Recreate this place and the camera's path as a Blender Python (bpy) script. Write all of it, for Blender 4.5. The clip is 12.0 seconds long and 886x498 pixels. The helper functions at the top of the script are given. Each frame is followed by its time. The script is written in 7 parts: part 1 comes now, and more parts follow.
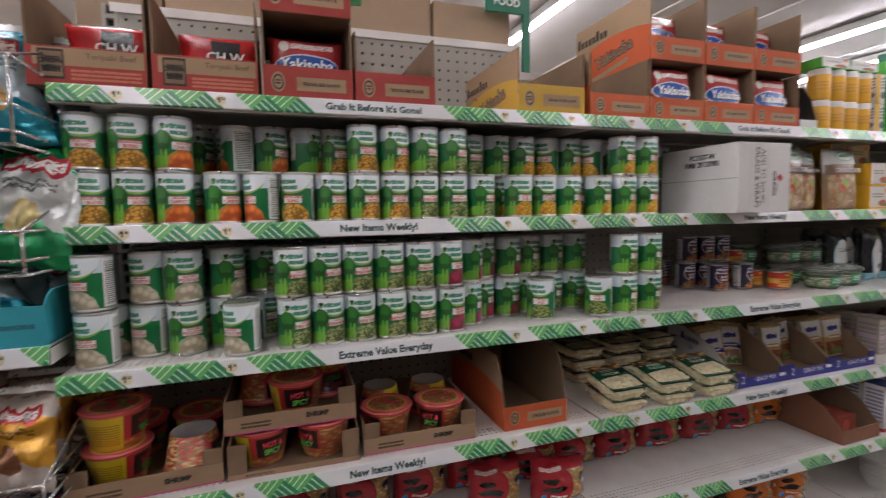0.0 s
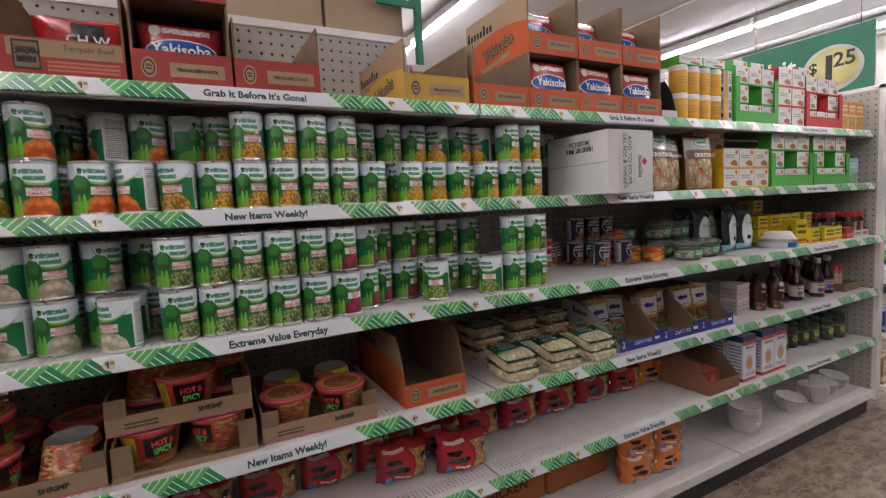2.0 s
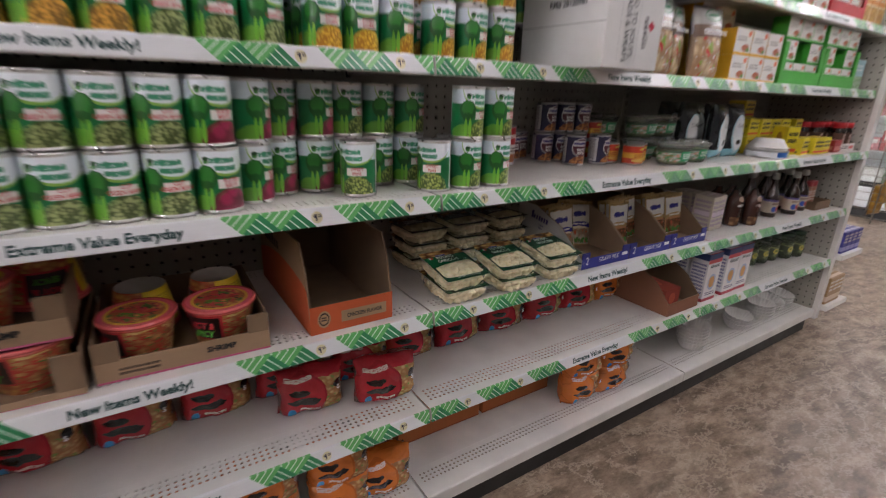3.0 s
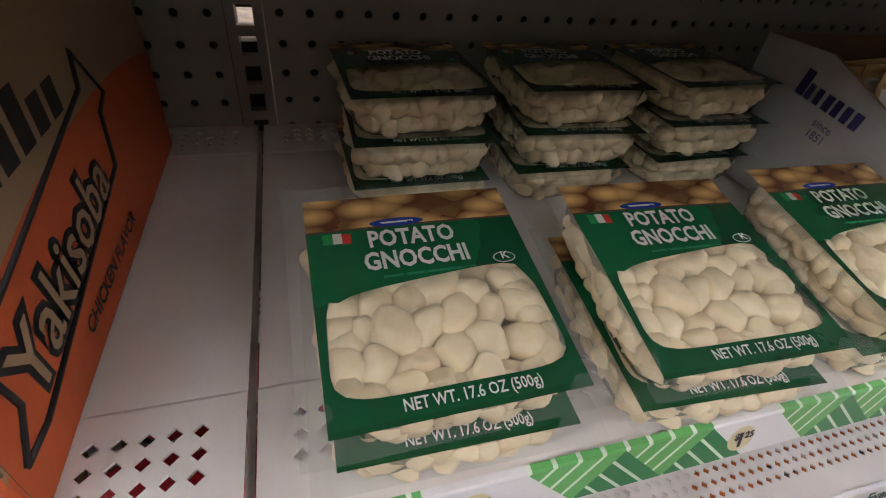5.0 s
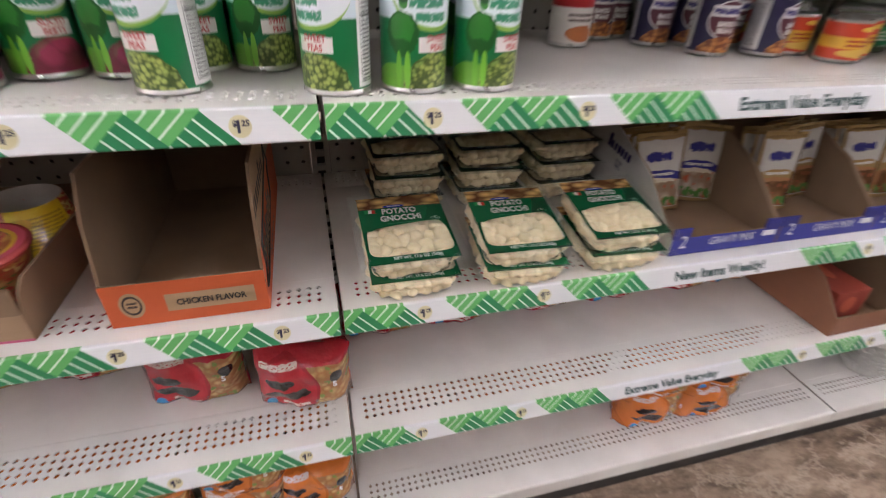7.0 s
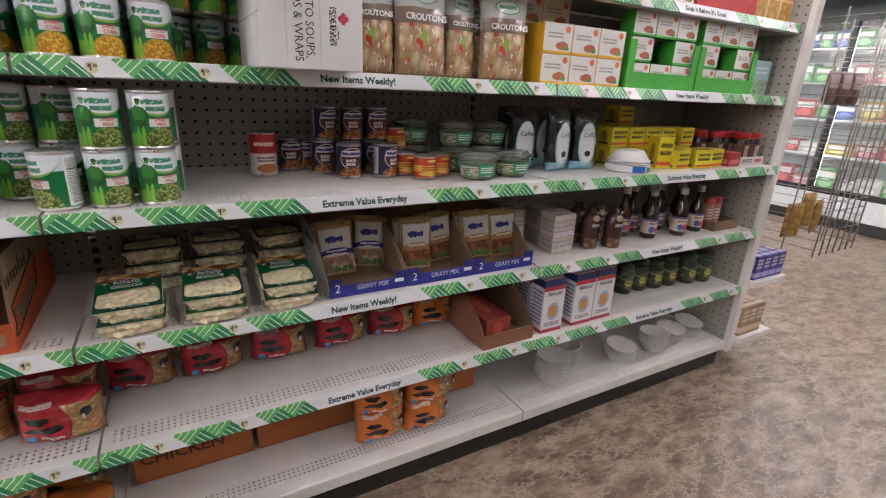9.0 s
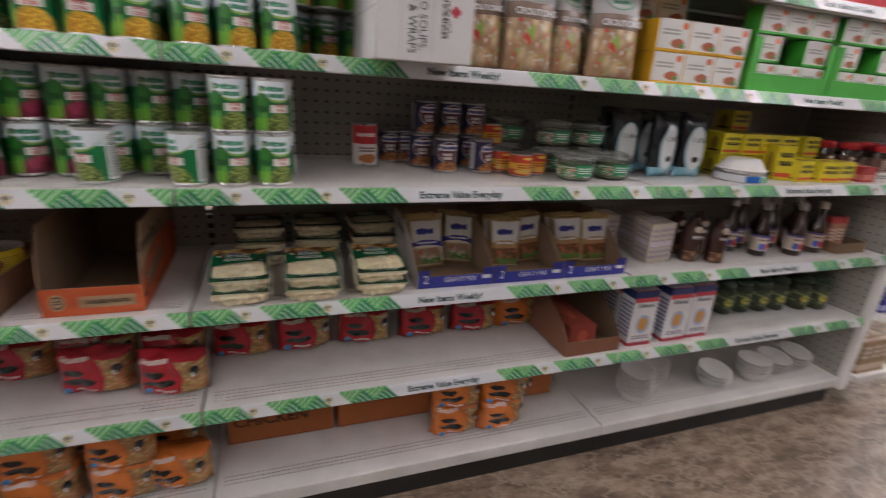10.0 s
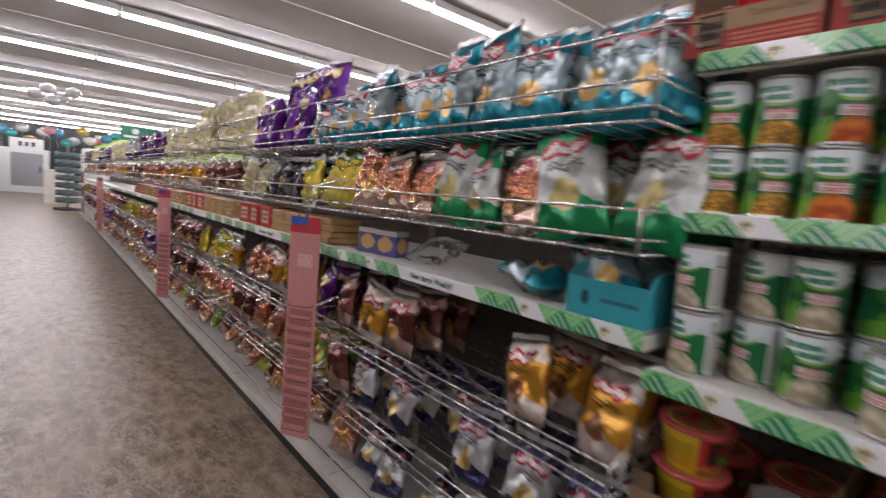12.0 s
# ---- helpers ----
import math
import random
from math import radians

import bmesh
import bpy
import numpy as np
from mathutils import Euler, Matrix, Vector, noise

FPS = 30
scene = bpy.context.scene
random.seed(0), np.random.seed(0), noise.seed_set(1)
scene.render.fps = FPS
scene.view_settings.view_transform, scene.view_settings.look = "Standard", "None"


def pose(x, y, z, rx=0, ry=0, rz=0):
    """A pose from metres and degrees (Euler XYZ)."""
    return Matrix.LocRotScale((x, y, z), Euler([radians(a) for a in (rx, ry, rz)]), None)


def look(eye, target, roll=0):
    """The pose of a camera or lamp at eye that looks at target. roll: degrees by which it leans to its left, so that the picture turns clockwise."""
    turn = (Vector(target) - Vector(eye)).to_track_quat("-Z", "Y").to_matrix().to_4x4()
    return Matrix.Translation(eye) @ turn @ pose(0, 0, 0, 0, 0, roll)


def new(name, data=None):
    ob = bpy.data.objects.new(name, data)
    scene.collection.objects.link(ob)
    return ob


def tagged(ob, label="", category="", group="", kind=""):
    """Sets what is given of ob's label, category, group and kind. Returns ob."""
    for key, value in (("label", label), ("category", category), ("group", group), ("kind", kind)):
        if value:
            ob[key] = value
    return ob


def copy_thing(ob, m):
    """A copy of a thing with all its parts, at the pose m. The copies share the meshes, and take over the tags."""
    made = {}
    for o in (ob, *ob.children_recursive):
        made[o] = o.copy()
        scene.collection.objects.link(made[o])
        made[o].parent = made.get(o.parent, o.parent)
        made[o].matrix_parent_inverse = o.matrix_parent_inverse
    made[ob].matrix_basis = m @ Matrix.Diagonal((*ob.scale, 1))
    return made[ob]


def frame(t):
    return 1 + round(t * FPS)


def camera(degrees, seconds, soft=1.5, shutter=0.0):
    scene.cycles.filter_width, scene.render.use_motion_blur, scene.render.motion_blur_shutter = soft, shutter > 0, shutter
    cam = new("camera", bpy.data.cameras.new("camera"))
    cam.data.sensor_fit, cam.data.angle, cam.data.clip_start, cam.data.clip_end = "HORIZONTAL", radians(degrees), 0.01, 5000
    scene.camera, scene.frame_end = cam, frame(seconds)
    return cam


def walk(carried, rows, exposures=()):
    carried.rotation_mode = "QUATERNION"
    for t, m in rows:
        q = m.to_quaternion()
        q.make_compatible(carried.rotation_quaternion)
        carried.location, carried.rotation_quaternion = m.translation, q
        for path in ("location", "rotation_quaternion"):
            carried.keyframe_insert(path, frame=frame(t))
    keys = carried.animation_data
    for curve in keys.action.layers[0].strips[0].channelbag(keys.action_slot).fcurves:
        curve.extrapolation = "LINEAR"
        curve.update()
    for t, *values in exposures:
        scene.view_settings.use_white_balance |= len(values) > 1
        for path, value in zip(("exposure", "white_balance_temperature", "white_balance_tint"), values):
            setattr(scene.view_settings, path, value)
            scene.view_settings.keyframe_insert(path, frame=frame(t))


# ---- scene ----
cam = camera(85.7, 12.0, soft=1.1, shutter=0.4)
PATH = [
    (0, (0.401, -1.048, 1.3), (1.05, 0.837, 1.146), -1.0),
    (0.5, (0.445, -1.106, 1.295), (1.267, 0.716, 1.205), -2.2),
    (1, (0.446, -1.116, 1.29), (1.339, 0.671, 1.199), -3.0),
    (1.5, (0.44, -1.115, 1.279), (1.356, 0.658, 1.162), -3.1),
    (2, (0.459, -1.121, 1.267), (1.391, 0.64, 1.091), -2.8),
    (2.5, (0.504, -1.073, 1.254), (1.511, 0.616, 0.888), -0.7),
    (3, (0.675, -0.841, 1.221), (1.722, 0.741, 0.589), 2.0),
    (3.2, (0.761, -0.695, 1.215), (1.789, 0.854, 0.478), 3.3),
    (4.8, (1.259, -0.097, 0.982), (1.823, 1.392, -0.229), 6.4),
    (5, (1.263, -0.093, 0.98), (1.792, 1.392, -0.251), 6.3),
    (5.5, (1.26, -0.094, 0.979), (1.731, 1.392, -0.273), 6.2),
    (6, (1.256, -0.117, 0.993), (1.701, 1.393, -0.242), 6.0),
    (6.5, (1.24, -0.227, 1.048), (1.676, 1.333, -0.125), 4.9),
    (7, (1.209, -0.495, 1.149), (1.684, 1.121, 0.071), 2.6),
    (7.5, (1.243, -0.754, 1.239), (1.81, 0.909, 0.284), 1.6),
    (7.7, (1.272, -0.83, 1.248), (1.917, 0.835, 0.347), 2.5),
    (9.3, (1.462, -1.091, 1.264), (2.407, 0.553, 0.63), 2.5),
    (9.5, (1.463, -1.086, 1.259), (2.371, 0.575, 0.614), 2.7),
    (9.6, (1.465, -1.076, 1.256), (2.336, 0.6, 0.598), 3.1),
    (10, (1.414, -1.066, 1.245), (2.065, 0.708, 0.589), 4.0),
    (10.5, (1.217, -1.059, 1.253), (1.239, 0.848, 0.651), 4.7),
    (10.6, (1.175, -1.058, 1.252), (1.024, 0.862, 0.714), 5.7),
    (11, (1.001, -1.069, 1.25), (0.283, 0.739, 0.786), 3.7),
    (11.2, (0.9, -1.047, 1.255), (-0.054, 0.658, 0.826), 3.7),
    (11.5, (0.716, -0.93, 1.26), (-0.571, 0.562, 0.919), 3.4),
    (11.6, (0.648, -0.897, 1.261), (-0.694, 0.555, 0.962), 3.1),
    (12, (0.381, -0.81, 1.27), (-1.13, 0.484, 1.065), 4.8),
]
EXPOSURES = [(0, -0.02), (1.5, -0.04), (2.5, -0.08), (3.2, 0.14), (4.8, 0.52), (5.5, 0.64), (6.0, 0.74), (7.0, 0.82), (7.7, 0.72), (9.3, 0.24), (10.0, 0.04), (11.0, 0.02), (12.0, -0.18)]
walk(cam, [(t, look(eye, target, roll)) for t, eye, target, roll in PATH], EXPOSURES)

# ---- light: the shop is closed off, only its ceiling tubes shine ----
world = bpy.data.worlds.new("shop_world")
world.use_nodes = True
world.node_tree.nodes["Background"].inputs[0].default_value = (0.9, 0.95, 1.0, 1)
world.node_tree.nodes["Background"].inputs[1].default_value = 0.01
scene.world = world
TUBE_POWER = 44.0
CEIL = 3.4
FLOOR = 0.032

# ---- shelving plan ----
SEC = 1.22                     # width of one shelving section
BACK = 0.49                    # face of the pegboard
SHELVES = [(1.552, 0.055), (1.282, 0.042), (1.006, 0.0), (0.722, 0.017), (0.452, 0.018)]  # top of deck, front edge
BASE_Z, BASE_Y = 0.165, 0.018


# ---- materials ----
class Paint:
    """Small helper that chains shader nodes over a label's own coordinates."""

    def __init__(self, name, rough=0.5, metal=0.0, coat=0.0):
        self.mat = bpy.data.materials.new(name)
        self.mat.use_nodes = True
        self.tree = self.mat.node_tree
        self.bsdf = self.tree.nodes["Principled BSDF"]
        self.bsdf.inputs["Roughness"].default_value = rough
        self.bsdf.inputs["Metallic"].default_value = metal
        self.bsdf.inputs["Coat Weight"].default_value = coat
        self.bsdf.inputs["Coat Roughness"].default_value = 0.12
        self.coord = self.tree.nodes.new("ShaderNodeTexCoord")
        self.u = self.v = None
        self.warp = 0.0

    def uv(self):
        if self.u is None:
            sep = self.tree.nodes.new("ShaderNodeSeparateXYZ")
            self.tree.links.new(self.coord.outputs["UV"], sep.inputs[0])
            self.u, self.v = sep.outputs[0], sep.outputs[1]
            if self.warp:
                self.u = self.m("MULTIPLY_ADD", self.noise(3.5, 2, "UV"), self.warp, self.m("SUBTRACT", self.u, self.warp / 2))
                self.v = self.m("MULTIPLY_ADD", self.noise(5.0, 3, "UV", (1.3, 0.8, 1)), self.warp * 1.5, self.m("SUBTRACT", self.v, self.warp * 0.75))
        return self.u, self.v

    def put(self, socket, value):
        if isinstance(value, (int, float)):
            socket.default_value = value
        elif isinstance(value, tuple):
            socket.default_value = (*value[:3], 1)
        else:
            self.tree.links.new(value, socket)

    def m(self, op, a, b=0.0, c=0.0):
        n = self.tree.nodes.new("ShaderNodeMath")
        n.operation = op
        for k, x in enumerate((a, b, c)):
            self.put(n.inputs[k], x)
        return n.outputs[0]

    def mix(self, f, a, b, blend="MIX"):
        n = self.tree.nodes.new("ShaderNodeMix")
        n.data_type, n.blend_type = "RGBA", blend
        self.put(n.inputs[0], f), self.put(n.inputs[6], a), self.put(n.inputs[7], b)
        return n.outputs[2]

    def noise(self, scale, detail=2.0, space="Object", stretch=(1, 1, 1), rough=0.5):
        mp = self.tree.nodes.new("ShaderNodeMapping")
        mp.inputs["Scale"].default_value = stretch
        self.tree.links.new(self.coord.outputs[space], mp.inputs[0])
        n = self.tree.nodes.new("ShaderNodeTexNoise")
        n.inputs["Scale"].default_value, n.inputs["Detail"].default_value = scale, detail
        n.inputs["Roughness"].default_value = rough
        self.tree.links.new(mp.outputs[0], n.inputs["Vector"])
        return n.outputs["Fac"]

    def voronoi(self, scale, space="UV", stretch=(1, 1, 1)):
        mp = self.tree.nodes.new("ShaderNodeMapping")
        mp.inputs["Scale"].default_value = stretch
        self.tree.links.new(self.coord.outputs[space], mp.inputs[0])
        n = self.tree.nodes.new("ShaderNodeTexVoronoi")
        n.inputs["Scale"].default_value = scale
        self.tree.links.new(mp.outputs[0], n.inputs["Vector"])
        return n.outputs["Distance"], n.outputs["Color"]

    def grey(self, colour):
        n = self.tree.nodes.new("ShaderNodeSeparateColor")
        self.tree.links.new(colour, n.inputs[0])
        return n.outputs[0]

    def band(self, x, lo, hi):
        return self.m("COMPARE", x, (lo + hi) / 2, (hi - lo) / 2)

    def ramp(self, x, lo, hi):
        n = self.tree.nodes.new("ShaderNodeMapRange")
        n.clamp = True
        self.put(n.inputs[0], x)
        n.inputs[1].default_value, n.inputs[2].default_value = lo, hi
        return n.outputs[0]

    def rect(self, u0, u1, v0, v1):
        u, v = self.uv()
        return self.m("MULTIPLY", self.band(u, u0, u1), self.band(v, v0, v1))

    def disc(self, cu, cv, ru, rv, wobble=0.0, scale=8.0):
        u, v = self.uv()
        a = self.m("MULTIPLY_ADD", u, 1 / ru, -cu / ru)
        b = self.m("MULTIPLY_ADD", v, 1 / rv, -cv / rv)
        d = self.m("MULTIPLY_ADD", a, a, self.m("MULTIPLY", b, b))
        if wobble:
            d = self.m("MULTIPLY_ADD", self.noise(scale, 3, "UV"), wobble, self.m("SUBTRACT", d, wobble / 2))
        return self.m("LESS_THAN", d, 1.0)

    def lines(self, u0, u1, v0, v1, count, dense=22.0):
        """Rows of unreadable print: broken bars."""
        u, v = self.uv()
        row = self.m("FRACT", self.m("MULTIPLY_ADD", v, count / (v1 - v0), -v0 * count / (v1 - v0)))
        inked = self.m("GREATER_THAN", self.noise(dense, 1, "UV", (1, 3 * count, 1)), 0.42)
        return self.m("MULTIPLY", self.m("MULTIPLY", self.band(row, 0.2, 0.78), inked), self.rect(u0, u1, v0, v1))

    def word_mark(self, u0, u1, v0, v1, count):
        """A ragged brush stroke standing for a word mark."""
        u, v = self.uv()
        y = self.m("MULTIPLY_ADD", v, 1 / (v1 - v0), -v0 / (v1 - v0) - 0.46)
        edge = self.m("MULTIPLY_ADD", self.noise(2.2 * count / (u1 - u0), 2, "UV", (1, 0.08, 1)), 0.7, -0.02)
        stroke = self.m("LESS_THAN", self.m("ABSOLUTE", y), edge)
        gap = self.m("GREATER_THAN", self.noise(1.6 * count / (u1 - u0), 2, "UV", (1, 0.5, 1)), 0.36)
        return self.m("MULTIPLY", self.m("MULTIPLY", stroke, gap), self.rect(u0, u1, v0, v1))

    def bump(self, height, strength, distance=0.002):
        n = self.tree.nodes.new("ShaderNodeBump")
        n.inputs["Strength"].default_value, n.inputs["Distance"].default_value = strength, distance
        self.put(n.inputs["Height"], height)
        self.tree.links.new(n.outputs[0], self.bsdf.inputs["Normal"])

    def done(self, colour):
        self.put(self.bsdf.inputs["Base Color"], colour)
        return self.mat


def plain(name, colour, rough=0.5, metal=0.0, vary=0.15, scale=30.0, bump=0.15, coat=0.0, fine=400.0):
    """A surface of one colour with soft stains and fine grain."""
    p = Paint(name, rough, metal, coat)
    dark = tuple(c * (1 - vary) for c in colour)
    col = p.mix(p.ramp(p.noise(scale, 3), 0.35, 0.7), dark, colour)
    grain = p.noise(fine, 2)
    col = p.mix(p.m("MULTIPLY", grain, vary * 0.5), col, tuple(c * 0.55 for c in colour))
    p.put(p.bsdf.inputs["Roughness"], p.m("MULTIPLY_ADD", p.noise(scale * 2, 2), 0.2, rough - 0.1))
    if bump:
        p.bump(grain, bump, 0.001)
    return p.done(col)


def label(name, base, items, rough=0.4, metal=0.0, coat=0.0, wrinkle=0.0, warp=0.0):
    """Printed packaging: items are painted over one another in the label's own 0..1 coordinates."""
    p = Paint(name, rough, metal, coat)
    p.warp = warp
    u, v = p.uv()
    col = p.mix(p.m("MULTIPLY", p.noise(6, 3, "UV"), 0.35), base, tuple(c * 0.7 for c in base))
    for it in items:
        kind, a = it[0], it[1:]
        if kind == "rect":
            col = p.mix(p.rect(*a[:4]), col, a[4])
        elif kind == "disc":
            col = p.mix(p.disc(*a[:4]), col, a[4])
        elif kind == "blob":
            col = p.mix(p.disc(*a[:4], 1.1, a[5] if len(a) > 5 else 9.0), col, a[4])
        elif kind == "lines":
            col = p.mix(p.lines(*a[:4], a[5]), col, a[4])
        elif kind == "script":  # a word mark as a row of plain rings and strokes: u0 u1 v0 v1 colour count
            col = p.mix(p.word_mark(*a[:4], a[5]), col, a[4])
        elif kind == "specks":  # scattered bits: u0 u1 v0 v1 colour scale share
            bit = p.m("GREATER_THAN", p.noise(a[5], 1, "UV", (1.3, 1, 1)), a[6])
            col = p.mix(p.m("MULTIPLY", bit, p.rect(*a[:4])), col, a[4])
        elif kind == "mound":   # a heap of food with a curved top: cu cv ru rv light dark scale aspect
            d, c = p.voronoi(a[6], "UV", (a[7], 1, 1))
            food = p.mix(p.ramp(d, 0.32, 0.66), a[4], a[5])
            food = p.mix(p.m("MULTIPLY", p.grey(c), 0.3), food, tuple(x * 0.5 for x in a[4]))
            col = p.mix(p.disc(*a[:4], 0.35, 14.0), col, food)
        elif kind == "food":    # u0 u1 v0 v1 light dark scale (aspect)
            d, c = p.voronoi(a[6], "UV", (a[7] if len(a) > 7 else 1, 1, 1))
            food = p.mix(p.ramp(d, 0.12, 0.62), a[4], a[5])
            food = p.mix(p.m("MULTIPLY", p.grey(c), 0.5), food, tuple(x * 0.45 for x in a[4]))
            col = p.mix(p.rect(*a[:4]), col, food)
    if wrinkle:
        p.bump(p.noise(26, 4), wrinkle, 0.012)
    return p.done(col)


def clear(name, tint=(0.95, 0.97, 0.96), gloss=0.9, rough=0.06, veil=0.06, edge=0.25):
    """Thin clear plastic: sees through, with a shine that grows at the edges."""
    mt = bpy.data.materials.new(name)
    mt.use_nodes = True
    t = mt.node_tree
    t.nodes.remove(t.nodes["Principled BSDF"])
    tr, gl, df = t.nodes.new("ShaderNodeBsdfTransparent"), t.nodes.new("ShaderNodeBsdfGlossy"), t.nodes.new("ShaderNodeBsdfDiffuse")
    tr.inputs[0].default_value = (*tint, 1)
    df.inputs[0].default_value = (0.8, 0.8, 0.78, 1)
    gl.inputs["Roughness"].default_value = rough
    gl.inputs[0].default_value = (gloss, gloss, gloss, 1)
    lw = t.nodes.new("ShaderNodeLayerWeight")
    lw.inputs[0].default_value = edge
    noise_tex = t.nodes.new("ShaderNodeTexNoise")
    noise_tex.inputs["Scale"].default_value = 45
    bp = t.nodes.new("ShaderNodeBump")
    bp.inputs["Strength"].default_value, bp.inputs["Distance"].default_value = 0.35, 0.004
    t.links.new(noise_tex.outputs["Fac"], bp.inputs["Height"])
    t.links.new(bp.outputs[0], gl.inputs["Normal"])
    m1, m2 = t.nodes.new("ShaderNodeMixShader"), t.nodes.new("ShaderNodeMixShader")
    m1.inputs[0].default_value = veil
    t.links.new(tr.outputs[0], m1.inputs[1]), t.links.new(df.outputs[0], m1.inputs[2])
    t.links.new(lw.outputs["Fresnel"], m2.inputs[0])
    t.links.new(m1.outputs[0], m2.inputs[1]), t.links.new(gl.outputs[0], m2.inputs[2])
    t.links.new(m2.outputs[0], t.nodes["Material Output"].inputs[0])
    return mt


def glowing(name, colour, power):
    p = Paint(name)
    p.bsdf.inputs["Emission Color"].default_value = (*colour, 1)
    p.bsdf.inputs["Emission Strength"].default_value = power
    return p.done(colour)


WHITE_ENAMEL = plain("white_enamel", (0.80, 0.775, 0.74), 0.36, vary=0.12, scale=9, bump=0.06)
PEG_ENAMEL = plain("pegboard_enamel", (0.41, 0.385, 0.335), 0.5, vary=0.12, scale=6, bump=0.08)
# same pegboard, its colour darkened for the shade behind the snack bags
SNACK_BACK = plain("shaded_pegboard", (0.15, 0.13, 0.12), 0.5, vary=0.12, scale=6, bump=0.08)
# near-black colour standing in for the shade seen through holes and slots
SLOT_DARK = plain("gap_shade", (0.02, 0.018, 0.016), 0.7)
KICK = plain("black_kick_plate", (0.025, 0.023, 0.022), 0.5, vary=0.4, scale=12)
KRAFT = plain("kraft_cardboard", (0.235, 0.150, 0.088), 0.85, vary=0.2, scale=14, bump=0.3)
STEEL = plain("chrome_wire", (0.62, 0.62, 0.63), 0.25, 0.9, vary=0.2)
TIN = plain("tin_metal", (0.66, 0.65, 0.63), 0.3, 0.95, vary=0.15)
INK = plain("black_ink", (0.012, 0.012, 0.013), 0.5, vary=0.05, bump=0)
NAVY_INK = plain("dark_green_ink", (0.02, 0.06, 0.06), 0.5, vary=0.05, bump=0)
TAG_INK = plain("tag_ink", (0.035, 0.03, 0.06), 0.5, vary=0.05, bump=0)
WHITE_INK = plain("white_ink", (0.85, 0.84, 0.82), 0.45, vary=0.05, bump=0)
GOLD_INK = plain("brown_ink", (0.10, 0.05, 0.02), 0.5, vary=0.05, bump=0)
RED_INK = plain("red_ink", (0.55, 0.03, 0.05), 0.45, vary=0.05, bump=0)
CLEAR = clear("clear_plastic")
TRAY_CLEAR = clear("clear_tray_plastic", (0.97, 0.97, 0.95), 0.6, 0.08, 0.03, 0.05)
FILM = clear("clear_film", gloss=0.95, rough=0.10, veil=0.07, edge=0.07)


# ---- mesh helpers ----
def obj(name, me, mats, parent=None, lab=""):
    ob = new(name, me)
    if len(me.materials) == 0:
        for mt in (mats if isinstance(mats, (list, tuple)) else [mats]):
            me.materials.append(mt)
    ob.parent = parent
    return tagged(ob, lab)


def part(name, bm, material, parent, lab="", smooth=False):
    me = bpy.data.meshes.new(name)
    if smooth:
        for f in bm.faces:
            f.smooth = True
    bm.to_mesh(me)
    bm.free()
    return obj(name, me, material, parent, lab)


def thing(name, lab, category, group="", m=None):
    ob = new(name)
    ob.empty_display_size = 0.02
    if m is not None:
        ob.matrix_basis = m
    return tagged(ob, lab, category, group)


def project_uv(bm):
    """0..1 coordinates on each side of a block; front faces take slot 0, sides 1, top and bottom 2."""
    lay = bm.loops.layers.uv.verify()
    lo = [min(v.co[k] for v in bm.verts) for k in range(3)]
    size = [max(max(v.co[k] for v in bm.verts) - lo[k], 1e-6) for k in range(3)]
    bm.normal_update()
    for f in bm.faces:
        n = f.normal
        k = max(range(3), key=lambda i: abs(n[i]))
        a, b = ((1, 2), (0, 2), (0, 1))[k]
        for lp in f.loops:
            q = lp.vert.co
            uu = (q[a] - lo[a]) / size[a]
            if (k == 0 and n.x < 0) or (k == 1 and n.y > 0):
                uu = 1 - uu
            lp[lay].uv = (uu, (q[b] - lo[b]) / size[b])
        f.material_index = 0 if (k == 1 and n.y < 0) else 1 if k != 2 else 2


def add_box(bm, x0, x1, y0, y1, z0, z1, bevel=0.0):
    got = bmesh.ops.create_cube(bm, size=1.0, matrix=Matrix.LocRotScale(((x0 + x1) / 2, (y0 + y1) / 2, (z0 + z1) / 2), None, (x1 - x0, y1 - y0, z1 - z0)))
    if bevel:
        edges = list({e for v in got["verts"] for e in v.link_edges})
        bmesh.ops.bevel(bm, geom=edges, offset=bevel, segments=2, affect="EDGES", profile=0.5)


def block(name, w, d, h, mats, parent, bevel=0.0015, lab=""):
    """A printed block standing on the origin, front towards -y."""
    bm = bmesh.new()
    add_box(bm, -w / 2, w / 2, -d / 2, d / 2, 0, h, bevel)
    project_uv(bm)
    mats = list(mats) if isinstance(mats, (list, tuple)) else [mats] * 3
    return part(name, bm, mats, parent, lab)


def slab(name, x0, x1, y0, y1, z0, z1, material, parent, bevel=0.001, lab=""):
    bm = bmesh.new()
    add_box(bm, x0, x1, y0, y1, z0, z1, bevel)
    return part(name, bm, material, parent, lab)


def lathe_data(name, profile, seg=28, flute=None, close=True):
    """A turned body; u runs round it with 0.5 to the front, v along the profile's height."""
    verts, faces, uvs = [], [], []
    zs = [z for r, z in profile]
    z0, dz = min(zs), max(max(zs) - min(zs), 1e-6)
    for r, z in profile:
        for k in range(seg + 1):
            a = 2 * math.pi * (k / seg - 0.5)
            rr = r * (1 + (flute(k / seg, (z - z0) / dz) if flute else 0))
            verts.append((rr * math.sin(a), -rr * math.cos(a), z))
            uvs.append((k / seg, (z - z0) / dz))
    n = seg + 1
    for i in range(len(profile) - 1):
        for k in range(seg):
            faces.append((i * n + k, i * n + k + 1, (i + 1) * n + k + 1, (i + 1) * n + k))
    me = bpy.data.meshes.new(name)
    me.from_pydata(verts, [], faces)
    lay = me.uv_layers.new()
    for lp in me.loops:
        lay.data[lp.index].uv = uvs[lp.vertex_index]
    me.shade_smooth()
    return me


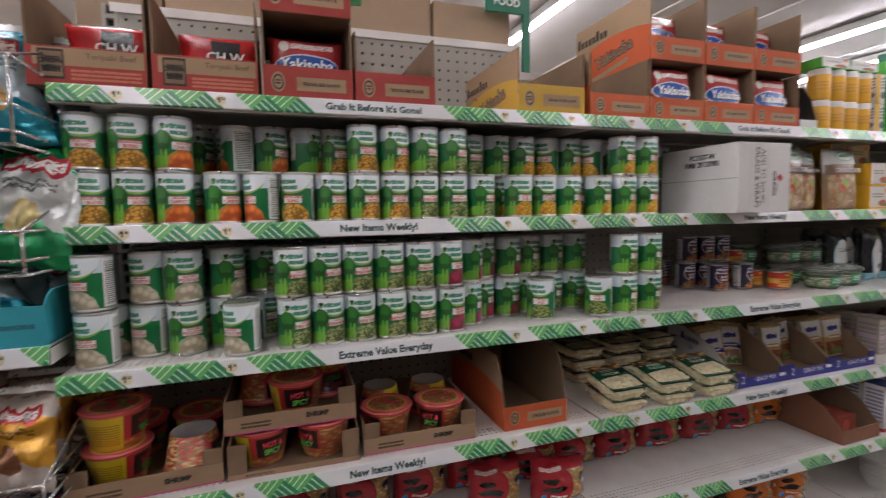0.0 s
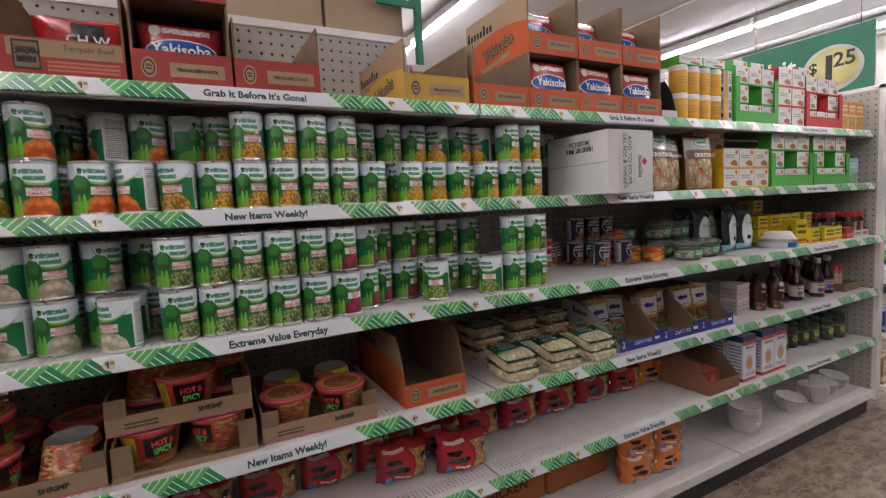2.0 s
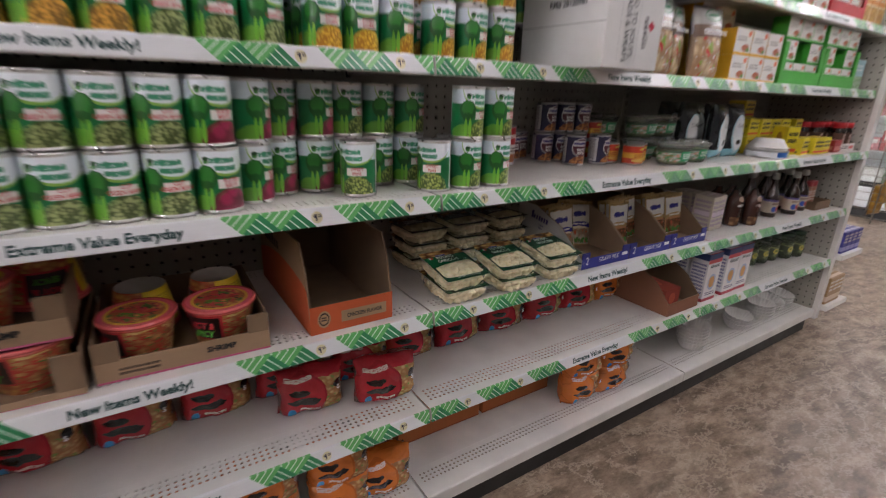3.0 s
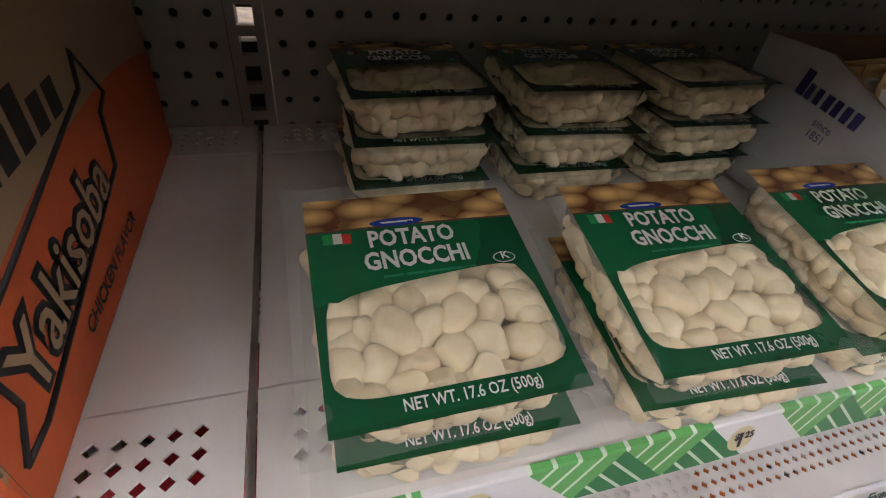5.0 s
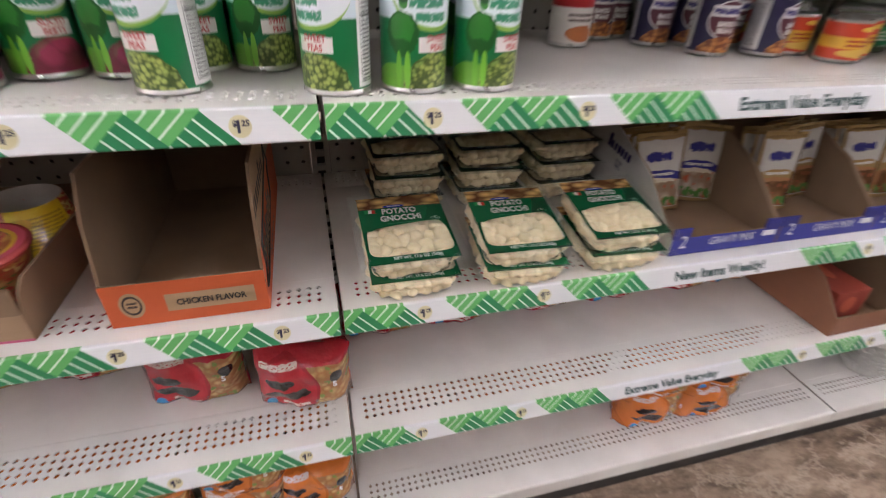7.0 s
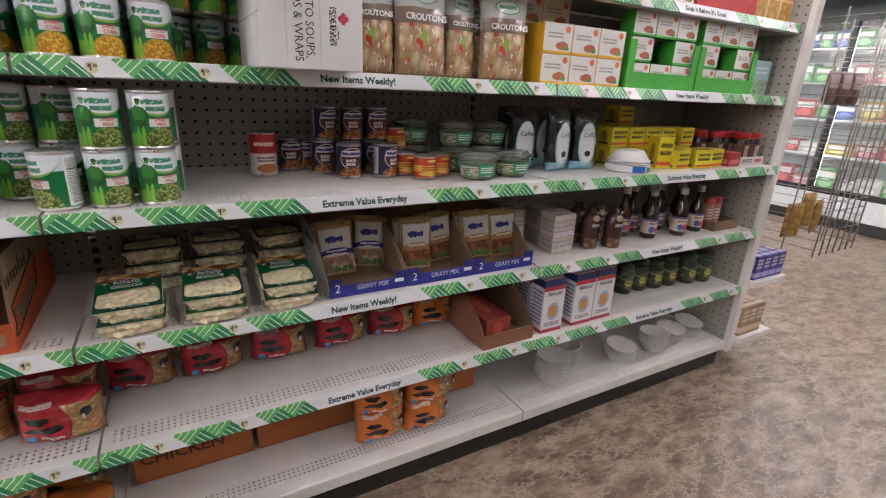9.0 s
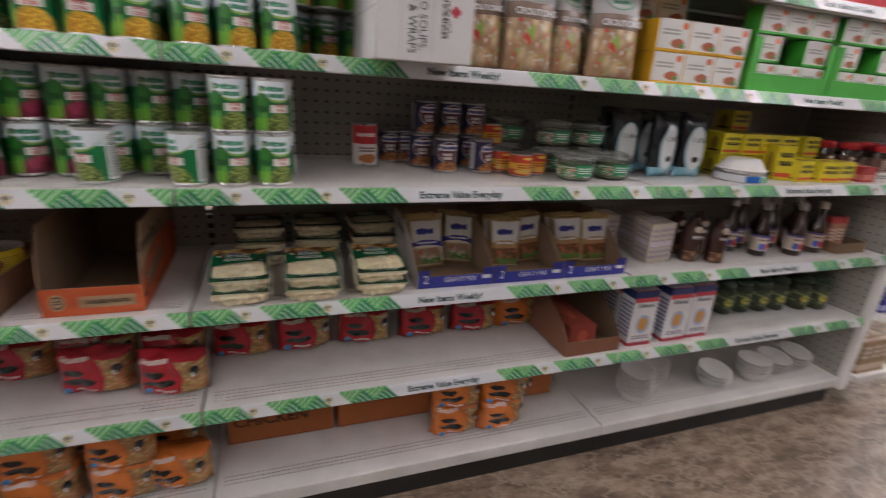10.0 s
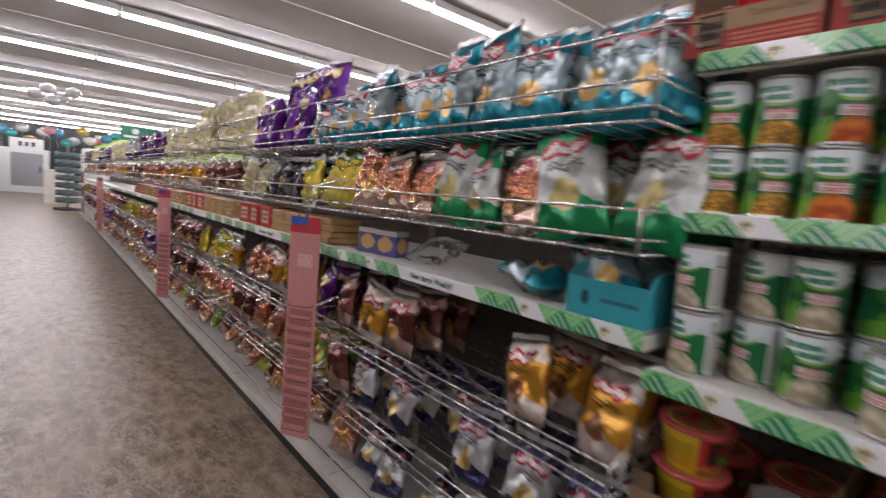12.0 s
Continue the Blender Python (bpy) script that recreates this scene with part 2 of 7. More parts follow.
def tube(name, points, radius, material, parent, lab="", seg=6):
    """A round wire through a few points, with mitred corners and closed ends."""
    pts = [Vector(p) for p in points]
    verts, faces = [], []
    for k, p in enumerate(pts):
        d0 = (p - pts[k - 1]).normalized() if k else (pts[1] - p).normalized()
        d1 = (pts[k + 1] - p).normalized() if k + 1 < len(pts) else d0
        d = (d0 + d1).normalized() if (d0 + d1).length > 1e-6 else d0
        a = d.orthogonal().normalized() if abs(d.z) > 0.95 else d.cross(Vector((0, 0, 1))).normalized()
        b = d.cross(a)
        for q in range(seg):
            t = 2 * math.pi * q / seg
            verts.append(p + (a * math.cos(t) + b * math.sin(t)) * radius)
    for k in range(len(pts) - 1):
        for q in range(seg):
            faces.append((k * seg + q, k * seg + (q + 1) % seg, (k + 1) * seg + (q + 1) % seg, (k + 1) * seg + q))
    faces += [tuple(range(seg))[::-1], tuple((len(pts) - 1) * seg + q for q in range(seg))]
    me = bpy.data.meshes.new(name)
    me.from_pydata([tuple(v) for v in verts], [], faces)
    me.shade_smooth()
    return obj(name, me, material, parent, lab)


TEXTS = {}


def text_data(body, size, squeeze=1.0, bend=0.0, material=None, bold=0.0):
    key = (body, size, squeeze, bend, material.name, bold)
    if key not in TEXTS:
        cu = bpy.data.curves.new("lettering", "FONT")
        cu.body, cu.size, cu.align_x, cu.align_y = body, size, "CENTER", "CENTER"
        cu.resolution_u, cu.space_line, cu.offset = 2, 0.95, bold
        ob = bpy.data.objects.new("lettering", cu)
        scene.collection.objects.link(ob)
        me = bpy.data.meshes.new_from_object(ob.evaluated_get(bpy.context.evaluated_depsgraph_get()))
        bpy.data.objects.remove(ob)
        for v in me.vertices:
            v.co.x *= squeeze
            if bend:
                a = v.co.x / bend
                v.co = Vector((bend * math.sin(a), v.co.y, bend * math.cos(a) - bend))
        me.materials.clear()
        me.materials.append(material)
        TEXTS[key] = me
    return TEXTS[key]


def lettering(body, size, m, parent, material=None, squeeze=1.0, bend=0.0, name="lettering", bold=0.0):
    """Printed words lying on a face; upright on a front face with pose(x, y, z, 90)."""
    ob = new(name, text_data(body, size, squeeze, bend, material or INK, bold))
    ob.parent = parent
    ob.matrix_basis = m
    return ob


def pouch_data(name, w, h, d, seed=0, crimp=0.06, puff=0.55, nx=14, nz=14, wrinkle=0.05):
    """A filled bag standing on its lower seam: front, back, pinched ends, creases."""
    rnd = random.Random(seed)
    off = Vector((rnd.uniform(0, 50), rnd.uniform(0, 50), rnd.uniform(0, 50)))
    verts, faces, uvs = [], [], []
    for side in (-1, 1):
        for j in range(nz + 1):
            for i in range(nx + 1):
                a, b = i / nx, j / nz
                e = max(0.0, 1 - abs(2 * a - 1) ** 2.6) ** puff
                g = 1.0 if crimp < b < 1 - crimp else min(b, 1 - b) / crimp
                g *= max(0.0, 1 - abs(2 * b - 1) ** 3.2) ** puff
                t = d / 2 * e * g
                x, z = (a - 0.5) * w * (1 - 0.10 * e * g * 0 - 0.06 * (1 - abs(2 * b - 1))), b * h
                k = noise.noise(Vector((x * 28, z * 28, side * 3)) + off)
                k2 = noise.noise(Vector((x * 70, z * 40, side * 5)) + off)
                t += (k * wrinkle + k2 * wrinkle * 0.45) * d * (0.25 + e * g)
                x += k2 * wrinkle * w * 0.12
                z += noise.noise(Vector((x * 20, side, 7)) + off) * h * 0.03 * b
                verts.append((x, side * max(t, 0.0006), z))
                uvs.append((a, b))
    n = (nx + 1) * (nz + 1)
    for j in range(nz):
        for i in range(nx):
            q = j * (nx + 1) + i
            faces.append((q, q + 1, q + nx + 2, q + nx + 1))
            faces.append((n + q + 1, n + q, n + q + nx + 1, n + q + nx + 2))
    rim = [i for i in range(nx + 1)] + [j * (nx + 1) + nx for j in range(1, nz + 1)] + [nz * (nx + 1) + i for i in range(nx - 1, -1, -1)] + [j * (nx + 1) for j in range(nz - 1, 0, -1)]
    for k in range(len(rim)):
        a, b = rim[k], rim[(k + 1) % len(rim)]
        faces.append((b, a, n + a, n + b))
    me = bpy.data.meshes.new(name)
    me.from_pydata(verts, [], faces)
    lay = me.uv_layers.new()
    for lp in me.loops:
        lay.data[lp.index].uv = uvs[lp.vertex_index]
    me.shade_smooth()
    return me


def holes_data(name, cols, rows, px, pz, half, sides, depth, plane):
    """A punched sheet: every hole is cut out and has walls. plane maps (a, b, c) to a place."""
    verts, faces = [], []
    ring = [(0, 0), (px, 0), (px, pz), (0, pz)]
    cx, cz = px / 2, pz / 2
    if sides == 4:
        inner = [(cx, cz - half), (cx + half, cz), (cx, cz + half), (cx - half, cz)]
        tris = [(0, 1, 4), (1, 2, 5), (2, 3, 6), (3, 0, 7), (4, 1, 5), (5, 2, 6), (6, 3, 7), (7, 0, 4)]
    else:
        inner = [(cx + half * math.cos(a), cz + half * math.sin(a)) for a in (math.pi / 8 + math.pi / 4 * k for k in range(8))]
        # corners: 0 low-left, 1 low-right, 2 up-right, 3 up-left; inner 4..11 from 22.5 degrees on
        tris = [(2, 4, 1), (2, 5, 4), (3, 5, 2), (3, 6, 5), (3, 7, 6), (0, 7, 3), (0, 8, 7), (0, 9, 8), (1, 9, 0), (1, 10, 9), (1, 11, 10), (1, 4, 11)]
        tris = [(a, c, b) for a, b, c in tris]
        tris = [(t[0], t[2], t[1]) for t in tris]
    k = len(inner)
    for j in range(rows):
        for i in range(cols):
            o, n = (i * px, j * pz), len(verts)
            verts += [plane(o[0] + a, o[1] + b, 0) for a, b in ring + inner]
            verts += [plane(o[0] + a, o[1] + b, depth) for a, b in inner]
            faces += [tuple(n + q for q in t) for t in tris]
            faces += [(n + 4 + q, n + 4 + (q + 1) % k, n + 4 + k + (q + 1) % k, n + 4 + k + q) for q in range(k)]
    me = bpy.data.meshes.new(name)
    me.from_pydata(verts, [], faces)
    return me


# ---- floor, ceiling, walls ----
def floor_material():
    p = Paint("brown_marbled_vinyl", 0.32)
    drift = p.noise(1.6, 3, "Object")
    big = p.noise(1.9, 5, "Object", (1, 1.5, 1), 0.6)
    mid = p.noise(8.0, 10, "Object", (1.0, 2.1, 1), 0.74)
    fine_grain = p.noise(34.0, 6, "Object", (1, 1.8, 1), 0.7)
    col = p.mix(p.ramp(mid, 0.39, 0.63), (0.098, 0.060, 0.039), (0.40, 0.300, 0.220))
    col = p.mix(p.m("MULTIPLY", p.ramp(big, 0.46, 0.66), 0.35), col, (0.25, 0.183, 0.130))
    col = p.mix(p.m("MULTIPLY", p.ramp(drift, 0.52, 0.72), 0.3), col, (0.36, 0.295, 0.235))
    vein = p.m("ABSOLUTE", p.m("SUBTRACT", p.noise(4.6, 8, "Object", (1, 1.7, 1), 0.7), 0.5))
    col = p.mix(p.m("MULTIPLY", p.ramp(vein, 0.028, 0.0), 0.65), col, (0.50, 0.405, 0.315))
    col = p.mix(p.m("MULTIPLY", p.ramp(fine_grain, 0.55, 0.8), 0.35), col, (0.10, 0.065, 0.045))
    p.put(p.bsdf.inputs["Roughness"], p.m("MULTIPLY_ADD", mid, 0.24, 0.24))
    p.bump(mid, 0.14, 0.002)
    return p.done(col)


X0, X1, Y0, Y1 = -31.0, 9.5, -5.0, 12.0
PLASTER = plain("painted_wall", (0.55, 0.53, 0.48), 0.8, vary=0.08, scale=1.5)
CEILING_TILE = plain("white_ceiling_tile", (0.50, 0.50, 0.50), 0.85, vary=0.05, scale=3, bump=0.3, fine=160)
DARK_WALL = plain("black_painted_wall", (0.03, 0.032, 0.035), 0.6, vary=0.3, scale=2)


def structure(name, box, mt, lab, category):
    bm = bmesh.new()
    add_box(bm, *box)
    return tagged(part(name, bm, mt, None), lab, category, "", "structure")


structure("floor", (X0, X1, Y0, Y1, FLOOR - 0.1, FLOOR), floor_material(), "brown marbled vinyl floor with a soft sheen", "floor")


def ceiling():
    bm = bmesh.new()
    add_box(bm, X0, X1, Y0, Y1, CEIL + 0.012, CEIL + 0.2)
    ob = tagged(part("ceiling", bm, CEILING_TILE, None), "white suspended tile ceiling", "ceiling", "", "structure")
    bm = bmesh.new()
    for k in range(int((X1 - X0) / 1.22) + 1):
        x = X0 + k * 1.22
        add_box(bm, x - 0.012, x + 0.012, Y0, Y1, CEIL, CEIL + 0.010)
    part("ceiling_grid", bm, WHITE_ENAMEL, ob)


ceiling()
structure("wall_west", (X0 - 0.2, X0, Y0, Y1, 0, CEIL + 0.2), DARK_WALL, "black painted end wall of the shop", "wall")
structure("wall_east", (X1, X1 + 0.2, Y0, Y1, 0, CEIL + 0.2), PLASTER, "cream painted shop wall", "wall")
structure("wall_north", (X0, X1, Y1, Y1 + 0.2, 0, CEIL + 0.2), PLASTER, "cream painted shop wall", "wall")
# unseen wall, added to dim fill light where opposite shelving would stand
structure("fill_blocker_wall", (X0 + 3, X1 - 3, -2.55, -2.4, FLOOR, 1.9), plain("fill_blocker_brown", (0.11, 0.095, 0.085), 0.7), "low dark wall added out of view to cut fill light", "wall")
structure("wall_south", (X0, X1, Y0 - 0.2, Y0, 0, CEIL + 0.2), PLASTER, "cream painted shop wall", "wall")

# ---- ceiling tubes ----
TUBE = glowing("lit_tube", (0.99, 0.94, 0.985), TUBE_POWER)
HOUSING = plain("lamp_housing", (0.55, 0.55, 0.55), 0.4)


def tube_lights():
    bm = bmesh.new()
    add_box(bm, -0.05, 0.05, -1.18, 1.18, 0.03, 0.11, 0.004)
    first = thing("ceiling_light", "lit white tube lamp in a long row on the ceiling", "ceiling light", "rows of ceiling tubes")
    part("housing", bm, HOUSING, first)
    me = lathe_data("tube", [(0.001, -1.16), (0.024, -1.16), (0.024, 1.16), (0.001, 1.16)], 10)
    t = obj("tube", me, TUBE, first, "glowing white tube")
    t.matrix_basis = pose(0, 0, 0, -90)
    spots = [(x, y) for x in (-30.0, -27.0, -23.8, -20.5, -17.3, -13.9, -10.6, -7.3, -3.9, -0.45, 3.1, 6.8, 8.4) for y in (-3.6, -1.2, 1.2, 3.6, 6.0, 8.4, 10.8)]
    for k, (x, y) in enumerate(spots):
        m = pose(x, y, CEIL - 0.12)
        if k:
            copy_thing(first, m)
        else:
            first.matrix_basis = m


tube_lights()


# ---- shelving sections ----
def strip_material():
    """White printed price strip: green woven hatching, round yellow tags. u in metres along it, v across."""
    p = Paint("price_strip_print", 0.28, coat=0.3)
    u, v = p.uv()
    per = 0.064
    col = p.mix(p.noise(20, 2, "UV"), (0.80, 0.80, 0.81), (0.72, 0.73, 0.76))
    shift = p.m("MULTIPLY", p.m("SUBTRACT", 1.0, v), per / 2)
    for u0, u1 in ((-0.035, 0.085), (0.145, 0.273), (0.327, 0.455), (0.785, 0.913), (0.980, 1.108), (1.172, 1.30)):
        s = p.m("FRACT", p.m("MULTIPLY_ADD", u, 1 / per, -u0 / per))
        hv = p.m("MULTIPLY", v, 0.5)
        light = p.m("LESS_THAN", p.m("ABSOLUTE", p.m("SUBTRACT", s, 0.5)), hv)
        # keep the two weaves continuous across a period
        la = p.m("FRACT", p.m("MULTIPLY", p.m("SUBTRACT", s, hv), 4.0))
        da = p.m("FRACT", p.m("MULTIPLY", p.m("ADD", s, hv), 4.0))
        c1 = p.mix(p.m("LESS_THAN", la, 0.19), (0.13, 0.44, 0.13), (0.72, 0.82, 0.72))
        c2 = p.mix(p.m("LESS_THAN", da, 0.19), (0.025, 0.22, 0.085), (0.70, 0.80, 0.70))
        q = p.m("SUBTRACT", u, shift)
        mask = p.band(q, u0, u1)
        col = p.mix(mask, col, p.mix(light, c2, c1))
    for c in (0.115, 0.300, 0.948, 1.142):
        a = p.m("MULTIPLY_ADD", u, 1 / 0.0106, -c / 0.0106)
        b = p.m("MULTIPLY_ADD", v, 0.031 / 0.0106, -0.5 * 0.031 / 0.0106)
        d = p.m("MULTIPLY_ADD", a, a, p.m("MULTIPLY", b, b))
        col = p.mix(p.m("LESS_THAN", d, 1.0), col, (0.70, 0.64, 0.40))
    return p.done(col)


STRIP = strip_material()
TAGS = (0.115, 0.300, 0.948, 1.142)


def strip_data(w):
    """The channel that carries the print, leaning back at its top, with a rolled lower and upper edge."""
    h, lean = 0.031, 0.008
    prof = [(0.004, 0.0015), (0.0, 0.0015), (-0.0012, 0.0), (-lean, -h), (-lean + 0.001, -h - 0.002), (0.0, -h - 0.002)]
    verts, faces, uvs = [], [], []
    for y, z in prof:
        for x in (0.003, w - 0.003):
            verts.append((x, y, z))
            uvs.append((x, min(1, max(0, 1 + z / h))))
    for i in range(len(prof) - 1):
        faces.append((2 * i, 2 * i + 2, 2 * i + 3, 2 * i + 1))
    me = bpy.data.meshes.new("price_strip")
    me.from_pydata(verts, [], faces)
    lay = me.uv_layers.new()
    for lp in me.loops:
        lay.data[lp.index].uv = uvs[lp.vertex_index]
    me.materials.append(STRIP)
    return me


STRIP_MESH = strip_data(SEC)
SLOGANS = ["Grab It Before It's Gone!", "New Items Weekly!", "Extreme Value Everyday", "New Items Weekly!", "Extreme Value Everyday"]
PITCH = 0.01372


def deck_data(w, depth, rows_front=3, first=0.030, back_rows=3, lip=0.0335):
    """A punched steel shelf: front rolled edge, hole rows near front and back, a pressed step, side flanges."""
    cols = int((w - 0.03) / PITCH)
    x0 = (w - cols * PITCH) / 2
    y1, y2 = first, first + rows_front * PITCH
    y4 = depth - 0.012
    y3 = y4 - back_rows * PITCH
    verts, faces = [], []

    def quad(a, b, c, d):
        n = len(verts)
        verts.extend((a, b, c, d))
        faces.append((n, n + 1, n + 2, n + 3))

    def flat(xa, xb, ya, yb, z=0.0, zb=None):
        zb = z if zb is None else zb
        quad((xa, ya, z), (xb, ya, z), (xb, yb, zb), (xa, yb, zb))

    e = 0.003
    flat(e, w - e, 0.003, y1)
    for a, b in ((y1, y2), (y3, y4)):
        flat(e, x0, a, b)
        flat(w - x0, w - e, a, b)
    s = y2 + 0.014
    flat(e, w - e, y2, s)
    flat(e, w - e, s, s + 0.0025, 0.0, -0.0014)
    flat(e, w - e, s + 0.0025, y3 - 0.02, -0.0014)
    flat(e, w - e, y3 - 0.02, y3 - 0.0175, -0.0014, 0.0)
    flat(e, w - e, y3 - 0.0175, y3)
    flat(e, w - e, y4, depth)
    flat(e, w - e, 0.0, 0.003, -0.003, 0.0)
    quad((e, 0, -0.003), (w - e, 0, -0.003), (w - e, 0.001, -lip), (e, 0.001, -lip))
    for x in (e, w - e):
        quad((x, 0, -0.003), (x, depth, -0.003), (x, depth, -0.030), (x, 0, -lip))
    flat(e, w - e, 0.001, 0.02, -lip)
    me = bpy.data.meshes.new("shelf_deck")
    for ya, n in ((y1, rows_front), (y3, back_rows)):
        h = holes_data("punched", cols, n, PITCH, PITCH, 0.0046, 4, -0.002, lambda a, b, c, o=ya: (x0 + a, o + b, c))
        base = len(verts)
        verts.extend(tuple(v.co) for v in h.vertices)
        faces.extend(tuple(base + k for k in f.vertices) for f in h.polygons)
        bpy.data.meshes.remove(h)
    me.from_pydata(verts, [], faces)
    me.materials.append(WHITE_ENAMEL)
    return me


def pegboard(name, w, h, parent, m, lab="", mt=None):
    px = 0.0315
    cols, rows = int(w / px), int(h / px)
    me = holes_data("pegboard", cols, rows, w / cols, h / rows, 0.0046, 8, 0.004, lambda a, b, c: (a, c, b))
    ob = obj(name, me, mt or PEG_ENAMEL, parent, lab)
    ob.matrix_basis = m
    # black sheet added behind the board as the shade inside its holes
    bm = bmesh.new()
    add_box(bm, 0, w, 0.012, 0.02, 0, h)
    bk = part("hole_shade_sheet", bm, SLOT_DARK, ob)
    return ob


DECKS = {}


def add_strip(sec, x, y, z, slogan, tags=True, x_shift=0.0):
    st = obj("price_strip", STRIP_MESH, STRIP, sec, "white strip with green hatching and round price tags")
    st.matrix_basis = pose(x, y, z)
    lean = math.degrees(math.atan(0.008 / 0.031))
    if slogan:
        lettering(slogan, 0.0222, pose(0.622, -0.0052, -0.0160, 90 - lean), st, NAVY_INK, 1.0 if len(slogan) < 20 else 0.98, name="slogan", bold=0.0008)
    if tags:
        for c in TAGS:
            lettering("1", 0.0165, pose(c - 0.0015, -0.0056, -0.0160, 90 - lean), st, TAG_INK, 1.0, name="price_tag", bold=0.0006)
            lettering("$  25", 0.0076, pose(c + 0.0012, -0.0047, -0.0125, 90 - lean), st, TAG_INK, 1.0, name="price_tag", bold=0.0003)
    return st


def shelving(k, x):
    sec = thing("shelving_section", "white steel shelving section with punched shelves and pegboard back", "shelving", "shelving along the aisle", pose(x, 0, 0))
    for (z, y), slogan in zip(SHELVES, SLOGANS):
        depth = BACK - y
        if depth not in DECKS:
            DECKS[depth] = deck_data(SEC, depth, 4 if z < 0.5 else 3)
        d = obj("shelf", DECKS[depth], WHITE_ENAMEL, sec)
        d.matrix_basis = pose(0, y, z)
        add_strip(sec, 0, y - 0.002, z + 0.001, slogan)
    b = obj("base_deck", DECKS.setdefault("base", deck_data(SEC, BACK - BASE_Y, 3, 0.05, lip=0.042)), WHITE_ENAMEL, sec)
    b.matrix_basis = pose(0, BASE_Y, BASE_Z)
    slab("kick_plate", 0, SEC, 0.045, 0.07, FLOOR, 0.13, KICK, sec, lab="black scuffed kick plate")
    top = 1.87 if k == 0 else 1.78
    pegboard("pegboard", SEC - 0.04, top - 0.18, sec, pose(0.02, BACK, 0.16))
    bm = bmesh.new()
    add_box(bm, -0.019, -0.009, BACK - 0.004, BACK + 0.03, 0.1, top)
    add_box(bm, 0.009, 0.019, BACK - 0.004, BACK + 0.03, 0.1, top)
    z = 0.1
    while z < top - 0.01:
        add_box(bm, -0.009, 0.009, BACK - 0.004, BACK + 0.01, z, z + 0.011)
        z += 0.0315
    part("slotted_upright", bm, PEG_ENAMEL, sec, "slotted steel upright")
    # black strips added as shade in the slots, leaving one short stretch open
    slab("slot_shade_strip", -0.0085, 0.0085, BACK + 0.012, BACK + 0.028, 0.1, 0.815, SLOT_DARK, sec, 0)
    slab("slot_shade_strip", -0.0085, 0.0085, BACK + 0.012, BACK + 0.028, 0.85, top, SLOT_DARK, sec, 0)
    slab("rear_shelf", 0.003, SEC - 0.003, BACK + 0.032, 0.98, 1.52, 1.552, WHITE_ENAMEL, sec)
    slab("back_cap", 0.0, SEC, BACK - 0.005, BACK + 0.03, top - 0.02, top + 0.005, WHITE_ENAMEL, sec)
    return sec


for k in range(3):
    last = shelving(k, k * SEC)


def end_panel(sec):
    """Punched side panel that closes the run, with a folded front edge."""
    ob = pegboard("end_panel", BACK - 0.03, 1.60, sec, Matrix.Translation((SEC + 0.004, BACK, 0.165)) @ pose(0, 0, 0, 0, 0, -90), "punched white end panel")
    slab("end_upright", SEC - 0.021, SEC + 0.003, BACK - 0.003, BACK + 0.03, 0.1, 1.78, PEG_ENAMEL, sec)
    slab("end_frame", SEC + 0.003, SEC + 0.045, 0.008, 0.032, 0.11, 1.785, WHITE_ENAMEL, sec)
    slab("end_cap", SEC + 0.003, SEC + 0.045, 0.008, BACK, 1.765, 1.785, WHITE_ENAMEL, sec)


end_panel(last)


# ---- canned vegetables ----
SKY = (0.66, 0.76, 0.83)


